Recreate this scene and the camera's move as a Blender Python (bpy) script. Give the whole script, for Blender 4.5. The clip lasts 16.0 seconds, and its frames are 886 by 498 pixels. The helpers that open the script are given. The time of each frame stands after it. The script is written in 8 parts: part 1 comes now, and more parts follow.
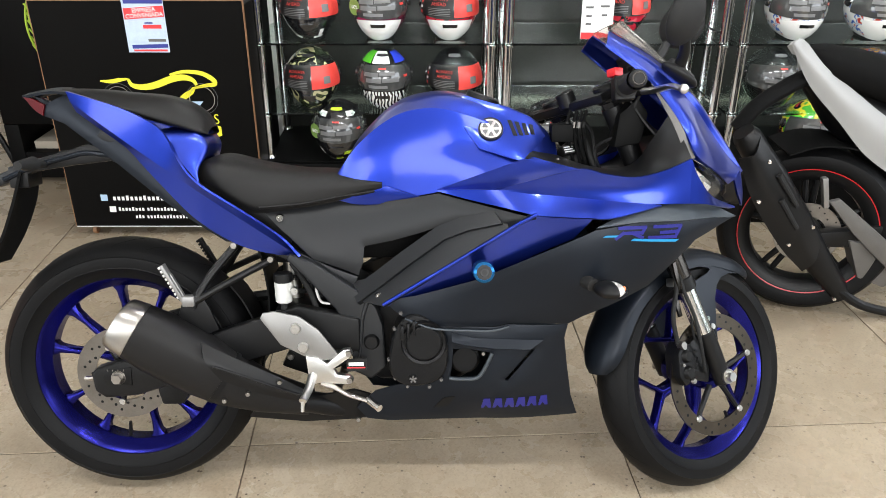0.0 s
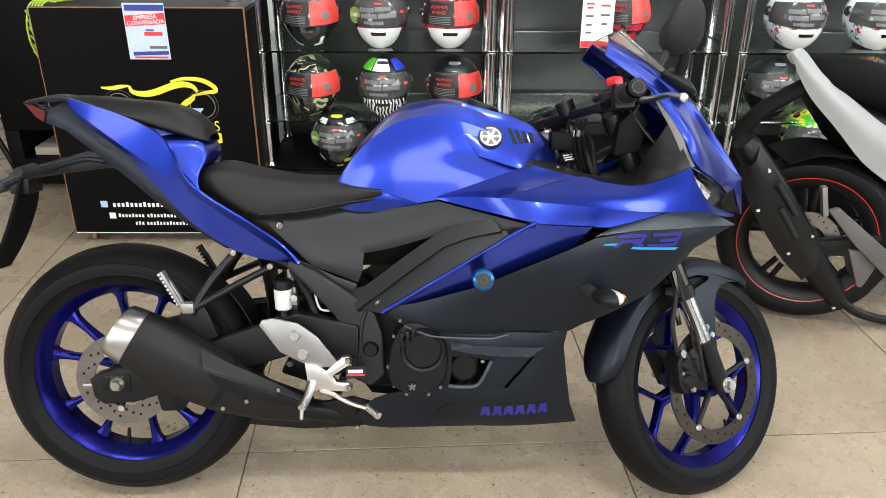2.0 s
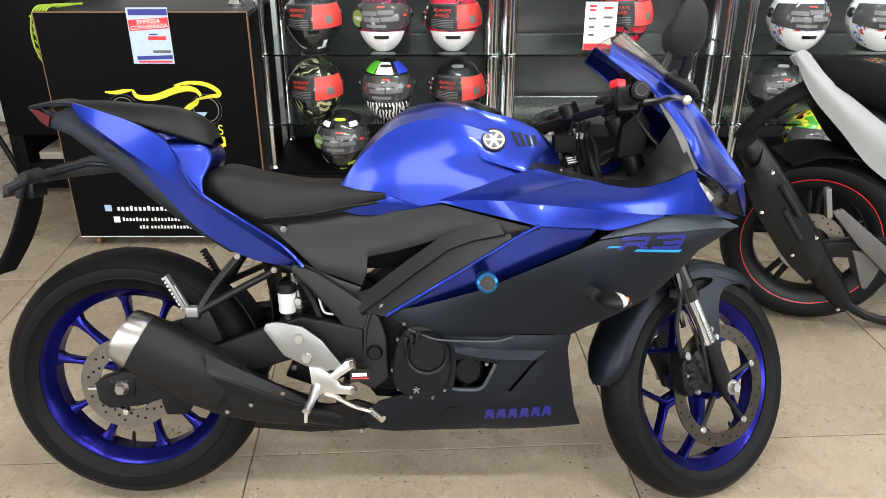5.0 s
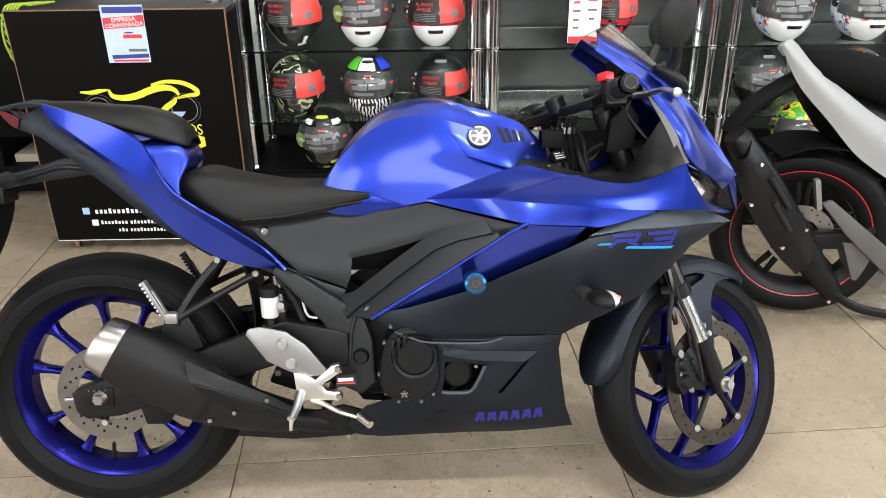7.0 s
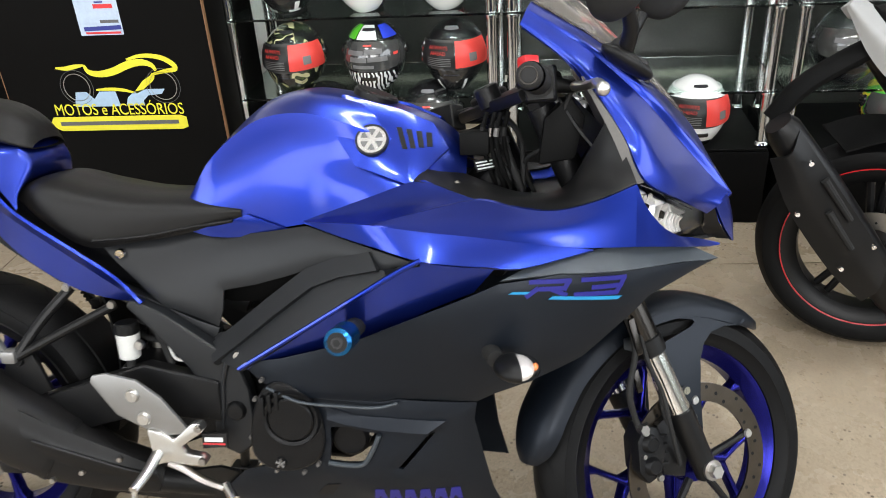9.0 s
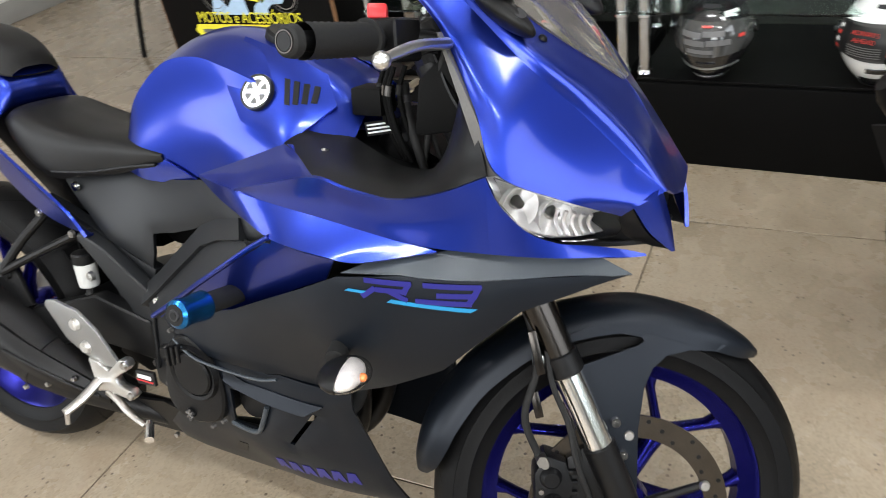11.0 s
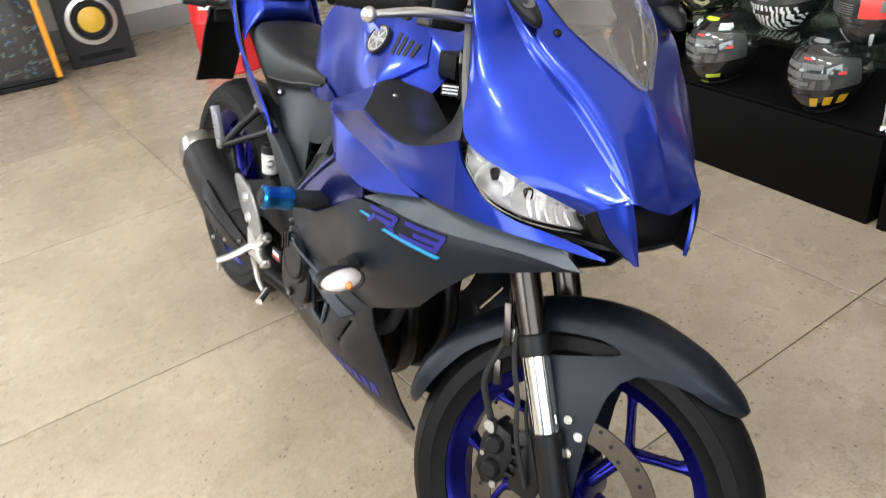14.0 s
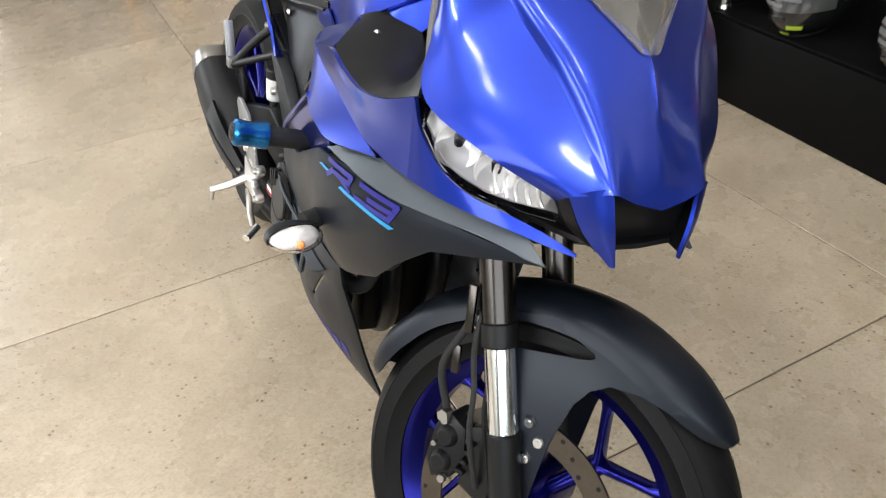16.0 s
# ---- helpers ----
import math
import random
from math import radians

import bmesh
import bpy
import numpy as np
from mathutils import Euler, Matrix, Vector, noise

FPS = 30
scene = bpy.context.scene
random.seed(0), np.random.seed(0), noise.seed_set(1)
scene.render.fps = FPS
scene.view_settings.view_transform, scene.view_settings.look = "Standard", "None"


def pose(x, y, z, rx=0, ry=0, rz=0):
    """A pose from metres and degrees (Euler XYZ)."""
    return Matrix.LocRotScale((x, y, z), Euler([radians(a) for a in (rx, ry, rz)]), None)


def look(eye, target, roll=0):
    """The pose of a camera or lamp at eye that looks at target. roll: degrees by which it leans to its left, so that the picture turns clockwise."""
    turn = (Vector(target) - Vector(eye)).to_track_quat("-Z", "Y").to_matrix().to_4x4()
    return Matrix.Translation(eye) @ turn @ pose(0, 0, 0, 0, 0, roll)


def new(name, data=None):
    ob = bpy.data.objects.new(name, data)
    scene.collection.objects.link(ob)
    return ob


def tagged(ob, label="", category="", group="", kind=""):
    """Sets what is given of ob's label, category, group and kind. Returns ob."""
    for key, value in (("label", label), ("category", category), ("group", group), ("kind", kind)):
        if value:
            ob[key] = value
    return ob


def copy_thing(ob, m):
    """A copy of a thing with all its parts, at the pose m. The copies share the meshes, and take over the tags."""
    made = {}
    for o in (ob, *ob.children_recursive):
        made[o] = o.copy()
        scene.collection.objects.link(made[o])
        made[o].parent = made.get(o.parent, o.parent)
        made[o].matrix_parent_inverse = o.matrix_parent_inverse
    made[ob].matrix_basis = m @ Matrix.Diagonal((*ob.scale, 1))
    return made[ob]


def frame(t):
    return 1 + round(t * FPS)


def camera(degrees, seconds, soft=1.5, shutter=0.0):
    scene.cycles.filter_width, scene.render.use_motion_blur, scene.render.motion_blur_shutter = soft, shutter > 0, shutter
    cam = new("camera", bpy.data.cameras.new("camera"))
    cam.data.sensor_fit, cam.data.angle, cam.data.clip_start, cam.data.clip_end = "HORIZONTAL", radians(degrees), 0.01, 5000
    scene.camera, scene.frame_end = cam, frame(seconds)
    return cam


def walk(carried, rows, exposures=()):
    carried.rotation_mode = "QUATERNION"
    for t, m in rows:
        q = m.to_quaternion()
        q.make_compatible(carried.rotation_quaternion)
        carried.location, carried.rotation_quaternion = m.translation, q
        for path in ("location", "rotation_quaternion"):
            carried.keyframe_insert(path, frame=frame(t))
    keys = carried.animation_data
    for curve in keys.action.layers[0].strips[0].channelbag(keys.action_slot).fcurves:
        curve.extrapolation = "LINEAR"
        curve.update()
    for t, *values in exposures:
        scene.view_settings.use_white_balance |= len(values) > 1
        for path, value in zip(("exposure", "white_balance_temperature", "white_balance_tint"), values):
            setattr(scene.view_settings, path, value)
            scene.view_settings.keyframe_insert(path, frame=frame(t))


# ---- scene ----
cam = camera(59.3, 16.0, 0.85, 0.6)
PATH = [
    (0, (0.743, -1.568, 1.39), (0.752, 0.227, 0.507), 0.1),
    (0.5, (0.743, -1.566, 1.389), (0.754, 0.229, 0.507), 0.2),
    (1, (0.741, -1.568, 1.389), (0.754, 0.229, 0.513), 0.3),
    (1.5, (0.743, -1.569, 1.389), (0.754, 0.232, 0.519), 0.4),
    (2, (0.743, -1.569, 1.391), (0.753, 0.234, 0.525), 0.3),
    (2.5, (0.742, -1.565, 1.393), (0.747, 0.237, 0.525), 0.1),
    (3, (0.743, -1.564, 1.394), (0.745, 0.239, 0.528), -0.1),
    (3.5, (0.746, -1.566, 1.39), (0.739, 0.24, 0.532), -0.1),
    (4, (0.745, -1.57, 1.393), (0.746, 0.236, 0.534), -0.0),
    (6.5, (0.74, -1.56, 1.39), (0.742, 0.246, 0.529), 0.0),
    (7, (0.742, -1.524, 1.381), (0.779, 0.276, 0.511), -0.5),
    (7.5, (0.834, -1.436, 1.365), (0.817, 0.34, 0.446), -0.1),
    (8, (1.0, -1.324, 1.356), (0.872, 0.43, 0.404), -1.1),
    (8.5, (1.079, -1.228, 1.34), (0.853, 0.516, 0.389), -4.0),
    (9, (1.144, -1.09, 1.317), (0.879, 0.647, 0.361), -3.6),
    (9.5, (1.258, -1.004, 1.295), (0.907, 0.69, 0.29), -4.8),
    (9.7, (1.35, -0.97, 1.28), (0.951, 0.69, 0.239), -5.1),
    (11.8, (1.799, -0.632, 1.271), (0.686, 0.62, 0.179), -9.6),
    (12, (1.863, -0.652, 1.249), (0.717, 0.627, 0.224), -7.2),
    (12.5, (1.958, -0.619, 1.25), (0.68, 0.551, 0.251), -6.8),
    (13, (1.986, -0.579, 1.244), (0.61, 0.469, 0.241), -7.8),
    (13.5, (1.99, -0.516, 1.231), (0.553, 0.448, 0.227), -6.7),
    (14, (2.071, -0.502, 1.229), (0.564, 0.335, 0.215), -6.8),
    (14.5, (2.14, -0.481, 1.219), (0.612, 0.276, 0.175), -6.1),
    (15, (2.156, -0.454, 1.22), (0.636, 0.304, 0.164), -5.5),
    (15.5, (2.122, -0.403, 1.214), (0.584, 0.29, 0.141), -5.0),
    (16, (2.004, -0.299, 1.192), (0.496, 0.317, 0.031), -4.7),
]
EXPOSE = [(0, 0.02), (7, 0.05), (8, 0.06), (8.5, -0.04), (9, -0.12), (9.7, -0.12), (11.8, -0.10), (12.5, 0.0), (14.5, 0.14), (15.2, 0.12), (16, 0.06)]
walk(cam, [(t, look(eye, aim, roll)) for t, eye, aim, roll in PATH], EXPOSE)

# world and light: daylight comes in through the open shop front behind the camera
world = bpy.data.worlds.new("sky")
world.use_nodes = True
scene.world = world
_wn = world.node_tree
_sky = _wn.nodes.new("ShaderNodeTexSky")
_sky.sky_type = "NISHITA"
_sky.sun_disc = False
_sky.sun_elevation = radians(40)
_sky.sun_rotation = radians(200)
_bg = _wn.nodes["Background"]
_bg.inputs["Strength"].default_value = 0.12
_wn.links.new(_sky.outputs["Color"], _bg.inputs["Color"])


def area_lamp(name, m, sx, sy, watts, colour):
    data = bpy.data.lights.new(name, "AREA")
    data.shape, data.size, data.size_y, data.energy, data.color = "RECTANGLE", sx, sy, watts, colour
    ob = new(name, data)
    ob.matrix_world = m
    return ob


# sky light standing in the two wide openings of the shop front
for x, w in ((-2.55, 30), (-1.15, 40), (1.05, 68), (2.35, 64), (3.65, 52)):
    area_lamp("daylight", look((x, -4.62, 2.25), (x * 0.6 + 0.4, 0.0, 1.35)), 1.22, 1.50, w, (0.99, 0.985, 0.97))
# and in unseen openings assumed west and east, added for sheen and floor brightness
area_lamp("daylight", look((-3.56, -2.95, 1.70), (1.2, -0.2, 0.75)), 2.6, 1.9, 90, (0.93, 0.965, 1.0))
# fluorescent tubes on the ceiling
TUBES = ((-0.7, -1.3), (1.5, -1.3), (3.5, -1.3), (1.0, 0.75), (3.0, 0.75))
for x, y in TUBES:
    area_lamp("tube_light", look((x, y, 3.27), (x, y + 0.001, 0.0)), 1.20, 0.10, 42 if y < 0 else 30, (0.96, 0.985, 1.0))
# added lamp in the assumed east opening
area_lamp("daylight", look((5.42, -1.25, 2.00), (1.6, -0.3, 0.95)), 4.2, 1.9, 128, (0.93, 0.965, 1.0))

# ---------------------------------------------------------------- building tools
def material(name, colour, rough=0.5, metal=0.0, vary=0.06, scale=8.0, fine=120.0, bump=0.0, coat=0.0, spots=None, rough_vary=0.12, alpha=1.0, spec=0.5, coat_rough=0.05):
    """A plain surface with variation at two sizes, in object space."""
    m = bpy.data.materials.new(name)
    m.use_nodes = True
    nt = m.node_tree
    N, L = nt.nodes, nt.links
    b = N["Principled BSDF"]
    co = N.new("ShaderNodeTexCoord")
    big = N.new("ShaderNodeTexNoise")
    big.inputs["Scale"].default_value, big.inputs["Detail"].default_value = scale, 4
    small = N.new("ShaderNodeTexNoise")
    small.inputs["Scale"].default_value, small.inputs["Detail"].default_value = fine, 3
    for n in (big, small):
        L.new(co.outputs["Object"], n.inputs["Vector"])
    mix = N.new("ShaderNodeMath")
    mix.operation = "MULTIPLY_ADD"
    L.new(big.outputs["Fac"], mix.inputs[0])
    mix.inputs[1].default_value = 0.6
    half = N.new("ShaderNodeMath")
    half.operation = "MULTIPLY"
    half.inputs[1].default_value = 0.4
    L.new(small.outputs["Fac"], half.inputs[0])
    L.new(half.outputs[0], mix.inputs[2])
    ramp = N.new("ShaderNodeValToRGB")
    c = Vector(colour[:3])
    ramp.color_ramp.elements[0].position, ramp.color_ramp.elements[1].position = 0.3, 0.7
    ramp.color_ramp.elements[0].color = (*(c * (1 - vary)), 1)
    ramp.color_ramp.elements[1].color = (*(c * (1 + vary)), 1)
    L.new(mix.outputs[0], ramp.inputs["Fac"])
    out = ramp.outputs["Color"]
    if spots:
        vor = N.new("ShaderNodeTexVoronoi")
        vor.inputs["Scale"].default_value = spots[1]
        L.new(co.outputs["Object"], vor.inputs["Vector"])
        sr = N.new("ShaderNodeValToRGB")
        sr.color_ramp.elements[0].position, sr.color_ramp.elements[1].position = spots[2], spots[2] + 0.06
        sr.color_ramp.elements[0].color, sr.color_ramp.elements[1].color = (1, 1, 1, 1), (0, 0, 0, 1)
        L.new(vor.outputs["Distance"], sr.inputs["Fac"])
        mx = N.new("ShaderNodeMix")
        mx.data_type = "RGBA"
        L.new(sr.outputs["Color"], mx.inputs["Factor"])
        L.new(out, mx.inputs[6])
        mx.inputs[7].default_value = (*spots[0], 1)
        out = mx.outputs[2]
    L.new(out, b.inputs["Base Color"])
    rr = N.new("ShaderNodeMapRange")
    rr.inputs["To Min"].default_value = max(0.02, rough * (1 - rough_vary))
    rr.inputs["To Max"].default_value = min(1.0, rough * (1 + rough_vary))
    L.new(mix.outputs[0], rr.inputs["Value"])
    L.new(rr.outputs["Result"], b.inputs["Roughness"])
    b.inputs["Metallic"].default_value = metal
    b.inputs["Specular IOR Level"].default_value = spec
    b.inputs["Coat Weight"].default_value = coat
    b.inputs["Coat Roughness"].default_value = coat_rough
    b.inputs["Coat IOR"].default_value = 1.5
    b.inputs["Alpha"].default_value = alpha
    if bump:
        bp = N.new("ShaderNodeBump")
        bp.inputs["Strength"].default_value, bp.inputs["Distance"].default_value = bump, 0.002
        L.new(small.outputs["Fac"], bp.inputs["Height"])
        L.new(bp.outputs["Normal"], b.inputs["Normal"])
    return m


def glass(name, tint=(1, 1, 1), rough=0.0, ior=1.45):
    m = bpy.data.materials.new(name)
    m.use_nodes = True
    b = m.node_tree.nodes["Principled BSDF"]
    b.inputs["Base Color"].default_value = (*tint, 1)
    b.inputs["Transmission Weight"].default_value = 1.0
    b.inputs["Roughness"].default_value = rough
    b.inputs["IOR"].default_value = ior
    return m


def glow(name, colour, strength):
    m = bpy.data.materials.new(name)
    m.use_nodes = True
    b = m.node_tree.nodes["Principled BSDF"]
    b.inputs["Base Color"].default_value = (0.8, 0.8, 0.8, 1)
    b.inputs["Emission Color"].default_value = (*colour, 1)
    b.inputs["Emission Strength"].default_value = strength
    return m


def thing(name, label, category, m=Matrix(), group="", kind=""):
    ob = new(name)
    ob.matrix_world = m
    return tagged(ob, label, category, group, kind)


def part(name, bm, mat, parent=None, label="", m=None, sharp=35.0):
    """Links a bmesh as one mesh object, under a thing or a part; sharp: degrees past which an edge stays sharp."""
    for e in bm.edges:
        e.smooth = len(e.link_faces) != 2 or e.calc_face_angle(0.0) < radians(sharp)
    for f in bm.faces:
        f.smooth = True
    me = bpy.data.meshes.new(name)
    bm.to_mesh(me)
    bm.free()
    for x in mat if isinstance(mat, (list, tuple)) else [mat]:
        me.materials.append(x)
    ob = new(name, me)
    if parent:
        ob.parent = parent
    if m is not None:
        ob.matrix_basis = m
    if label:
        ob["label"] = label
    return ob


def single(name, bm, mat, label, category, m=Matrix(), group="", kind="", sharp=35.0):
    return tagged(part(name, bm, mat, None, "", m, sharp), label, category, group, kind)


def bevel(bm, r, seg=2, angle=30.0):
    es = [e for e in bm.edges if len(e.link_faces) == 2 and e.calc_face_angle(0.0) > radians(angle)]
    if es and r > 0:
        bmesh.ops.bevel(bm, geom=es, offset=r, segments=seg, profile=0.6, affect="EDGES", clamp_overlap=True)
    return bm


def box(x0, x1, y0, y1, z0, z1, r=0.0, seg=2):
    bm = bmesh.new()
    bmesh.ops.create_cube(bm, size=1.0)
    for v in bm.verts:
        v.co = (x0 + (v.co.x + 0.5) * (x1 - x0), y0 + (v.co.y + 0.5) * (y1 - y0), z0 + (v.co.z + 0.5) * (z1 - z0))
    return bevel(bm, r, seg)


def add(bm, other):
    """Joins other into bm."""
    me = bpy.data.meshes.new("join")
    other.to_mesh(me)
    other.free()
    bm.from_mesh(me)
    bpy.data.meshes.remove(me)
    return bm


def basis(d):
    d = Vector(d).normalized()
    a = d.cross(Vector((0, 0, 1)) if abs(d.z) < 0.9 else Vector((0, 1, 0))).normalized()
    return a, d.cross(a).normalized(), d


def rod(p, q, r0, r1=None, n=16, r=0.0):
    """A round bar from p to q, r0 thick at p and r1 at q, its end edges rounded by r."""
    p, q = Vector(p), Vector(q)
    r1 = r0 if r1 is None else r1
    a, b, d = basis(q - p)
    bm = bmesh.new()
    rows = [(p, r0), (q, r1)]
    if r:
        rows = [(p, r0 - r), (p + d * r, r0), (q - d * r, r1), (q, r1 - r)]
    rings = [[bm.verts.new(c + (a * math.cos(2 * math.pi * k / n) + b * math.sin(2 * math.pi * k / n)) * rad) for k in range(n)] for c, rad in rows]
    for s, t in zip(rings, rings[1:]):
        for k in range(n):
            bm.faces.new((s[k], s[(k + 1) % n], t[(k + 1) % n], t[k]))
    bm.faces.new(rings[0][::-1])
    bm.faces.new(rings[-1])
    bmesh.ops.recalc_face_normals(bm, faces=bm.faces)
    return bm


def smooth_line(pts, n, closed=False):
    """Catmull-Rom through pts, n samples."""
    P = [Vector(p) for p in pts]
    k = len(P)
    out = []
    segs = k if closed else k - 1
    for i in range(n):
        t = i / (n if closed else n - 1) * segs
        j = min(int(t), segs - 1)
        f = t - j
        if closed:
            a, b, c, d = (P[(j + o) % k] for o in (-1, 0, 1, 2))
        else:
            b, c = P[j], P[j + 1]
            a = P[j - 1] if j else b * 2 - c
            d = P[j + 2] if j + 2 < k else c * 2 - b
        out.append(0.5 * ((2 * b) + (c - a) * f + (2 * a - 5 * b + 4 * c - d) * f * f + (3 * b - a - 3 * c + d) * f ** 3))
    return out


def tube(pts, r, n=12, steps=None, r_end=None, flat=1.0):
    """A bent round bar through pts. flat: its height over its width."""
    line = smooth_line(pts, steps or 8 * (len(pts) - 1) + 1) if len(pts) > 2 else [Vector(p) for p in pts]
    bm = bmesh.new()
    rings = []
    a = None
    for i, c in enumerate(line):
        d = (line[min(i + 1, len(line) - 1)] - line[max(i - 1, 0)]).normalized()
        if a is None:
            a = basis(d)[0]
        a = (a - d * a.dot(d)).normalized()
        b = d.cross(a)
        rad = r if r_end is None else r + (r_end - r) * i / (len(line) - 1)
        rings.append([bm.verts.new(c + (a * math.cos(2 * math.pi * k / n) + b * flat * math.sin(2 * math.pi * k / n)) * rad) for k in range(n)])
    for s, t in zip(rings, rings[1:]):
        for k in range(n):
            bm.faces.new((s[k], s[(k + 1) % n], t[(k + 1) % n], t[k]))
    bm.faces.new(rings[0][::-1])
    bm.faces.new(rings[-1])
    bmesh.ops.recalc_face_normals(bm, faces=bm.faces)
    return bm


def lathe(profile, n=48, axis="y", closed=True):
    """Turns a profile of (radius, along) about an axis."""
    bm = bmesh.new()
    rings = []
    for k in range(n):
        c, s = math.cos(2 * math.pi * k / n), math.sin(2 * math.pi * k / n)
        rings.append([bm.verts.new({"y": (r * c, h, r * s), "z": (r * c, r * s, h), "x": (h, r * c, r * s)}[axis]) for r, h in profile])
    m = len(profile)
    for k in range(n):
        a, b = rings[k], rings[(k + 1) % n]
        for j in range(m if closed else m - 1):
            vs = (a[j], a[(j + 1) % m], b[(j + 1) % m], b[j])
            bm.faces.new(vs)
    bmesh.ops.remove_doubles(bm, verts=bm.verts, dist=1e-6)
    bmesh.ops.recalc_face_normals(bm, faces=bm.faces)
    return bm


def slab(outline, y0, y1, r=0.0, seg=2, smooth=0, holes=()):
    """A plate: an outline in x, z with thickness from y0 to y1. smooth: samples of a rounded outline."""
    pts = [(p.x, p.y) for p in smooth_line([(x, z, 0) for x, z in outline], smooth, True)] if smooth else list(outline)
    bm = bmesh.new()
    a = [bm.verts.new((x, y0, z)) for x, z in pts]
    b = [bm.verts.new((x, y1, z)) for x, z in pts]
    k = len(pts)
    bm.faces.new(a)
    bm.faces.new(b[::-1])
    for i in range(k):
        bm.faces.new((a[i], b[i], b[(i + 1) % k], a[(i + 1) % k]))
    bmesh.ops.recalc_face_normals(bm, faces=bm.faces)
    return bevel(bm, r, seg)


def sheet(grid, thick=0.0, outward=None):
    """A skin from rows of points, its face turned outward; with a thickness it gets a back and rims."""
    bm = bmesh.new()
    V = [[bm.verts.new(p) for p in row] for row in grid]
    for s, t in zip(V, V[1:]):
        for k in range(len(s) - 1):
            bm.faces.new((s[k], s[k + 1], t[k + 1], t[k]))
    bmesh.ops.recalc_face_normals(bm, faces=bm.faces)
    bm.normal_update()
    if outward is not None and sum(f.normal.dot(Vector(outward)) * f.calc_area() for f in bm.faces) < 0:
        bmesh.ops.reverse_faces(bm, faces=bm.faces)
    return thicken(bm, thick) if thick else bm


def patch(curves, nu=24, nv=12, thick=0.003, outward=(0, -1, 0.3)):
    """A curved skin through a few curves of points, in order, each smoothed."""
    lines = [smooth_line(c, nu) for c in curves]
    grid = [smooth_line([l[i] for l in lines], nv) if len(lines) > 2 else [lines[0][i].lerp(lines[1][i], j / (nv - 1)) for j in range(nv)] for i in range(nu)]
    return sheet(grid, thick, outward)


def sym(curves, nu=24, nv=12, thick=0.0, outward=(0, -1, 0.5)):
    """A skin and its mirror image, welded along the middle plane: curves run from the middle to the right side."""
    bm = patch(curves, nu, nv, 0.0, outward)
    for v in bm.verts:
        v.co.y = 0.0 if v.co.y > -0.0006 else v.co.y
    other = mirror(bm.copy())
    add(bm, other)
    bmesh.ops.remove_doubles(bm, verts=bm.verts, dist=1e-4)
    return thicken(bm, thick) if thick else bm


def rows(xs, ys, zs):
    return [(x, -y, z) for x, y, z in zip(xs, ys, zs)]


def plate_spline(samples):
    """A smooth height over the plane from a few (x, z, height)."""
    s = np.array(samples, float)
    P, h = s[:, :2], s[:, 2]
    def kern(d2):
        return np.where(d2 > 1e-12, d2 * np.log(np.maximum(d2, 1e-12)), 0.0)
    n = len(P)
    K = kern(((P[:, None] - P[None]) ** 2).sum(-1)) + 1e-5 * np.eye(n)
    A = np.zeros((n + 3, n + 3))
    A[:n, :n], A[:n, n], A[:n, n + 1:] = K, 1, P
    A[n, :n], A[n + 1:, :n] = 1, P.T
    w = np.linalg.solve(A, np.r_[h, 0, 0, 0])
    def f(x, z):
        return float(kern(((P - (x, z)) ** 2).sum(-1)) @ w[:n] + w[n] + w[n + 1] * x + w[n + 2] * z)
    return f


def drape(outline, height, thick=0.003, step=0.02, smooth=0, sign=1, crown=0.0, holes=()):
    """A panel: an outline in x, z, with holes, laid over the surface y = -height(x, z); crown rolls its rim inward."""
    pts = [(p.x, p.y) for p in smooth_line([(x, z, 0) for x, z in outline], smooth, True)] if smooth else list(outline)
    bm = bmesh.new()
    edges = []
    for loop in (pts, *holes):
        vs = [bm.verts.new((x, 0, z)) for x, z in loop]
        edges += [bm.edges.new((vs[i], vs[(i + 1) % len(vs)])) for i in range(len(vs))]
    bmesh.ops.triangle_fill(bm, use_beauty=True, use_dissolve=False, edges=edges, normal=(0, -1, 0))
    xs, zs = [p[0] for p in pts], [p[1] for p in pts]
    for axis, lo, hi in ((0, min(xs), max(xs)), (2, min(zs), max(zs))):
        n = max(1, int((hi - lo) / step))
        for i in range(1, n):
            co, no = [0, 0, 0], [0, 0, 0]
            co[axis], no[axis] = lo + (hi - lo) * i / n, 1
            bmesh.ops.bisect_plane(bm, geom=bm.verts[:] + bm.edges[:] + bm.faces[:], plane_co=co, plane_no=no, dist=1e-5)
    loops = [np.array(l + l[:1], float) for l in (pts, *[list(h) for h in holes])] if crown else []

    def roll(x, z):
        """How far the panel sinks near its rim."""
        d = 1.0
        for l in loops:
            p, q = l[:-1], l[1:]
            w = q - p
            k = np.clip((((x, z) - p) * w).sum(1) / np.maximum((w * w).sum(1), 1e-12), 0, 1)
            d = min(d, float(np.sqrt((((x, z) - p - w * k[:, None]) ** 2).sum(1)).min()))
        return crown * max(0.0, 1 - d / 0.028) ** 2

    for v in bm.verts:
        v.co.y = -height(v.co.x, v.co.z) + (roll(v.co.x, v.co.z) if crown else 0.0)
    bmesh.ops.triangulate(bm, faces=[f for f in bm.faces if len(f.verts) > 4])
    bmesh.ops.recalc_face_normals(bm, faces=bm.faces)
    bm.normal_update()
    if sum(f.normal.y * f.calc_area() for f in bm.faces) > 0:
        bmesh.ops.reverse_faces(bm, faces=bm.faces)
    thicken(bm, thick)
    return mirror(bm) if sign < 0 else bm


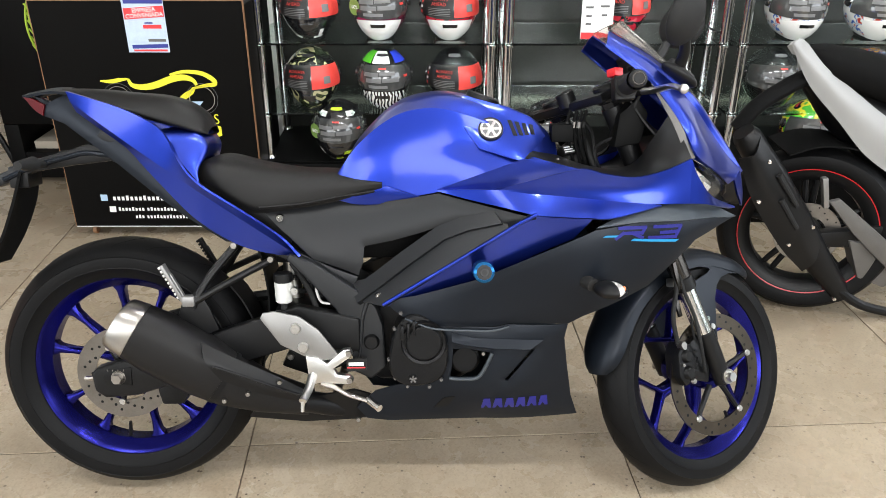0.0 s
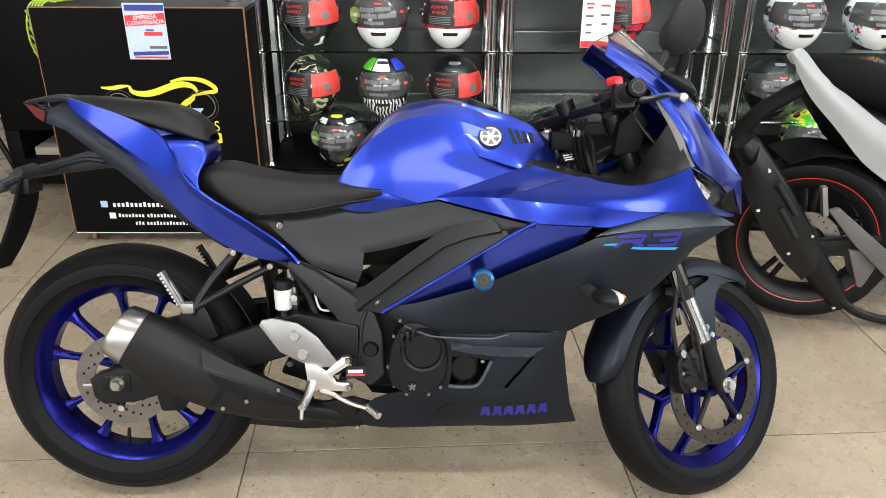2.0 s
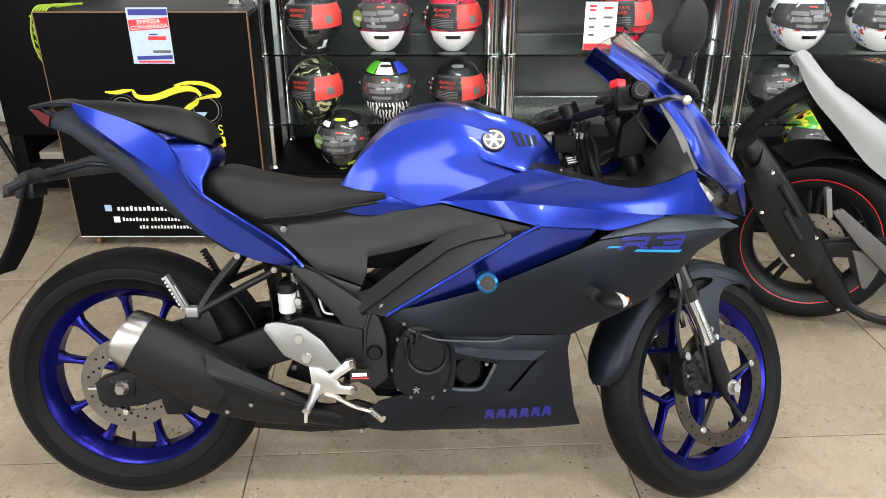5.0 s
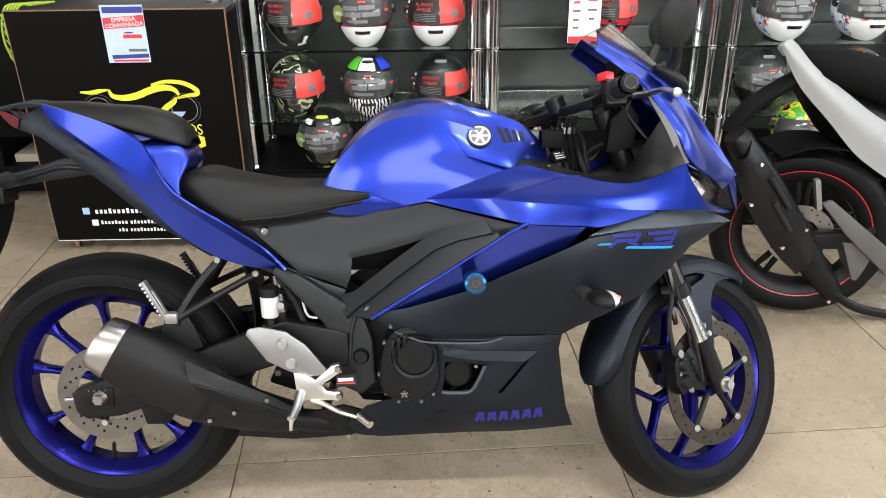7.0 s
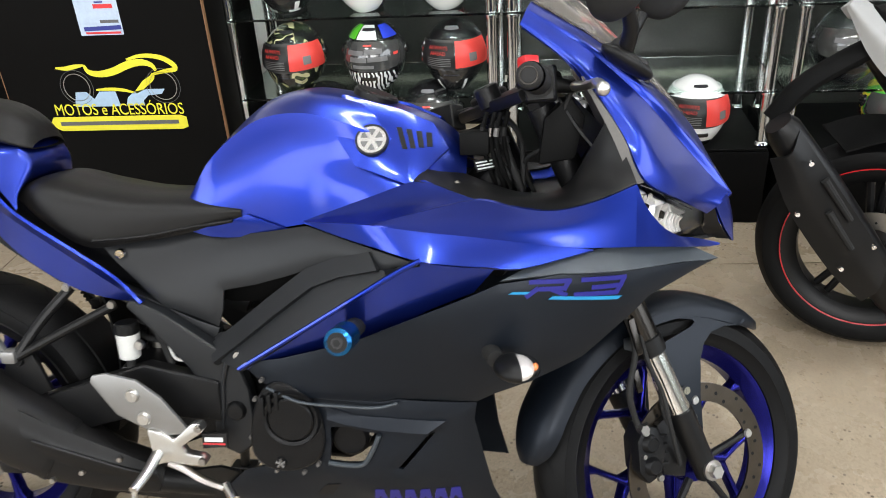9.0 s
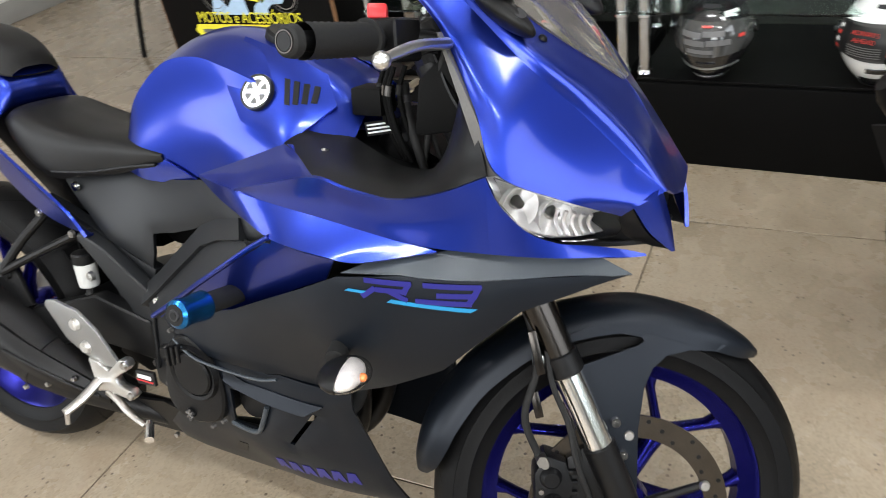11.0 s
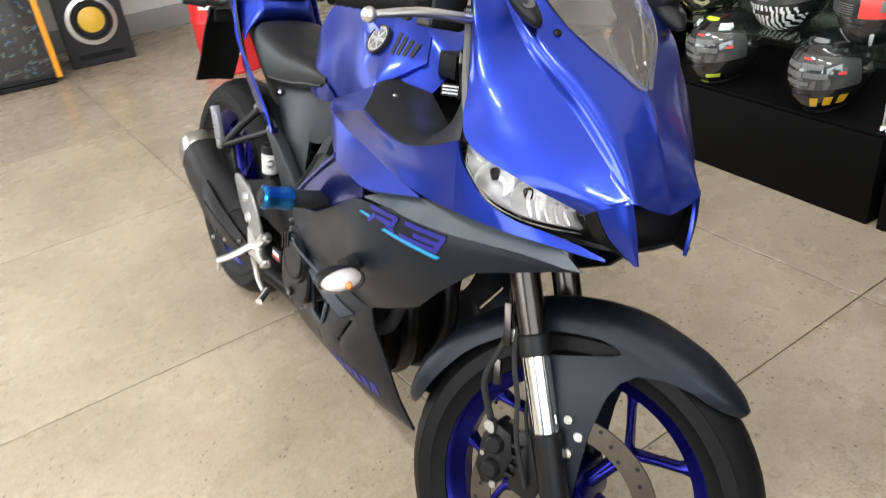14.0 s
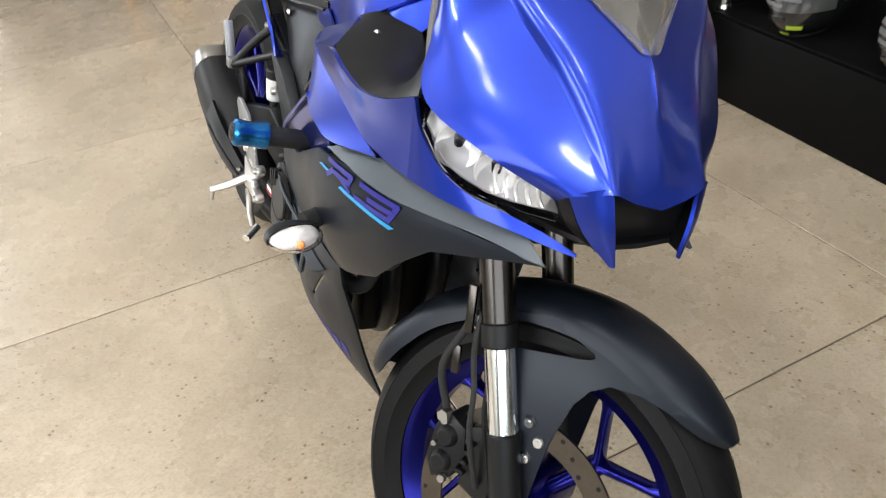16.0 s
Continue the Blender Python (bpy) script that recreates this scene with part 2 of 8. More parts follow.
def thicken(bm, thick):
    """Gives a skin a back at that depth behind its faces, and closes its rims."""
    bm.normal_update()
    front = bm.faces[:]
    rims = [e for e in bm.edges if len(e.link_faces) == 1]
    rims = [(e.verts[0], e.verts[1]) if e.link_loops[0].vert == e.verts[0] else (e.verts[1], e.verts[0]) for e in rims]
    back = {v: bm.verts.new(v.co - v.normal * thick) for v in bm.verts[:]}
    for f in front:
        bm.faces.new([back[v] for v in reversed(f.verts[:])])
    for a, b in rims:
        bm.faces.new((b, a, back[a], back[b]))
    bm.normal_update()
    return bm


def mirror(bm):
    for v in bm.verts:
        v.co.y = -v.co.y
    bmesh.ops.reverse_faces(bm, faces=bm.faces)
    return bm


def moved(bm, m):
    bmesh.ops.transform(bm, matrix=m, verts=bm.verts)
    return bm


def lettering(name, body, size, mat, parent, m, depth=0.0005, align="CENTER"):
    """Words as a mesh of their own, in the built-in font."""
    cu = bpy.data.curves.new(name, "FONT")
    cu.body, cu.size, cu.extrude, cu.align_x, cu.align_y = body, size, depth, align, "CENTER"
    tmp = new("tmp_text", cu)
    me = bpy.data.meshes.new_from_object(tmp.evaluated_get(bpy.context.evaluated_depsgraph_get()))
    bpy.data.objects.remove(tmp)
    bpy.data.curves.remove(cu)
    me.materials.clear()
    me.materials.append(mat)
    ob = new(name, me)
    ob.parent, ob.matrix_basis = parent, m
    return ob

# ---------------------------------------------------------------- materials
M_blue = material("blue metallic paint", (0.0155, 0.038, 0.338), 0.31, 0.94, vary=0.03, scale=3, fine=900, coat=0.50, coat_rough=0.09)
M_rimblue = material("blue wheel paint", (0.008, 0.008, 0.130), 0.24, 0.85, vary=0.06, fine=900)
M_matt = material("matt graphite paint", (0.0066, 0.0094, 0.0145), 0.40, 0.45, vary=0.08, scale=5, fine=500, bump=0.03, spec=0.34)
M_grey = material("satin grey paint", (0.038, 0.047, 0.056), 0.40, 0.25, vary=0.05, scale=5, fine=500)
M_frame = material("textured grey plastic", (0.0078, 0.0086, 0.0100), 0.44, 0.0, vary=0.12, scale=5, fine=900, bump=0.05, spec=0.33)
M_black = material("black plastic", (0.0038, 0.0038, 0.0041), 0.40, vary=0.15, fine=400, bump=0.05, spec=0.24)
M_soft = material("black rubber grip", (0.012, 0.012, 0.012), 0.7, vary=0.2, fine=600, bump=0.2, spec=0.25)
M_seat = material("black grained vinyl", (0.0050, 0.0047, 0.0046), 0.46, vary=0.10, scale=12, fine=900, bump=0.12, spec=0.26)
M_tyre = material("tyre rubber", (0.0036, 0.0036, 0.0038), 0.50, vary=0.22, scale=14, fine=220, bump=0.15, spec=0.12)
M_groove = material("tread groove", (0.003, 0.003, 0.003), 0.8, vary=0.2, spec=0.1)
M_engine = material("black engine casting", (0.0050, 0.0050, 0.0054), 0.36, 0.1, vary=0.25, scale=20, fine=300, bump=0.25, spec=0.20)
M_alu = material("bare aluminium", (0.62, 0.61, 0.59), 0.30, 1.0, vary=0.06, scale=12, fine=400, bump=0.03)
M_satin = material("satin aluminium paint", (0.25, 0.246, 0.24), 0.38, 0.75, vary=0.07, scale=16, fine=500, bump=0.04)
M_reservoir = material("translucent white plastic", (0.52, 0.52, 0.50), 0.35, vary=0.06, fine=300)
M_chrome = material("chrome", (0.80, 0.80, 0.80), 0.09, 1.0, vary=0.03)
M_post = material("dull chromed tube", (0.60, 0.60, 0.59), 0.14, 1.0, vary=0.06)
M_lensback = material("indicator reflector", (0.60, 0.56, 0.54), 0.30, 0.5, vary=0.15, scale=60)
M_emblem = material("silver emblem plastic", (0.66, 0.66, 0.66), 0.22, 0.9, vary=0.04)
M_steel = material("brushed steel", (0.38, 0.36, 0.335), 0.30, 1.0, vary=0.12, scale=30, fine=500)
M_stanchion = material("dark coated fork tube", (0.055, 0.050, 0.046), 0.24, 1.0, vary=0.08)
M_greycast = material("grey cast alloy", (0.105, 0.10, 0.095), 0.45, 0.4, vary=0.12, scale=14, fine=300, bump=0.08)
M_whiteplastic = material("white moulded plastic", (0.27, 0.27, 0.266), 0.40, vary=0.05, fine=400, bump=0.05)
M_disc = material("brake disc steel", (0.200, 0.186, 0.170), 0.30, 1.0, vary=0.14, scale=40, fine=300)
M_discdark = material("browned disc steel", (0.100, 0.083, 0.066), 0.30, 1.0, vary=0.14, scale=40, fine=300)
M_slider = material("polished fork tube", (0.86, 0.86, 0.85), 0.17, 1.0, vary=0.03)
M_muffler = material("heat-proof black muffler paint", (0.0070, 0.0066, 0.0066), 0.48, 0.0, vary=0.16, scale=10, fine=500, bump=0.15, spec=0.22)
M_anod = material("blue anodised aluminium", (0.016, 0.130, 0.340), 0.24, 0.9, vary=0.05)
M_decal = material("blue decal film", (0.012, 0.012, 0.17), 0.35, 0.1, vary=0.04)
M_cyan = material("cyan decal film", (0.012, 0.22, 0.45), 0.35, 0.1, vary=0.04)
M_red = material("red plastic", (0.50, 0.015, 0.02), 0.3, vary=0.06)
M_redlens = material("red lamp lens", (0.060, 0.001, 0.003), 0.3, vary=0.06, spec=0.12)
M_white = material("white gloss paint", (0.78, 0.78, 0.76), 0.25, vary=0.03, coat=0.5)
M_amber = material("amber bulb", (0.55, 0.15, 0.04), 0.25, vary=0.1)
M_reflector = material("lamp reflector", (0.76, 0.75, 0.74), 0.33, 0.85, vary=0.06, scale=25, fine=200)
M_clear = glass("clear lamp lens", (0.97, 0.97, 0.97), 0.02, 1.12)
M_screen = glass("smoked windscreen", (0.80, 0.75, 0.70), 0.02, 1.45)
# pale diffuse mixed in, standing in for the ceiling's reflection on the screen
_dn = M_screen.node_tree
_sheen = _dn.nodes.new("ShaderNodeBsdfDiffuse")
_sheen.inputs["Color"].default_value = (0.52, 0.49, 0.45, 1)
_sheen_mix = _dn.nodes.new("ShaderNodeMixShader")
_sheen_mix.inputs["Fac"].default_value = 0.10
_out = next(n for n in _dn.nodes if n.type == "OUTPUT_MATERIAL")
_dn.links.new(_out.inputs["Surface"].links[0].from_socket, _sheen_mix.inputs[1])
_dn.links.new(_sheen.outputs[0], _sheen_mix.inputs[2])
_dn.links.new(_sheen_mix.outputs[0], _out.inputs["Surface"])
M_shelfglass = glass("shelf glass", (0.72, 0.86, 0.80), 0.10, 1.45)
M_sticker = material("black label film", (0.012, 0.012, 0.012), 0.35, vary=0.1, spec=0.30)
M_paperwhite = material("printed white paper", (0.80, 0.80, 0.79), 0.55, vary=0.03, scale=30)
M_paperred = material("red print", (0.62, 0.03, 0.035), 0.5, vary=0.05)
M_paperblue = material("blue print", (0.02, 0.03, 0.22), 0.5, vary=0.05)
M_pale = material("pale blue print", (0.36, 0.50, 0.66), 0.5, vary=0.08, scale=40)
M_posterpale = material("pale poster paper", (0.44, 0.53, 0.66), 0.5, vary=0.10, scale=40)
M_yellow = material("yellow print", (0.72, 0.66, 0.03), 0.5, vary=0.05)
M_print = material("dark grey print", (0.10, 0.10, 0.10), 0.5, vary=0.1)
M_board = material("black laminate board", (0.0034, 0.0032, 0.0030), 0.42, vary=0.15, scale=4, fine=200, bump=0.03, spec=0.05)
M_edge = material("brown board edging", (0.20, 0.10, 0.045), 0.5, vary=0.15, scale=30)
M_wall = material("white painted wall", (0.74, 0.73, 0.70), 0.7, vary=0.05, scale=2.5, fine=180, bump=0.1)
M_wallgrey = material("grey plinth paint", (0.33, 0.33, 0.32), 0.6, vary=0.07, scale=5, fine=160, bump=0.1)
M_wallfar = material("dark grey wall paint", (0.13, 0.13, 0.127), 0.6, vary=0.07, scale=5, fine=160, bump=0.1)
M_wallblack = material("dark back glass", (0.018, 0.019, 0.017), 0.26, vary=0.25, scale=3, fine=120, bump=0.03, spec=0.35)
M_plinth = material("black plinth board", (0.0032, 0.0032, 0.0032), 0.5, vary=0.2, scale=5, fine=150, spec=0.07)
M_ceiling = material("white ceiling paint", (0.80, 0.80, 0.79), 0.7, vary=0.03, scale=2)
M_asphalt = material("street asphalt", (0.09, 0.09, 0.088), 0.9, vary=0.2, scale=3, fine=90, bump=0.3)
M_drum = material("red oil drum paint", (0.58, 0.022, 0.025), 0.34, vary=0.10, scale=6, fine=120)
M_orange = material("orange edge strip", (0.80, 0.33, 0.02), 0.45, vary=0.06)
M_cone = material("yellow speaker cone", (0.72, 0.45, 0.05), 0.45, vary=0.1)
M_darkgrey = material("dark grey plastic", (0.022, 0.022, 0.024), 0.45, vary=0.12, fine=300, spec=0.30)


def floor_material():
    """Polished beige terrazzo: fine chips, dark specks, worn and stained patches, a weak gloss."""
    m = bpy.data.materials.new("beige terrazzo")
    m.use_nodes = True
    nt = m.node_tree
    N, L = nt.nodes, nt.links
    b = N["Principled BSDF"]
    co = N.new("ShaderNodeTexCoord")

    def noisy(scale, detail=5, rough=0.6):
        n = N.new("ShaderNodeTexNoise")
        n.inputs["Scale"].default_value, n.inputs["Detail"].default_value, n.inputs["Roughness"].default_value = scale, detail, rough
        L.new(co.outputs["Object"], n.inputs["Vector"])
        return n

    def ramp(src, stops):
        r = N.new("ShaderNodeValToRGB")
        els = r.color_ramp.elements
        while len(els) < len(stops):
            els.new(0.5)
        for e, (p, c) in zip(els, stops):
            e.position, e.color = p, (*c, 1)
        L.new(src, r.inputs["Fac"])
        return r.outputs["Color"]

    def mix(fac, a, c, mode="MIX"):
        x = N.new("ShaderNodeMix")
        x.data_type, x.blend_type = "RGBA", mode
        if isinstance(fac, float):
            x.inputs["Factor"].default_value = fac
        else:
            L.new(fac, x.inputs["Factor"])
        L.new(a, x.inputs[6])
        L.new(c, x.inputs[7])
        return x.outputs[2]

    base = ramp(noisy(2.2, 6).outputs["Fac"], [(0.30, (0.234, 0.186, 0.130)), (0.55, (0.326, 0.267, 0.194)), (0.75, (0.384, 0.321, 0.239))])
    chips = N.new("ShaderNodeTexVoronoi")
    chips.inputs["Scale"].default_value = 190
    L.new(co.outputs["Object"], chips.inputs["Vector"])
    tone = ramp(chips.outputs["Color"], [(0.0, (0.74, 0.73, 0.70)), (0.5, (1.0, 1.0, 1.0)), (1.0, (1.14, 1.13, 1.10))])
    colour = mix(0.8, base, tone, "MULTIPLY")
    specks = N.new("ShaderNodeTexVoronoi")
    specks.inputs["Scale"].default_value = 46
    L.new(co.outputs["Object"], specks.inputs["Vector"])
    dots = ramp(specks.outputs["Distance"], [(0.13, (0.95, 0.95, 0.95)), (0.20, (0, 0, 0))])
    some = ramp(noisy(9, 3).outputs["Fac"], [(0.47, (0, 0, 0)), (0.57, (1, 1, 1))])
    both = mix(1.0, dots, some, "MULTIPLY")
    dark = N.new("ShaderNodeRGB")
    dark.outputs[0].default_value = (0.07, 0.05, 0.035, 1)
    colour = mix(both, colour, dark.outputs[0])
    stain = ramp(noisy(4.2, 7, 0.72).outputs["Fac"], [(0.50, (0, 0, 0)), (0.72, (0.60, 0.60, 0.60))])
    brown = N.new("ShaderNodeRGB")
    brown.outputs[0].default_value = (0.22, 0.155, 0.10, 1)
    colour = mix(stain, colour, brown.outputs[0])
    tint = N.new("ShaderNodeObjectInfo")
    shade = ramp(tint.outputs["Random"], [(0.0, (0.94, 0.94, 0.94)), (1.0, (1.05, 1.05, 1.05))])
    colour = mix(1.0, colour, shade, "MULTIPLY")
    L.new(colour, b.inputs["Base Color"])
    rr = N.new("ShaderNodeMapRange")
    rr.inputs["To Min"].default_value, rr.inputs["To Max"].default_value = 0.14, 0.42
    L.new(noisy(7, 5).outputs["Fac"], rr.inputs["Value"])
    L.new(rr.outputs["Result"], b.inputs["Roughness"])
    bp = N.new("ShaderNodeBump")
    bp.inputs["Strength"].default_value, bp.inputs["Distance"].default_value = 0.06, 0.001
    L.new(noisy(300, 2).outputs["Fac"], bp.inputs["Height"])
    L.new(bp.outputs["Normal"], b.inputs["Normal"])
    return m


M_floor = floor_material()
M_joint = material("dark floor joint", (0.10, 0.075, 0.05), 0.8, vary=0.2, scale=20)

# ---------------------------------------------------------------- the room
FZ = -0.014   # the floor lies a little below the bike's own zero
XW, XE, YS, YN, YD, ZC = -3.68, 5.6, -4.8, 2.10, 3.3, 3.4   # west, east, shop front, wall behind the shelves, deep wall, ceiling
single("ground", box(-40, 40, -40, 40, -0.30, -0.07), M_asphalt, "grey asphalt street ground outside the shop", "ground", kind="structure")
floor = single("floor", box(XW - 0.2, XE + 0.2, YS - 0.2, YD + 0.2, -0.06, FZ - 0.004), M_joint, "beige polished terrazzo floor in large slabs", "floor", kind="structure")


def wall(name, x0, x1, y0, y1, z0=FZ - 0.004, z1=ZC, mat=M_wall, label="white painted plaster wall"):
    return single(name, box(x0, x1, y0, y1, z0, z1), mat, label, "wall", kind="structure")


wall("wall_west", XW - 0.15, XW, -1.3, YD)
# unseen front walls, added around assumed openings, dark so that glossy parts reflect dark
wall("wall_west_corner", XW - 0.15, XW, YS, -4.4, mat=M_wallfar, label="assumed dark grey wall around the front openings, out of view")
wall("wall_west_lintel", XW - 0.15, XW, -4.4, -1.5, 3.00, mat=M_wallfar, label="assumed dark grey wall around the front openings, out of view")
wall("wall_west_pier", XW - 0.15, XW, -1.5, -1.3, mat=M_wallfar, label="assumed dark grey wall around the front openings, out of view")
wall("wall_north_deep", XW, -0.10, YD, YD + 0.15)
wall("wall_return", -0.10, 0.02, YN, YD + 0.15)
wall("wall_north", 0.02, XE, YN, YN + 0.15, label="painted wall behind the glass shelves")
wall("wall_east_end", XE, XE + 0.15, 0.9, YN + 0.15, mat=M_wallfar, label="assumed dark grey wall around the front openings, out of view")
wall("wall_east_corner", XE, XE + 0.15, YS, -4.2, mat=M_wallfar, label="assumed dark grey wall around the front openings, out of view")
wall("wall_east_lintel", XE, XE + 0.15, -4.2, 0.9, 3.00, mat=M_wallfar, label="assumed dark grey wall around the front openings, out of view")
wall("wall_south_west", XW - 0.15, -3.2, YS - 0.15, YS, mat=M_wallfar, label="assumed dark grey wall around the front openings, out of view")
wall("wall_south_middle", -0.5, 0.4, YS - 0.15, YS, mat=M_wallfar, label="assumed dark grey wall around the front openings, out of view")
wall("wall_south_east", 4.3, XE + 0.15, YS - 0.15, YS, mat=M_wallfar, label="assumed dark grey wall around the front openings, out of view")
wall("wall_south_lintel_west", -3.2, -0.5, YS - 0.15, YS, 3.00, mat=M_wallfar, label="assumed dark grey wall around the front openings, out of view")
wall("wall_south_lintel_east", 0.4, 4.3, YS - 0.15, YS, 3.00, mat=M_wallfar, label="assumed dark grey wall around the front openings, out of view")
single("ceiling", box(XW - 0.15, XE + 0.15, YS - 0.15, YD + 0.15, ZC, ZC + 0.12), M_ceiling, "plain white ceiling over the showroom", "ceiling", kind="structure")
single("baseboard", box(XW, XW + 0.02, -1.3, YD, FZ + 0.001, 0.13, 0.003), M_wallgrey, "grey painted skirting along the white wall", "baseboard", kind="structure")

fixture = thing("tube_light", "white fluorescent tube light fixed to the ceiling", "ceiling light", Matrix.Translation((TUBES[0][0], TUBES[0][1], ZC)), "tube lights")
part("housing", box(-0.64, 0.64, -0.07, 0.07, -0.055, -0.001, 0.008), M_white, fixture)
for y in (-0.035, 0.035):
    part("tube", rod((-0.60, y, -0.075), (0.60, y, -0.075), 0.013, n=14), glow("fluorescent tube", (0.95, 0.98, 1.0), 3.0), fixture)
for x in (-0.61, 0.61):
    part("end_holder", box(x - 0.012, x + 0.012, -0.055, 0.055, -0.095, -0.056, 0.003), M_white, fixture)
for x, y in TUBES[1:]:
    copy_thing(fixture, Matrix.Translation((x, y, ZC)))

# the slabs of the floor: joints run a little skew to the shelves
SLAB_X, SLAB_Y, TURN, CROSS = 1.00, 1.08, 3.0, Vector((0.230, 0.086, 0))
_slab = bmesh.new()
add(_slab, box(-SLAB_X / 2 + 0.0018, SLAB_X / 2 - 0.0018, -SLAB_Y / 2 + 0.0018, SLAB_Y / 2 - 0.0018, FZ - 0.004, FZ, 0.0012, 1))
_me = bpy.data.meshes.new("slab")
_slab.to_mesh(_me)
_slab.free()
_me.materials.append(M_floor)
for i in range(-5, 7):
    for j in range(-6, 4):
        at = CROSS + Matrix.Rotation(radians(TURN), 3, "Z") @ Vector(((i + 0.5) * SLAB_X, (j + 0.5) * SLAB_Y, 0))
        if XW < at.x < XE and YS < at.y < YD:
            ob = new("slab", _me)
            ob.parent, ob.matrix_basis = floor, Matrix.Translation(at) @ Matrix.Rotation(radians(TURN), 4, "Z")

# ---------------------------------------------------------------- the blue sports motorcycle, leaning on its side stand
LEAN, HEADING = 14.0, 1.3
bike = thing("motorcycle", "blue and graphite sports motorcycle leaning on its side stand", "motorcycle", pose(0, -0.03, 0, -LEAN, 0, HEADING))
RAKE, STEERED = 24.5, 30.0
AX = Vector((1.385, -0.010, 0.248))
HEAD = Vector((AX.x - 0.032, 0, AX.z - 0.015))
AXIS = Vector((-math.sin(radians(RAKE)), 0, math.cos(radians(RAKE))))
STEER = Matrix.Translation(HEAD) @ Matrix.Rotation(radians(STEERED), 4, AXIS) @ Matrix.Translation(-HEAD)


def both(name, make, mat, parent, label="", **k):
    """A part on the right side and its twin on the left."""
    a = part(name, make(), mat, parent, label, **k)
    return a, part(name, mirror(make()), mat, parent, label, **k)


def bolt(parent, at, r=0.008, h=0.006, mat=None, m=None, way=(0, -1, 0)):
    bm = rod(Vector(at), Vector(at) + Vector(way) * h, r, r * 0.8, 12)
    add(bm, rod(Vector(at) + Vector(way) * h, Vector(at) + Vector(way) * (h + 0.001), r * 0.45, r * 0.4, 6))
    return part("bolt", bm, mat or M_chrome, parent, m=m)


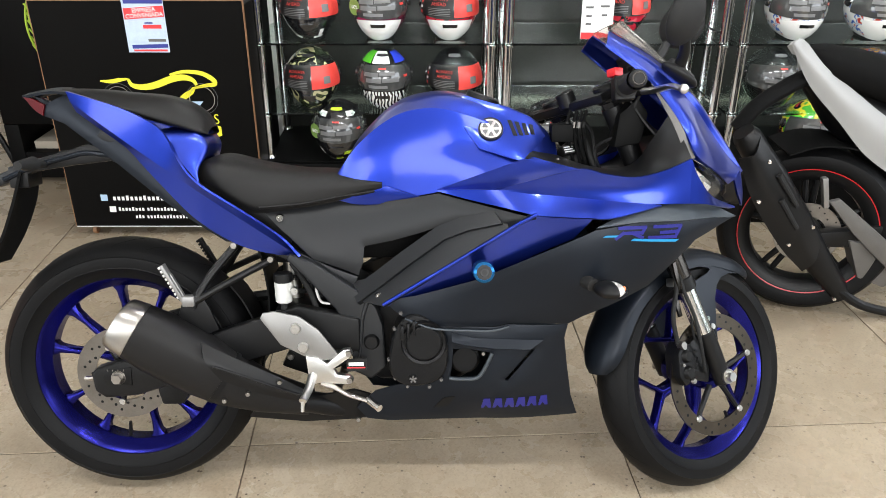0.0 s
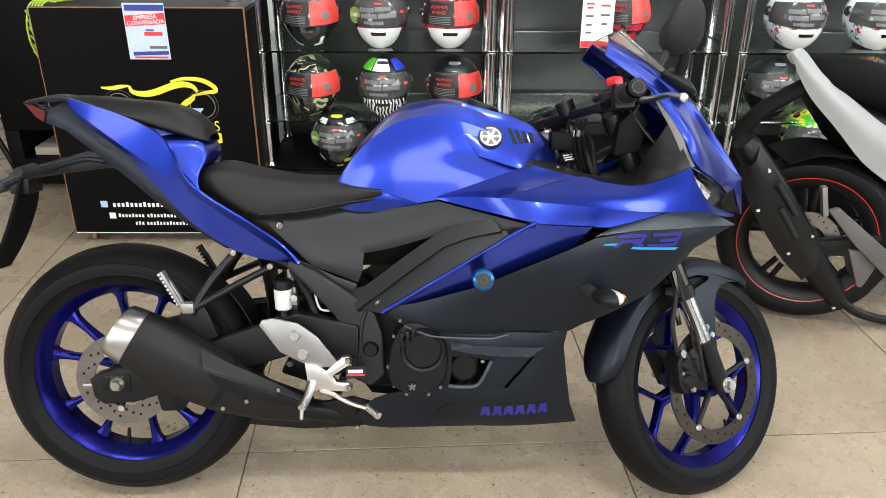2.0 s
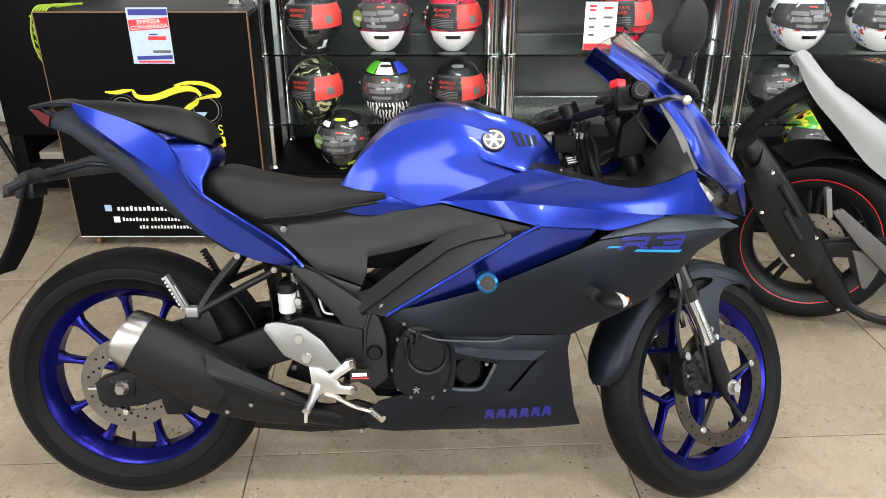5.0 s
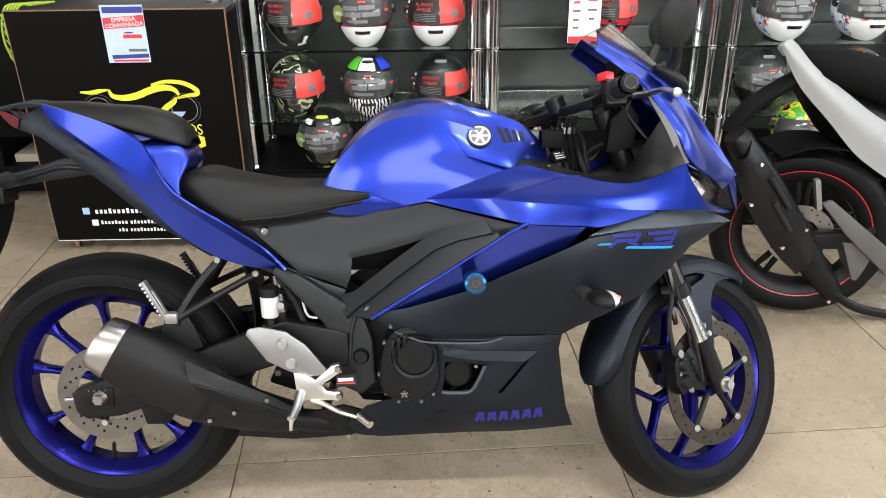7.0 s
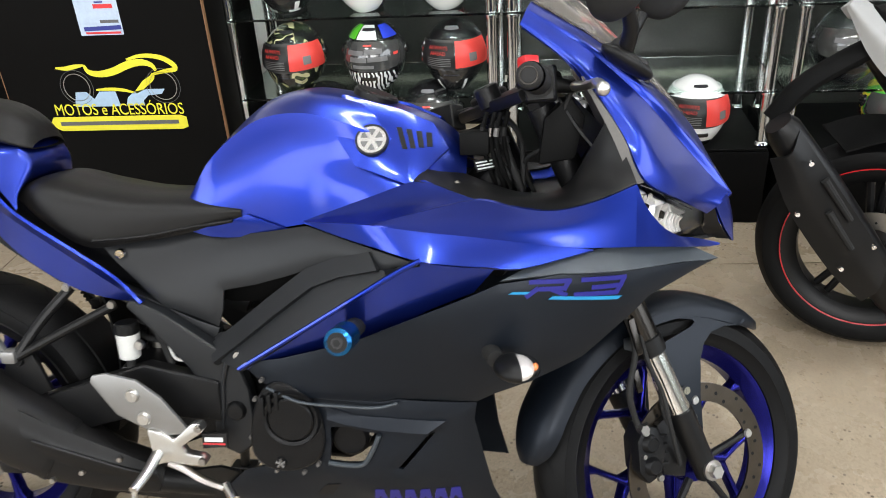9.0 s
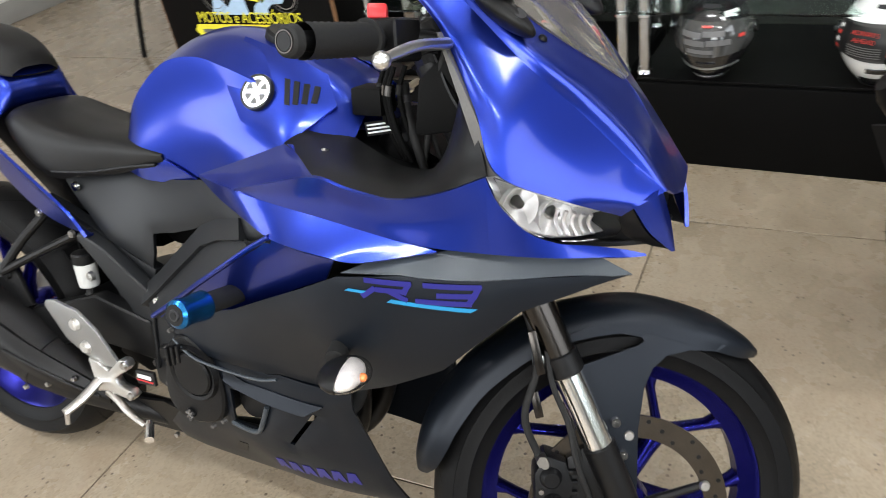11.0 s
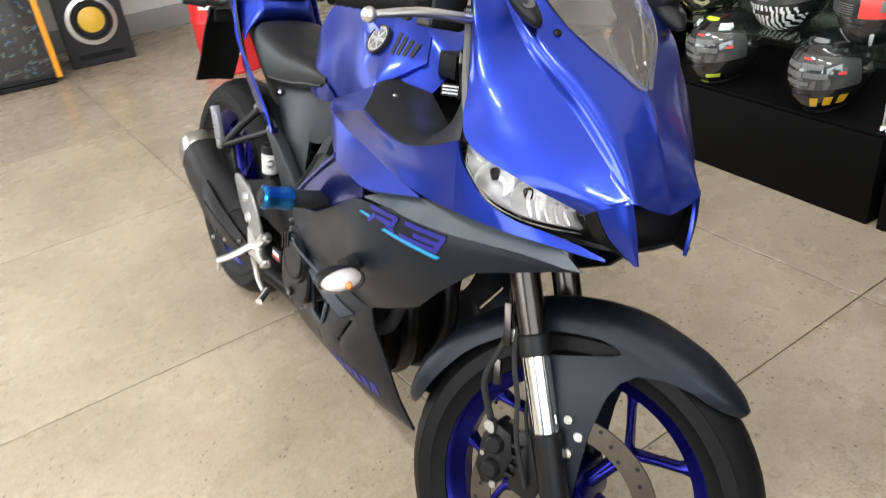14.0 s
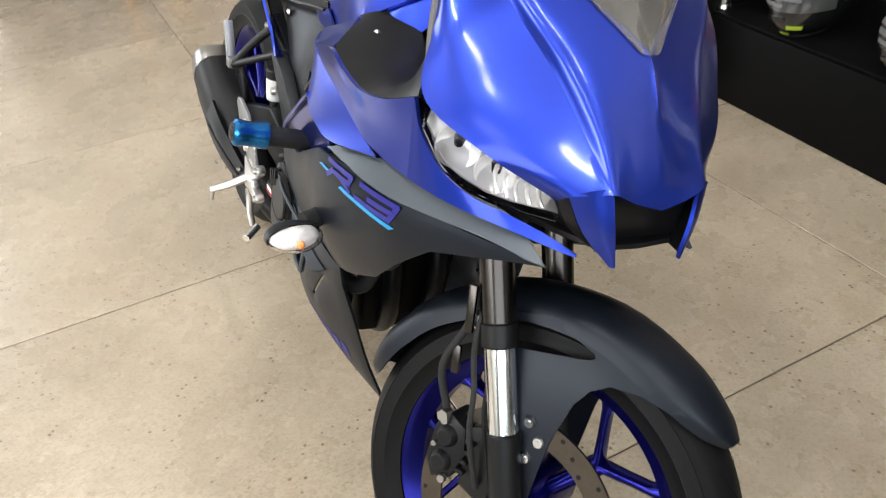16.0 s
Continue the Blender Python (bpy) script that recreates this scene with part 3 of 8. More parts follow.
def wheel(name, centre, r_out, half, rim, first, disc_r, disc_y, m=Matrix(), fork=False):
    """A cast wheel: rim, five pairs of spokes (or forked spokes), hub, tyre and drilled brake disc."""
    at = m @ Matrix.Translation(centre)
    hub = part(name, lathe([(0.012, -0.07), (0.035, -0.07), (0.04, -0.05), (0.036, 0), (0.04, 0.05), (0.035, 0.07), (0.012, 0.07)], 32), M_rimblue, bike, "cast wheel painted blue", m=at)
    t = r_out - rim
    prof = [(rim - 0.006, -half * 0.78), (rim + 0.004, -half * 0.84), (rim + 0.22 * t, -half * 0.96), (rim + 0.25 * t, -half * 0.995), (rim + 0.28 * t, -half * 0.975), (rim + 0.48 * t, -half), (rim + 0.56 * t, -half * 0.985), (rim + 0.58 * t, -half * 1.0), (rim + 0.60 * t, -half * 0.965), (rim + 0.70 * t, -half * 0.88),
            (rim + 0.88 * t, -half * 0.58), (rim + 0.97 * t, -half * 0.28), (r_out, 0)]
    prof = prof + [(r, -y) for r, y in prof[-2::-1]]
    tyre = part("tyre", lathe(prof, 96), M_tyre, hub, "black road tyre with worn-in sides")
    tread = bmesh.new()
    shape = ((0.10, r_out - 0.0010), (0.28, rim + 0.97 * t), (0.44, rim + 0.925 * t), (0.58, rim + 0.88 * t), (0.74, rim + 0.80 * t))
    for k in range(22):
        for side in (-1, 1):
            line = []
            for i, (y, r) in enumerate(shape):
                a = 2 * math.pi * (k + (0.5 if side > 0 else 0.0)) / 22 + 0.055 * i
                line.append([Vector(((r + 0.0012) * math.cos(a + o), side * half * y, (r + 0.0012) * math.sin(a + o))) for o in (-0.009 + 0.0015 * i, 0.009 - 0.0015 * i)])
            add(tread, sheet(line, 0.0, (math.cos(a), 0, math.sin(a))))
    tagged(part("tread_groove", tread, M_groove, tyre, "dark tread grooves"), kind="stuff")
    w = half * 0.80
    ring = [(rim + 0.004, -w), (rim + 0.008, -w + 0.004), (rim - 0.004, -w + 0.010), (rim - 0.010, -w + 0.018), (rim - 0.024, -w * 0.35), (rim - 0.024, w * 0.35), (rim - 0.010, w - 0.018),
            (rim - 0.004, w - 0.010), (rim + 0.008, w - 0.004), (rim + 0.004, w), (rim - 0.003, w - 0.002), (rim - 0.014, w - 0.014), (rim - 0.032, w * 0.35),
            (rim - 0.032, -w * 0.35), (rim - 0.014, -w + 0.014), (rim - 0.003, -w + 0.002)]
    part("rim", lathe(ring, 96), M_rimblue, hub)
    for k in range(5):
        for side in (-1, 1):
            a0 = radians(first + 72 * k + side * 7)
            a1 = radians(first + 72 * k + side * 16)
            p = Vector((math.cos(a0), 0, math.sin(a0))) * 0.030
            q = Vector((math.cos(a1), 0, math.sin(a1))) * (rim - 0.028)
            d = (q - p).normalized()
            n = Vector((-d.z, 0, d.x))
            bm = bmesh.new()
            vs = []
            stops = ((p, 0.013, 0.028), (p.lerp(q, 0.35), 0.0075, 0.018), (p.lerp(q, 0.72), 0.0065, 0.014), (p.lerp(q, 0.9), 0.0095, 0.014), (q, 0.019, 0.016))
            if fork:
                a2, a3 = radians(first + 72 * k + side * 2.6), radians(first + 72 * k + side * 22)
                q = Vector((math.cos(a3), 0, math.sin(a3))) * (rim - 0.028)
                j = Vector((math.cos(a2), 0, math.sin(a2)))
                n = Vector((-math.sin(a2), 0, math.cos(a2)))
                stops = ((j * 0.030, 0.010, 0.026), (j * 0.080, 0.008, 0.018), (j * 0.118, 0.0085, 0.016), ((j * 0.118).lerp(q, 0.4), 0.0075, 0.014), ((j * 0.118).lerp(q, 0.8), 0.008, 0.014), (q, 0.015, 0.016))
            for c, wd, th in stops:
                vs.append([bm.verts.new(c + n * sx * wd + Vector((0, sy * th, 0))) for sx, sy in ((-1, -0.75), (-0.35, -1), (0.35, -1), (1, -0.75), (1, 0.75), (-1, 0.75))])
            for u, v in zip(vs, vs[1:]):
                for i in range(6):
                    bm.faces.new((u[i], u[(i + 1) % 6], v[(i + 1) % 6], v[i]))
            bm.faces.new(vs[0])
            bm.faces.new(vs[-1][::-1])
            bmesh.ops.recalc_face_normals(bm, faces=bm.faces)
            part("spoke", bm, M_rimblue, hub, sharp=50)
    inner = disc_r - (0.034 if fork else 0.044)
    dl = part("brake_disc", lathe([(inner, disc_y - 0.002), (disc_r, disc_y - 0.002), (disc_r, disc_y + 0.002), (inner, disc_y + 0.002)], 64), M_discdark if fork else M_disc, hub, "drilled steel brake disc")
    holes = bmesh.new()
    for k in range(36):
        a = 2 * math.pi * k / 36
        r = inner + (0.008, 0.017, 0.026)[k % 3]
        add(holes, rod((r * math.cos(a), disc_y - 0.0026, r * math.sin(a)), (r * math.cos(a), disc_y, r * math.sin(a)), 0.0035, n=8))
    tagged(part("drill_hole", holes, M_black, dl), kind="stuff")
    carrier = bmesh.new()
    for k in range(5):
        a = radians(first + 36 + 72 * k)
        add(carrier, rod((0.03 * math.cos(a), disc_y + 0.004, 0.03 * math.sin(a)), ((inner + 0.006) * math.cos(a), disc_y + 0.001, (inner + 0.006) * math.sin(a)), 0.0075, 0.006, 8))
    part("disc_carrier", carrier, M_black, hub)
    for k in range(5):
        a = radians(first + 36 + 72 * k)
        bolt(hub, ((inner + 0.004) * math.cos(a), disc_y - 0.004, (inner + 0.004) * math.sin(a)), 0.0085, 0.004, M_alu)
    va = radians(first + 36 + 72 * 3)
    part("valve", rod((math.cos(va) * (rim - 0.035), -0.01, math.sin(va) * (rim - 0.035)), (math.cos(va) * (rim - 0.075), -0.02, math.sin(va) * (rim - 0.075)), 0.006, 0.004, 8), M_black, hub)
    return hub


rear = wheel("rear_wheel", (-0.002, 0, 0.300), 0.312, 0.070, 0.230, 9, 0.112, -0.082)
front = wheel("front_wheel", AX, 0.288, 0.052, 0.221, 56, 0.149, -0.078, STEER, True)

# fork, axle, fender and brake turn with the steering
FWD = Vector((math.cos(radians(RAKE)), 0, math.sin(radians(RAKE))))


def leg(y, a, b):
    """Two points of a fork leg, a and b metres above the axle along it."""
    c = Vector((AX.x, AX.y + y, AX.z))
    return c + AXIS * a, c + AXIS * b


for y in (-0.096, 0.096):
    fl = part("fork_leg", rod(*leg(y, -0.020, 0.125), 0.0215, 0.0245, 24, 0.004), M_black, bike, "black fork foot", STEER)
    part("slider_tube", rod(*leg(y, 0.115, 0.245), 0.0215, n=24), M_slider, fl, "polished chrome fork tube")
    part("seal_ring", rod(*leg(y, 0.24, 0.275), 0.0265, n=24, r=0.003), M_black, fl)
    part("stanchion", rod(*leg(y, 0.27, 0.52), 0.024, n=24), M_stanchion, fl, "dark coated upper fork tube")
    part("upper_tube", rod(*leg(y, 0.51, 0.71), 0.0245, n=24), M_engine, fl, "black upper fork tube")
    part("fork_cap", rod(*leg(y, 0.71, 0.722), 0.022, n=6), M_engine, fl)
axle = part("front_axle", rod((AX.x, -0.118, AX.z), (AX.x, 0.118, AX.z), 0.011, n=12), M_steel, bike, m=STEER)
part("axle_nut", rod((AX.x, -0.144, AX.z), (AX.x, -0.126, AX.z), 0.0120, 0.0135, 6), M_alu, axle)
part("axle_washer", rod((AX.x, -0.131, AX.z), (AX.x, -0.125, AX.z), 0.0185, n=20), M_steel, axle)


def arc(a, r, y, c=(1.385, 0.248)):
    return Vector((c[0] + r * math.cos(radians(a)), y, c[1] + r * math.sin(radians(a))))


def fender_skin():
    cs = []
    for y, dr in ((-0.064, -0.034), (-0.058, -0.010), (-0.038, 0.004), (0.0, 0.010), (0.038, 0.004), (0.058, -0.010), (0.064, -0.034)):
        cs.append([arc(a, 0.302 + dr * k + lift, y * k2 - 0.010) for a, k, k2, lift in ((48, 0.3, 0.30, 0.002), (54, 0.7, 0.70, 0.001), (68, 1, 1, -0.002), (90, 1, 1, 0.0), (115, 1, 1, 0.002), (138, 1, 1.0, 0.006), (154, 1.0, 1.0, 0.010), (163, 0.95, 0.95, 0.012), (170, 0.75, 0.74, 0.012), (174, 0.40, 0.42, 0.011))])
    return patch(cs, 40, 21, 0.003, (0, 0, 1))


fender = part("front_fender", fender_skin(), M_matt, bike, "matt graphite front mudguard", STEER)


def fender_side():
    c = (AX.x, AX.z)
    pts = [(-0.112, 0.258), (-0.060, 0.278), (0.0, 0.285), (0.060, 0.279), (0.105, 0.264), (0.140, 0.247), (0.125, 0.240), (0.085, 0.243), (0.048, 0.236), (0.028, 0.218), (0.016, 0.190), (0.009, 0.127), (0.011, 0.055), (0.014, 0.005), (0.0, -0.008), (-0.020, 0.020), (-0.031, 0.050), (-0.061, 0.138), (-0.087, 0.214)]
    slot = [(-0.100, 0.250), (-0.060, 0.266), (-0.016, 0.267), (0.012, 0.262), (0.016, 0.257), (0.006, 0.250), (-0.085, 0.218)]
    f = plate_spline([(c[0] + x, c[1] + z, y) for x, z, y in ((0, 0.09, 0.084), (-0.03, 0.14, 0.083), (0.0, 0.20, 0.077), (-0.08, 0.22, 0.074), (-0.1, 0.26, 0.066), (0, 0.287, 0.058), (0.06, 0.283, 0.057), (0.13, 0.243, 0.058), (0.085, 0.243, 0.064), (0.04, 0.235, 0.071), (0.01, 0.0, 0.082))])
    return drape([(c[0] + x, c[1] + z) for x, z in pts], f, 0.004, 0.014, holes=([(c[0] + x, c[1] + z) for x, z in slot],))


for bm in (fender_side(), mirror(fender_side())):
    part("fender_stay", moved(bm, Matrix.Translation((0, AX.y, 0))), M_matt, fender, sharp=50)
for a, b in ((-0.025, 0.140), (-0.012, 0.090)):
    bolt(fender, (AX.x + a, -0.094, AX.z + b), 0.0085, 0.006)

calliper = part("brake_calliper", bevel(slab([(1.242, 0.35), (1.258, 0.378), (1.288, 0.368), (1.300, 0.33), (1.290, 0.285), (1.262, 0.272), (1.244, 0.296)], -0.108, -0.060), 0.006), M_engine, bike, "black two-piston brake calliper", STEER @ Matrix.Translation((0.000, -0.006, -0.034)))
part("piston_cover", rod((1.266, -0.118, 0.344), (1.266, -0.104, 0.344), 0.014, 0.017, 20, 0.003), M_engine, calliper)
part("piston_cover", rod((1.270, -0.118, 0.304), (1.270, -0.104, 0.304), 0.014, 0.017, 20, 0.003), M_engine, calliper)
part("calliper_bracket", bevel(slab([(1.29, 0.37), (1.335, 0.40), (1.36, 0.36), (1.345, 0.27), (1.30, 0.28)], -0.098, -0.080), 0.003), M_black, calliper)
for p in ((1.256, -0.110, 0.366), (1.282, -0.110, 0.283)):
    bolt(calliper, p, 0.007, 0.006, M_steel)
for k in range(4):
    part("cooling_rib", box(1.286, 1.306, -0.106, -0.070, 0.300 + 0.016 * k, 0.306 + 0.016 * k, 0.001), M_engine, calliper)
part("pad_pin", rod((1.252, -0.114, 0.324), (1.252, -0.062, 0.324), 0.004, n=8), M_steel, calliper)
part("banjo", rod((1.252, -0.118, 0.372), (1.252, -0.100, 0.372), 0.009, 0.009, 6), M_steel, calliper)
part("brake_hose", tube([(1.25, -0.10, 0.37), (1.225, -0.115, 0.44), (1.24, -0.115, 0.52), (1.22, -0.10, 0.60), (1.17, -0.08, 0.72)], 0.0055), M_soft, bike, "black rubber brake hose", STEER @ Matrix.Translation((0.000, -0.006, -0.034)))
part("sensor_cable", tube([(1.34, -0.085, 0.30), (1.30, -0.10, 0.40), (1.29, -0.105, 0.47), (1.26, -0.10, 0.55)], 0.003), M_soft, bike, "thin black sensor cable", STEER @ Matrix.Translation((0.000, -0.006, -0.034)))
for z0, z1, y0 in ((0.470, 0.535, -0.126), (0.405, 0.445, -0.122)):
    part("hose_bracket", moved(box(-0.006, 0.006, -0.003, 0.003, 0.0, z1 - z0, 0.002), Matrix.Translation((1.246, y0, z0)) @ Matrix.Rotation(radians(-14), 4, "Y")), M_stanchion, bike, "dark plated hose bracket", STEER)
part("wheel_sensor_hose", tube([(1.330, -0.110, 0.262), (1.300, -0.128, 0.340), (1.285, -0.130, 0.400), (1.262, -0.126, 0.455), (1.250, -0.118, 0.520)], 0.0042, 8, 32), M_soft, bike, "black sensor hose beside the fork", STEER)
part("hose_clamp", box(1.236, 1.252, -0.118, -0.092, 0.475, 0.495, 0.003), M_alu, bike, "", STEER)

# yokes, bars, controls
part("lower_yoke", bevel(slab([(1.19, 0.60), (1.27, 0.64), (1.26, 0.67), (1.18, 0.63)], -0.125, 0.125), 0.006), M_engine, bike, "", STEER)
part("upper_yoke", bevel(slab([(1.045, 0.895), (1.125, 0.93), (1.118, 0.95), (1.038, 0.915)], -0.130, 0.130), 0.006), M_black, bike, "black top yoke", STEER)
part("ignition_lock", rod((1.055, 0, 0.91), (1.04, 0, 0.945), 0.022, n=20, r=0.003), M_black, bike, "", STEER)
for s in (-1, 1):
    back = STEER.inverted()
    tip, ball = back @ Vector((1.118, -0.340, 0.974)), back @ Vector((1.212, -0.327, 0.955))
    b0, b1 = Vector((1.098, s * 0.115, 0.925)), Vector((tip.x, -s * tip.y, tip.z))
    ball.y *= -s
    d = (b1 - b0).normalized()
    bar = part("handlebar", rod(b0, b1, 0.011, n=16), M_black, bike, "black clip-on handlebar", STEER)
    part("clamp", rod(Vector((1.105, s * 0.097, 0.91)), Vector((1.088, s * 0.097, 0.95)), 0.036, n=24, r=0.004), M_black, bar)
    a_, b_, _d = basis(d)
    prof = [b1 - d * 0.118] + [b1 - d * (0.114 - 0.0055 * k) for k in range(20)]
    grip = sheet([[c + (a_ * math.cos(2 * math.pi * k / 20) + b_ * math.sin(2 * math.pi * k / 20)) * (0.0185 if i % 2 else 0.0198) for k in range(21)] for i, c in enumerate(prof)])
    part("grip", grip, M_soft, bar, "ribbed black rubber grip")
    part("grip_flange", rod(b1 - d * 0.122, b1 - d * 0.117, 0.024, n=24), M_soft, bar)
    end = part("bar_end", rod(b1, b1 + d * 0.016, 0.0180, 0.0165, 24, 0.003), M_soft, bar, "black bar-end weight with a bright ring")
    part("end_ring", moved(lathe([(0.0105, 0.0), (0.0120, 0.0), (0.0120, 0.0014), (0.0105, 0.0014)], 28, "z"), Matrix.Translation(b1 + d * 0.0158) @ d.to_track_quat("Z", "Y").to_matrix().to_4x4()), M_stanchion, end)
    part("end_recess", rod(b1 + d * 0.0162, b1 + d * 0.0172, 0.0095, n=16), M_black, end)
    part("switch_box", bevel(moved(box(-0.022, 0.022, -0.028, 0.028, -0.028, 0.024), Matrix.Translation(b0.lerp(b1, 0.36)) @ d.to_track_quat("Y", "Z").to_matrix().to_4x4()), 0.007, 3), M_black, bar, "black switch housing")
    lev0 = b0.lerp(b1, 0.30) + Vector((0.055, 0, -0.004))
    part("perch", rod(b0.lerp(b1, 0.28), lev0, 0.014, 0.010, 12), M_black, bar)
    lv = [lev0, lev0.lerp(ball, 0.30) + Vector((0.016, 0, 0.004)), lev0.lerp(ball, 0.65) + Vector((0.010, 0, 0.008)), lev0.lerp(ball, 0.88) + Vector((0.002, 0, 0.003)), ball]
    lever = part("lever", tube(lv, 0.0125, 12, 24, 0.007, 0.65), M_alu, bar, "bare aluminium lever with a ball end")
    bm = bmesh.new()
    bmesh.ops.create_uvsphere(bm, u_segments=16, v_segments=10, radius=0.0100, matrix=Matrix.Translation(lv[-1]))
    part("ball_end", bm, M_alu, lever)
    if s < 0:
        kill = b0.lerp(b1, 0.36) + Vector((-0.02, 0, 0.030))
        part("stop_switch", bevel(moved(box(-0.012, 0.012, -0.014, 0.014, -0.008, 0.010), Matrix.Translation(kill)), 0.004), M_red, bar, "red engine stop switch")
        tank_at = b0 + FWD * 0.07 + Vector((0, 0.0, 0.025))
        part("fluid_reservoir", rod(tank_at, tank_at + Vector((0, 0, 0.045)), 0.022, 0.024, 20, 0.004), M_black, bar, "black brake fluid reservoir")
        part("front_brake_line", tube([lev0, lev0 + Vector((-0.02, 0.05, -0.08)), Vector((1.09, -0.04, 0.80)), Vector((1.14, -0.05, 0.68))], 0.004), M_soft, bike, "black brake line", STEER)
part("wiring_loom", tube([(1.05, -0.04, 0.87), (1.055, -0.045, 0.83), (1.07, -0.05, 0.78), (1.09, -0.05, 0.72)], 0.007), M_soft, bike, "black taped wiring loom", STEER)
for k, (dx, dy, mat_) in enumerate(((0.0, 0.0, M_stanchion), (0.010, -0.006, M_greycast), (-0.014, 0.010, M_soft), (0.022, 0.004, M_soft))):
    part("cable", tube([(1.060 + dx, -0.060 + dy, 0.905), (1.052 + dx, -0.066 + dy, 0.870), (1.060 + dx, -0.064 + dy, 0.820), (1.078 + dx, -0.056 + dy, 0.770)], 0.0038, 8, 28), M_groove, bike, "black control cable")
    part("cable_sleeve", tube([(1.053 + dx, -0.0665 + dy, 0.880), (1.051 + dx, -0.067 + dy, 0.866)], 0.0046, 10), mat_, bike)
part("dash_bracket", bevel(slab([(1.130, 0.825), (1.190, 0.835), (1.205, 0.900), (1.180, 0.935), (1.140, 0.900)], -0.128, -0.060), 0.008), M_plinth, bike, "black dash bracket beside the fork")
part("fuse_box", box(1.00, 1.05, -0.075, -0.030, 0.835, 0.875, 0.005), M_plinth, bike, "black fuse box behind the tank")
part("loom_band", rod((1.0535, -0.0435, 0.842), (1.0525, -0.0425, 0.852), 0.0085, n=12), M_darkgrey, bike, "", STEER)
part("clutch_cable", tube([(1.06, 0.10, 0.90), (1.08, 0.03, 0.90), (1.09, -0.03, 0.85), (1.08, -0.05, 0.76)], 0.005), M_soft, bike, "", STEER)

# fuel tank
TX = (0.515, 0.57, 0.65, 0.73, 0.80, 0.88, 0.96, 1.012)
T_CREASE = rows((0.512, 0.567, 0.649, 0.730, 0.801, 0.881, 0.960, 1.012), (0.057, 0.076, 0.086, 0.095, 0.102, 0.102, 0.094, 0.074), (0.766, 0.838, 0.898, 0.914, 0.900, 0.872, 0.846, 0.820))
tank_skin = sym([
    rows(TX, (0,) * 8, (0.772, 0.855, 0.926, 0.949, 0.944, 0.922, 0.890, 0.845)),
    rows((0.513, 0.568, 0.649, 0.730, 0.801, 0.881, 0.960, 1.012), (0.027, 0.036, 0.040, 0.048, 0.056, 0.059, 0.058, 0.048), (0.770, 0.848, 0.917, 0.940, 0.934, 0.911, 0.880, 0.838)),
    T_CREASE], 44, 14)
add(tank_skin, sym([
    T_CREASE,
    rows((0.511, 0.567, 0.648, 0.730, 0.801, 0.881, 0.960, 1.012), (0.063, 0.075, 0.082, 0.092, 0.103, 0.110, 0.112, 0.090), (0.750, 0.791, 0.834, 0.850, 0.844, 0.831, 0.823, 0.806)),
    rows((0.511, 0.566, 0.648, 0.731, 0.801, 0.881, 0.960, 1.012), (0.069, 0.078, 0.084, 0.098, 0.114, 0.125, 0.132, 0.104), (0.733, 0.746, 0.772, 0.788, 0.791, 0.797, 0.802, 0.794)),
    rows((0.511, 0.566, 0.648, 0.731, 0.802, 0.882, 0.960, 1.012), (0.069, 0.077, 0.084, 0.099, 0.117, 0.135, 0.146, 0.110), (0.716, 0.701, 0.710, 0.725, 0.744, 0.770, 0.786, 0.780))], 44, 16))
bmesh.ops.remove_doubles(tank_skin, verts=tank_skin.verts, dist=2e-4)
tank = part("fuel_tank", tank_skin, M_blue, bike, "glossy metallic blue fuel tank", sharp=22)
both("tank_tongue", lambda: patch([
    [(0.512, -0.072, 0.714), (0.556, -0.081, 0.717), (0.600, -0.0855, 0.727), (0.624, -0.087, 0.740)],
    [(0.513, -0.070, 0.706), (0.560, -0.078, 0.697), (0.630, -0.084, 0.700), (0.700, -0.098, 0.716)]], 24, 8, 0.003), M_blue, tank, "blue tank tongue under the seat nose", sharp=60)
TCOVER = plate_spline([(0.801, 0.940, 0.050), (0.783, 0.896, 0.091), (0.832, 0.827, 0.123), (0.926, 0.799, 0.147), (0.984, 0.853, 0.085), (0.954, 0.890, 0.064), (0.899, 0.915, 0.061), (0.863, 0.865, 0.100), (0.930, 0.850, 0.107), (0.871, 0.829, 0.122)])
cover = both("tank_cover", lambda: drape([(0.801, 0.940), (0.781, 0.896), (0.832, 0.827), (0.926, 0.799), (0.984, 0.850), (0.956, 0.890), (0.901, 0.914)], lambda x, z: TCOVER(x, z) + 0.0045, 0.006, 0.010, crown=0.005), M_blue, bike, "blue front tank cover with air slots")[0]
for k in range(4):
    x0, z0 = 0.8977 + 0.0163 * k, 0.8867 - 0.0034 * k
    s = [(x0, z0), (x0 + 0.009, z0 - 0.001), (x0 + 0.021 - 0.003 * k, z0 - 0.034 + 0.004 * k), (x0 + 0.012 - 0.003 * k, z0 - 0.033 + 0.004 * k)]
    part("air_slot", drape(s, lambda x, z: TCOVER(x, z) + 0.0056, 0.001, 0.02), M_black, cover)
    part("air_slot", drape(s, lambda x, z: TCOVER(x, z) + 0.0056, 0.001, 0.02, sign=-1), M_black, cover)
def cover_face(x, z):
    """The way the tank cover faces."""
    e = 0.004
    return Vector(((TCOVER(x - e, z) - TCOVER(x + e, z)) / (2 * e), -1, (TCOVER(x, z - e) - TCOVER(x, z + e)) / (2 * e))).normalized()


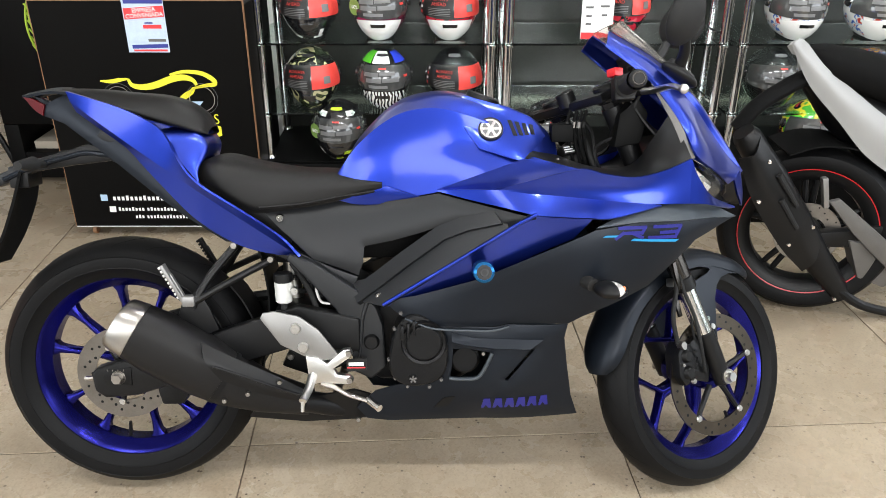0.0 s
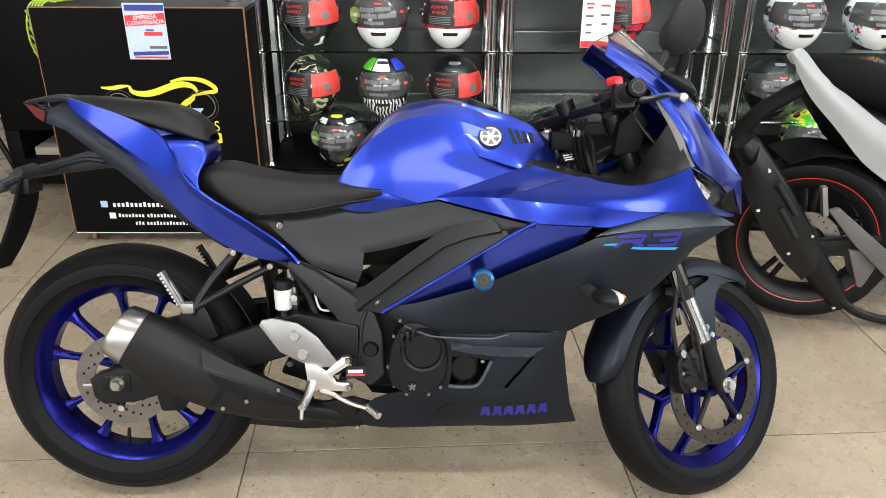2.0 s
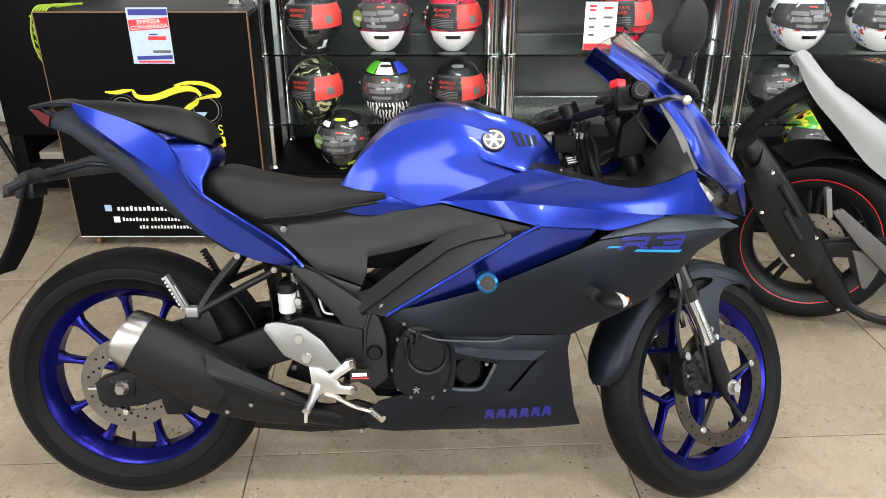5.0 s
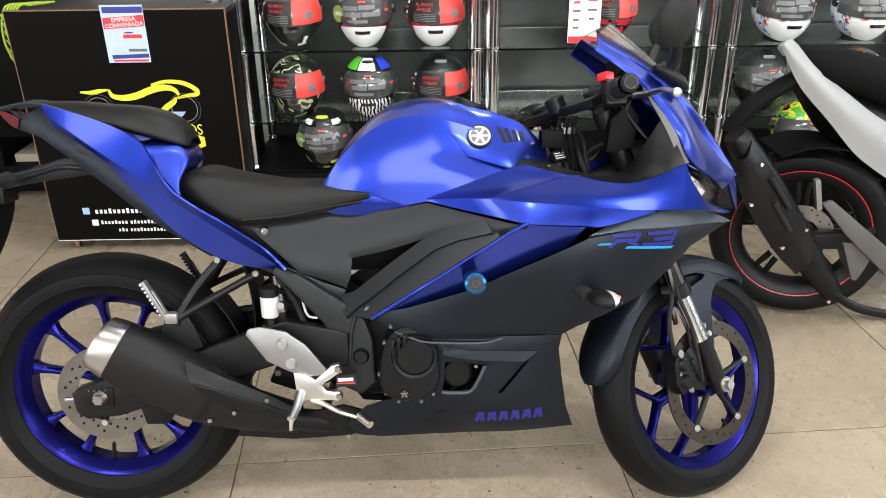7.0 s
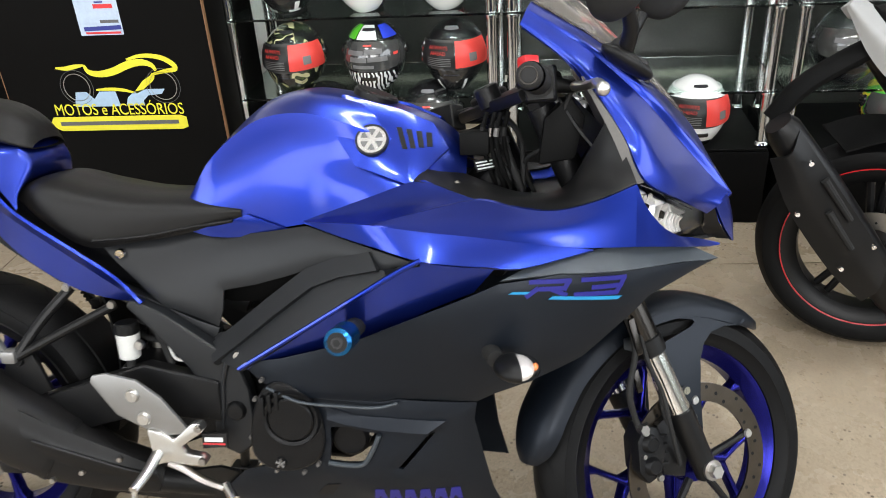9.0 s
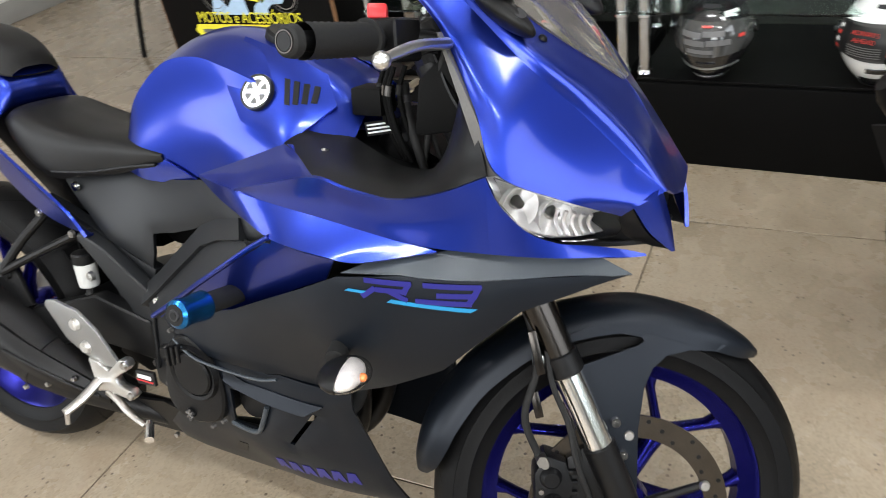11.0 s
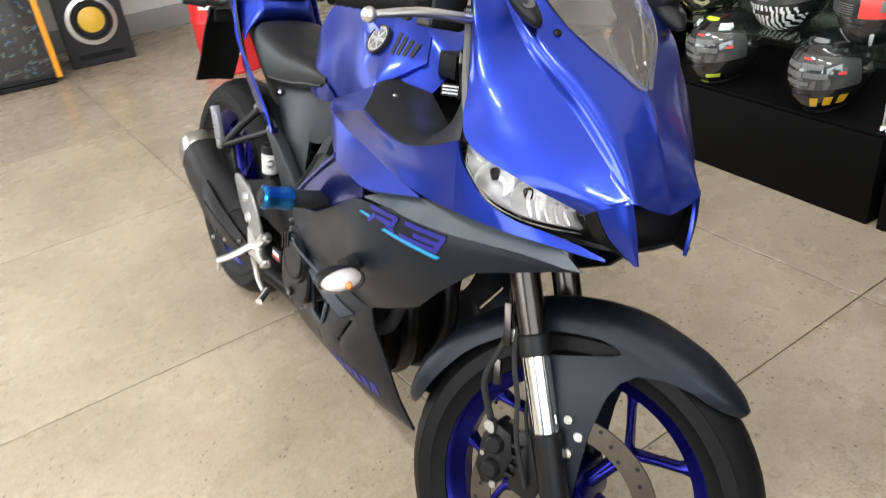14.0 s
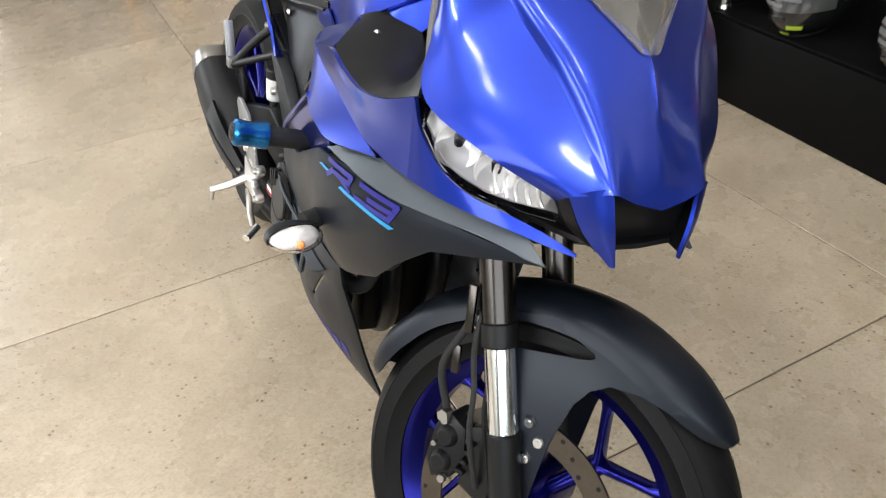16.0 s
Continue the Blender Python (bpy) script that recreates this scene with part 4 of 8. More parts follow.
EMB = Matrix.Translation((0.859, -TCOVER(0.859, 0.868) - 0.0094, 0.868)) @ (-cover_face(0.859, 0.868)).to_track_quat("Y", "Z").to_matrix().to_4x4() @ Matrix.Scale(1.18, 4)
em = part("emblem", lathe([(0.0, -0.0022), (0.0205, -0.0022), (0.0215, -0.001), (0.0215, 0.003), (0.0, 0.003)], 40), M_emblem, cover, "round silver emblem with a dark rim", EMB)
part("emblem_rim", lathe([(0.0205, -0.0030), (0.0232, -0.0030), (0.0238, -0.0010), (0.0238, 0.0030), (0.0205, 0.0030)], 40), M_sticker, em)
for k in range(6):
    a = radians(30 + 60 * k)
    c, n = Vector((math.cos(a), math.sin(a))), Vector((-math.sin(a), math.cos(a)))
    part("dark_wedge", slab([tuple(c * 0.0058), tuple(c * 0.0150 - n * 0.0052), tuple(c * 0.0162), tuple(c * 0.0150 + n * 0.0052)], -0.0028, -0.0020), M_print, em)
part("tank_cap", rod((0.845, 0, 0.922), (0.852, 0, 0.940), 0.040, n=32, r=0.004), M_black, bike, "black lockable fuel cap")

# seats
SX = (0.19, 0.25, 0.33, 0.42, 0.50, 0.57, 0.618)
seat = part("rider_seat", sym([
    rows(SX, (0,) * 7, (0.792, 0.808, 0.790, 0.775, 0.772, 0.770, 0.765)),
    rows((0.187, 0.245, 0.324, 0.415, 0.496, 0.567, 0.616), (0.035, 0.059, 0.067, 0.064, 0.058, 0.052, 0.048), (0.790, 0.804, 0.785, 0.769, 0.766, 0.762, 0.758)),
    rows((0.185, 0.242, 0.322, 0.413, 0.494, 0.566, 0.615), (0.058, 0.086, 0.092, 0.088, 0.082, 0.080, 0.082), (0.780, 0.787, 0.764, 0.751, 0.751, 0.752, 0.748)),
    rows((0.185, 0.242, 0.321, 0.413, 0.494, 0.566, 0.615), (0.062, 0.089, 0.097, 0.090, 0.083, 0.083, 0.084), (0.768, 0.748, 0.706, 0.705, 0.715, 0.733, 0.741)),
    rows((0.185, 0.243, 0.322, 0.413, 0.495, 0.566, 0.615), (0.054, 0.082, 0.090, 0.084, 0.078, 0.079, 0.082), (0.758, 0.726, 0.682, 0.690, 0.701, 0.721, 0.735)),
], 32, 24), M_seat, bike, "black grained vinyl rider seat", sharp=70)
PX = (-0.115, -0.03, 0.05, 0.12, 0.175, 0.212, 0.226)
part("pillion_seat", sym([
    rows(PX, (0,) * 7, (0.960, 0.958, 0.950, 0.943, 0.926, 0.900, 0.872)),
    rows((-0.116, -0.032, 0.047, 0.117, 0.171, 0.209, 0.224), (0.018, 0.031, 0.041, 0.045, 0.043, 0.034, 0.026), (0.959, 0.956, 0.947, 0.940, 0.923, 0.897, 0.870)),
    rows((-0.116, -0.033, 0.046, 0.114, 0.169, 0.207, 0.222), (0.031, 0.051, 0.064, 0.071, 0.070, 0.059, 0.047), (0.955, 0.944, 0.927, 0.913, 0.896, 0.875, 0.861)),
    rows((-0.117, -0.033, 0.046, 0.114, 0.169, 0.207, 0.222), (0.033, 0.053, 0.067, 0.071, 0.069, 0.058, 0.045), (0.949, 0.930, 0.908, 0.887, 0.871, 0.859, 0.855)),
    rows(PX, (0.0, 0.0, 0.0, 0.0, 0.0, 0.0, 0.0), (0.945, 0.925, 0.900, 0.880, 0.866, 0.856, 0.854)),
], 32, 24), M_seat, bike, "black pillion seat pad", sharp=70)
CX = (0.110, 0.145, 0.180, 0.210, 0.226, 0.218, 0.195)
part("seat_bridge", sym([
    rows(CX, (0,) * 7, (0.868, 0.872, 0.870, 0.862, 0.835, 0.808, 0.795)),
    rows((0.107, 0.141, 0.176, 0.206, 0.222, 0.214, 0.191), (0.041, 0.044, 0.045, 0.045, 0.045, 0.045, 0.046), (0.867, 0.870, 0.868, 0.860, 0.833, 0.805, 0.791)),
    rows((0.104, 0.139, 0.174, 0.204, 0.220, 0.212, 0.188), (0.080, 0.076, 0.073, 0.068, 0.066, 0.071, 0.080), (0.861, 0.863, 0.861, 0.853, 0.826, 0.798, 0.779)),
    rows((0.111, 0.133, 0.157, 0.177, 0.192, 0.204, 0.206), (0.088, 0.088, 0.088, 0.087, 0.089, 0.092, 0.097), (0.857, 0.850, 0.840, 0.824, 0.803, 0.782, 0.762)),
    rows((0.121, 0.131, 0.142, 0.157, 0.173, 0.191, 0.207), (0.089, 0.090, 0.091, 0.094, 0.097, 0.100, 0.103), (0.855, 0.845, 0.832, 0.814, 0.794, 0.773, 0.753)),
], 28, 18), M_blue, bike, "glossy blue bridge panel between the seats", sharp=60)

# tail
TAILF = plate_spline([(-0.082, 0.950, 0.038), (-0.069, 0.908, 0.049), (0.026, 0.920, 0.067), (0.045, 0.829, 0.075), (0.093, 0.859, 0.087), (0.208, 0.753, 0.104), (0.192, 0.665, 0.093), (0.320, 0.679, 0.108), (0.421, 0.589, 0.106), (0.351, 0.590, 0.102), (0.123, 0.850, 0.090)])
TAIL_CREASE = [(x, 0.930 - 0.684 * (x + 0.08)) for x in (-0.08, 0.0, 0.07, 0.12, 0.165, 0.21, 0.31, 0.38, 0.426)]


def tail_line(pts, lift):
    """A line of the tail panel, lifted off its surface."""
    return [(x, -TAILF(x, z) - lift, z) for x, z in pts]


both("tail_panel", lambda: patch([
    tail_line([(-0.087, 0.954), (0.029, 0.922), (0.100, 0.893), (0.140, 0.862), (0.172, 0.797), (0.212, 0.750), (0.317, 0.681), (0.385, 0.632), (0.426, 0.585)], 0.017),
    tail_line(TAIL_CREASE, 0.008)], 48, 8, 0.006, (0, -1, 0.6)), M_blue, bike, "long blue tail panel with a sharp crease", sharp=60)
both("tail_skirt", lambda: patch([
    tail_line(TAIL_CREASE, 0.008),
    tail_line([(-0.069, 0.908), (-0.018, 0.873), (0.044, 0.829), (0.083, 0.787), (0.122, 0.744), (0.191, 0.671), (0.276, 0.615), (0.350, 0.591), (0.426, 0.583)], 0.000)], 48, 8, 0.006, (0, -1, -0.2)), M_blue, bike, "blue lower half of the tail panel", sharp=60)
both("tail_under_panel", lambda: drape([(-0.193, 0.944), (-0.147, 0.926), (-0.087, 0.952), (-0.068, 0.908), (-0.023, 0.876), (0.045, 0.829), (0.122, 0.744), (0.191, 0.671), (0.276, 0.615), (0.257, 0.615), (0.162, 0.676), (0.091, 0.731), (0.028, 0.783), (-0.047, 0.840), (-0.104, 0.881), (-0.151, 0.898)], lambda x, z: max(TAILF(x, z) - 0.006, 0.030), 0.006, 0.014, crown=0.004), M_matt, bike, "matt graphite lower tail panel")
both("tail_lamp", lambda: drape([(-0.191, 0.941), (-0.173, 0.938), (-0.146, 0.924), (-0.152, 0.900), (-0.169, 0.912)], lambda x, z: max(TAILF(x, z) - 0.006, 0.030) + 0.003, 0.008, 0.02), M_redlens, bike, "dark red tail lamp")
part("tail_top", sym([rows((-0.195, -0.13, -0.09), (0, 0, 0), (0.950, 0.962, 0.962)), rows((-0.195, -0.13, -0.09), (0.03, 0.042, 0.044), (0.944, 0.954, 0.952))], 8, 6, 0.006), M_matt, bike)
part("undertray", bevel(slab([(-0.03, 0.855), (0.0, 0.885), (0.14, 0.84), (0.26, 0.74), (0.42, 0.66), (0.40, 0.60), (0.28, 0.62), (0.14, 0.74), (0.05, 0.80)], -0.060, 0.060), 0.01), M_black, bike, "black undertray and seat rails")
arm = part("plate_holder", slab([(0.060, 0.790), (0.030, 0.806), (-0.013, 0.827), (-0.058, 0.836), (-0.105, 0.821), (-0.197, 0.797), (-0.272, 0.766), (-0.275, 0.735), (-0.250, 0.745), (-0.187, 0.772), (-0.095, 0.786), (-0.009, 0.796), (0.040, 0.775)], -0.034, 0.034, 0.006, 2), M_black, bike, "black plastic plate holder arm")
part("arm_ridge", tube([(0.01, -0.036, 0.806), (-0.060, -0.036, 0.815), (-0.110, -0.036, 0.805), (-0.190, -0.036, 0.783), (-0.255, -0.036, 0.755)], 0.006, 8, 28), M_matt, arm)
part("flap", patch([[(-0.215, -0.045, 0.775), (-0.235, -0.058, 0.70), (-0.270, -0.058, 0.62), (-0.315, -0.058, 0.55)], [(-0.225, 0, 0.78), (-0.250, 0, 0.70), (-0.285, 0, 0.62), (-0.325, 0, 0.55)], [(-0.215, 0.045, 0.775), (-0.235, 0.058, 0.70), (-0.270, 0.058, 0.62), (-0.315, 0.058, 0.55)]], 16, 13, 0.006, (-1, 0, 0)), M_groove, arm, "black plate carrier flap")
part("plate_lamp", bevel(box(-0.245, -0.20, -0.035, 0.035, 0.735, 0.785), 0.006), M_black, arm)
for s in (-1, 1):
    ind = part("rear_indicator", rod((-0.16, s * 0.03, 0.79), (-0.165, s * 0.075, 0.795), 0.009, n=12), M_soft, arm, "black stalk indicator")
    part("indicator_body", tube([(-0.165, s * 0.075, 0.795), (-0.168, s * 0.10, 0.796), (-0.17, s * 0.135, 0.797)], 0.017, 14, 10, 0.010), M_soft, ind)

# fairing
RIDGE = [(0.860, -0.190, 0.743), (0.940, -0.204, 0.736), (1.030, -0.214, 0.729), (1.110, -0.223, 0.722), (1.170, -0.228, 0.717), (1.211, -0.230, 0.714)]
both("upper_fairing", lambda: patch([
    [RIDGE[0], (0.948, -0.213, 0.768), (1.037, -0.232, 0.790), (1.090, -0.234, 0.780), (1.152, -0.232, 0.773), (1.215, -0.228, 0.786), (1.274, -0.221, 0.810)],
    [(0.862, -0.1895, 0.742), (0.945, -0.207, 0.750), (1.034, -0.219, 0.757), (1.100, -0.224, 0.750), (1.160, -0.226, 0.746), (1.215, -0.225, 0.752), (1.275, -0.219, 0.764)],
    RIDGE[:5] + [(1.215, -0.226, 0.715), (1.276, -0.217, 0.714)]], 44, 14, 0.005), M_blue, bike, "glossy blue upper side fairing", sharp=60)
both("fairing_scoop", lambda: patch([
    [(0.738, -0.127, 0.737), (0.785, -0.130, 0.753), (0.830, -0.133, 0.769), (0.880, -0.139, 0.787), (0.923, -0.145, 0.803), (0.950, -0.160, 0.810)],
    [(0.739, -0.1275, 0.7365), (0.800, -0.145, 0.747), (0.855, -0.160, 0.757), (0.905, -0.170, 0.771), (0.955, -0.180, 0.786), (0.992, -0.192, 0.799)],
    [(0.740, -0.129, 0.736), (0.805, -0.166, 0.740), (0.862, -0.189, 0.744), (0.905, -0.202, 0.756), (0.975, -0.217, 0.775), (1.037, -0.230, 0.791)]], 36, 14, 0.005, (0, -0.6, 1)), M_blue, bike, "hollowed blue fairing face beside the tank", sharp=60)
both("fairing_strip", lambda: patch([
    [(0.738, -0.128, 0.735), (0.800, -0.164, 0.741)] + RIDGE,
    [(0.740, -0.130, 0.733), (0.810, -0.168, 0.719), (0.880, -0.199, 0.706), (0.945, -0.226, 0.694), (1.000, -0.242, 0.692), (1.055, -0.250, 0.691), (1.108, -0.249, 0.690), (1.212, -0.231, 0.713)]], 48, 8, 0.005, (0, -1, 0.8)), M_blue, bike, "lower blue strip of the upper fairing", sharp=60)
both("lamp_surround", lambda: patch([
    [(1.274, -0.221, 0.810), (1.288, -0.216, 0.778), (1.316, -0.199, 0.742), (1.345, -0.169, 0.720), (1.372, -0.133, 0.708), (1.402, -0.100, 0.696), (1.430, -0.078, 0.685)],
    [(1.276, -0.217, 0.714), (1.302, -0.208, 0.712), (1.326, -0.193, 0.708), (1.352, -0.167, 0.701), (1.385, -0.128, 0.692), (1.415, -0.094, 0.684), (1.431, -0.078, 0.682)]], 32, 10, 0.005, (0.4, -1, 0)), M_blue, bike, "blue fairing edge below the headlight", sharp=60)
MIDF = plate_spline([(0.615, 0.492, 0.158), (0.744, 0.520, 0.180), (0.83, 0.547, 0.200), (0.83, 0.47, 0.190), (1.087, 0.650, 0.251), (1.262, 0.636, 0.213), (1.154, 0.685, 0.246), (1.06, 0.545, 0.236), (1.03, 0.445, 0.190), (0.87, 0.44, 0.184), (0.69, 0.44, 0.172), (1.42, 0.668, 0.109), (1.20, 0.53, 0.205), (1.30, 0.63, 0.192), (0.95, 0.605, 0.228)])
mid = both("side_fairing", lambda: drape([(0.615, 0.490), (0.690, 0.504), (0.744, 0.520), (0.829, 0.548), (0.950, 0.606), (1.070, 0.664), (1.165, 0.678), (1.290, 0.676), (1.420, 0.666), (1.385, 0.656), (1.304, 0.629), (1.250, 0.580), (1.199, 0.530), (1.114, 0.486), (1.060, 0.460), (1.029, 0.440), (0.894, 0.441), (0.869, 0.434), (0.760, 0.434), (0.694, 0.438), (0.650, 0.460)], MIDF, 0.005, 0.014, crown=0.003), M_matt, bike, "matt graphite side fairing with a blue decal")[0]
SHF = plate_spline([(1.07, 0.664, 0.240), (1.165, 0.678, 0.245), (1.29, 0.676, 0.206), (1.42, 0.668, 0.110), (1.154, 0.700, 0.226), (1.286, 0.716, 0.180), (1.36, 0.700, 0.120)])
both("fairing_shoulder", lambda: drape([(1.072, 0.666), (1.110, 0.684), (1.154, 0.697), (1.220, 0.710), (1.286, 0.716), (1.350, 0.703), (1.422, 0.668), (1.400, 0.667), (1.290, 0.678), (1.220, 0.680), (1.165, 0.680)], SHF, 0.005, 0.016), M_grey, bike, "satin grey shoulder of the side fairing")
BELF = plate_spline([(0.58, 0.19, 0.110), (0.83, 0.19, 0.122), (0.83, 0.25, 0.158), (1.07, 0.19, 0.105), (1.03, 0.34, 0.158), (1.03, 0.442, 0.188), (0.87, 0.43, 0.182), (0.70, 0.43, 0.168), (0.77, 0.35, 0.172), (0.69, 0.29, 0.148), (0.95, 0.39, 0.185), (0.93, 0.30, 0.172)])
HOLE = [(0.772, 0.378), (0.800, 0.381), (0.859, 0.371), (0.845, 0.340), (0.827, 0.313), (0.790, 0.308), (0.765, 0.309), (0.770, 0.340)]
SLIT = [(0.957, 0.378), (0.949, 0.379), (0.889, 0.303), (0.897, 0.301)]
belly = both("belly_fairing", lambda: drape([(0.545, 0.215), (0.570, 0.184), (0.625, 0.178), (0.740, 0.184), (0.839, 0.186), (0.960, 0.185), (1.073, 0.186), (1.052, 0.245), (1.036, 0.330), (1.024, 0.403), (1.029, 0.438), (0.894, 0.439), (0.869, 0.432), (0.760, 0.432), (0.694, 0.436), (0.720, 0.418), (0.752, 0.395), (0.755, 0.350), (0.735, 0.305), (0.690, 0.288), (0.640, 0.280), (0.590, 0.262)], BELF, 0.005, 0.014, crown=0.004, holes=(HOLE, SLIT)), M_matt, bike, "matt graphite belly fairing with an air opening")[0]
both("fairing_ledge", lambda: drape([(0.769, 0.420), (0.819, 0.407), (0.977, 0.404), (0.945, 0.384), (0.860, 0.386), (0.800, 0.392), (0.769, 0.398)], lambda x, z: BELF(x, z) + 0.002 + 0.5 * max(0, 0.405 - z), 0.008, 0.012), M_matt, bike, "matt graphite ledge on the belly fairing")
both("opening_rim", lambda: tube([(x, -BELF(x, z) - 0.001, z) for x, z in ((0.860, 0.372), (0.846, 0.340), (0.827, 0.311), (0.790, 0.306), (0.764, 0.307))], 0.0045, 8, 24), M_grey, bike)
BLUF = plate_spline([(0.618, 0.485, 0.162), (0.756, 0.573, 0.190), (0.849, 0.633, 0.205), (0.945, 0.690, 0.219), (1.060, 0.672, 0.232), (0.835, 0.528, 0.166), (0.751, 0.503, 0.154), (0.902, 0.597, 0.190), (0.650, 0.468, 0.148)])
both("inner_panel", lambda: drape([(0.616, 0.481), (0.700, 0.535), (0.802, 0.601), (0.955, 0.697), (1.065, 0.686), (1.030, 0.640), (0.950, 0.600), (0.835, 0.528), (0.746, 0.496), (0.658, 0.468)], BLUF, 0.004, 0.016), M_blue, bike, "glossy blue inner side panel")
both("panel_edge", lambda: tube([(x, -BLUF(x, z) - 0.0045, z) for x, z in ((0.616, 0.483), (0.700, 0.537), (0.756, 0.574), (0.849, 0.634), (0.908, 0.672), (0.950, 0.695))], 0.0045, 8, 24), M_blue, bike)
def FRMF(x, z):
    """How far the frame cover stands out from the bike's middle: a smooth hollow face."""
    u, v = x - 0.6, z - 0.65
    return 0.1005 + 0.2522 * u - 0.2315 * v + 0.6967 * u * u + 0.8388 * u * v - 1.3376 * v * v - 1.2168 * u ** 3


PLAF = plate_spline([(0.535, 0.487, 0.112), (0.565, 0.505, 0.113), (0.669, 0.586, 0.130), (0.747, 0.647, 0.147), (0.840, 0.676, 0.182), (0.618, 0.485, 0.168), (0.756, 0.573, 0.194), (0.849, 0.633, 0.209), (0.945, 0.691, 0.222)])
def cover_height(x, z):
    return FRMF(x, z) - 0.004


both("frame_cover", lambda: drape([(0.336, 0.691), (0.383, 0.696), (0.433, 0.701), (0.510, 0.714), (0.523, 0.708), (0.575, 0.697), (0.665, 0.711), (0.742, 0.727), (0.829, 0.709), (0.948, 0.684), (0.906, 0.677), (0.879, 0.660), (0.828, 0.667), (0.785, 0.669), (0.760, 0.661), (0.696, 0.637), (0.637, 0.618), (0.572, 0.603), (0.568, 0.565), (0.557, 0.535), (0.519, 0.550), (0.455, 0.573), (0.438, 0.588), (0.406, 0.620), (0.372, 0.652)], cover_height, 0.008, 0.009, crown=0.004), M_frame, bike, "textured grey frame cover")
both("frame_plate", lambda: drape([(0.770, 0.672), (0.890, 0.672), (0.948, 0.684), (0.948, 0.692), (0.849, 0.632), (0.756, 0.572), (0.700, 0.534), (0.616, 0.480), (0.556, 0.482), (0.532, 0.500), (0.552, 0.520), (0.600, 0.535), (0.636, 0.552), (0.702, 0.600)], lambda x, z: PLAF(x, z) - 0.002, 0.008, 0.014, crown=0.002), M_frame, bike, "flat grey frame plate")
both("frame_rail", lambda: slab([(0.284, 0.642), (0.341, 0.623), (0.436, 0.582), (0.505, 0.549), (0.557, 0.530), (0.545, 0.503), (0.491, 0.518), (0.428, 0.553), (0.327, 0.602), (0.278, 0.628)], -0.091, -0.066, 0.006, 2), M_frame, bike, "black seat rail of the frame")
both("frame_rib", lambda: tube([(0.578, -0.124, 0.480), (0.566, -0.124, 0.440), (0.562, -0.124, 0.395), (0.556, -0.124, 0.345)], 0.005, 8, 20, 0.003), M_frame, bike)
SPAR = [(0.548, 0.492), (0.600, 0.531), (0.669, 0.586), (0.747, 0.645), (0.800, 0.668), (0.868, 0.686)]
SPAR_EDGE = ([(x - 0.0075, z + 0.0125) for x, z in SPAR] + [(x + 0.0075, z - 0.0125) for x, z in SPAR[::-1]])
both("frame_spar", lambda: drape(SPAR_EDGE, lambda x, z: PLAF(x, z) + 0.007, 0.014, 0.010), M_frame, bike, "flat grey frame spar", sharp=50)
both("seat_cover_seam", lambda: tube([(0.337, -0.094, 0.694), (0.433, -0.086, 0.701), (0.515, -0.080, 0.715), (0.597, -0.083, 0.728)], 0.004, 8), M_black, bike)
for p in ((0.381, -0.084, 0.668), (0.606, -0.140, 0.497)):
    bolt(bike, p, 0.010, 0.005)
both("lower_frame", lambda: slab([(0.463, 0.568), (0.565, 0.497), (0.598, 0.467), (0.613, 0.421), (0.619, 0.319), (0.583, 0.289), (0.542, 0.309), (0.532, 0.411), (0.502, 0.462), (0.436, 0.538), (0.395, 0.579), (0.405, 0.594)], -0.122, -0.090, 0.008, 3), M_frame, bike, "cast frame plate at the swingarm pivot")
for x, z in ((0.585, 0.395),):
    part("pivot_cover", rod((x, -0.132, z - 0.013), (x, -0.118, z - 0.013), 0.017, 0.019, 24, 0.003), M_black, bike)

both("fairing_lip", lambda: tube([(0.665, -MIDF(0.68, 0.45) - 0.004, 0.453), (0.700, -0.184, 0.441), (0.733, -0.188, 0.432), (0.80, -0.192, 0.429), (0.859, -0.192, 0.428), (0.897, -0.192, 0.437)], 0.0028, 8, 40), M_grey, bike, "satin grey lower lip of the side fairing")
both("drain_slot", lambda: drape([(0.728, 0.222), (0.751, 0.252), (0.778, 0.258), (0.760, 0.228)], lambda x, z: BELF(x, z) + 0.0012, 0.001, 0.03), M_black, bike)

# decals: plain shapes in their colours
def decal(outline, f, mat, lift=0.0012):
    for s in (1, -1):
        part("decal", drape(outline, lambda x, z: f(x, z) + lift, 0.0006, 0.02, sign=s), mat, mid)


def stroke(a, b, w, mat):
    (x0, z0), (x1, z1) = a, b
    n = math.hypot(x1 - x0, z1 - z0)
    ux, uz = (x1 - x0) / n * w / 2, (z1 - z0) / n * w / 2
    decal([(x0 - ux - uz, z0 - uz + ux), (x0 - ux + uz, z0 - uz - ux), (x1 + ux + uz, z1 + uz - ux), (x1 + ux - uz, z1 + uz + ux)], MIDF, mat)


for a, b in (((1.120, 0.6685), (1.176, 0.6685)), ((1.176, 0.668), (1.170, 0.657)), ((1.169, 0.657), (1.135, 0.657)), ((1.150, 0.656), (1.170, 0.6465)), ((1.128, 0.657), (1.114, 0.6465)),
             ((1.198, 0.6685), (1.260, 0.667)), ((1.260, 0.666), (1.255, 0.655)), ((1.214, 0.655), (1.254, 0.655)), ((1.254, 0.654), (1.249, 0.645)), ((1.248, 0.644), (1.187, 0.6455))):
    stroke(a, b, 0.0072, M_decal)
decal([(1.085, 0.649), (1.112, 0.649), (1.118, 0.653), (1.092, 0.653)], MIDF, M_cyan)
decal([(1.145, 0.640), (1.250, 0.632), (1.258, 0.637), (1.152, 0.645)], MIDF, M_cyan)
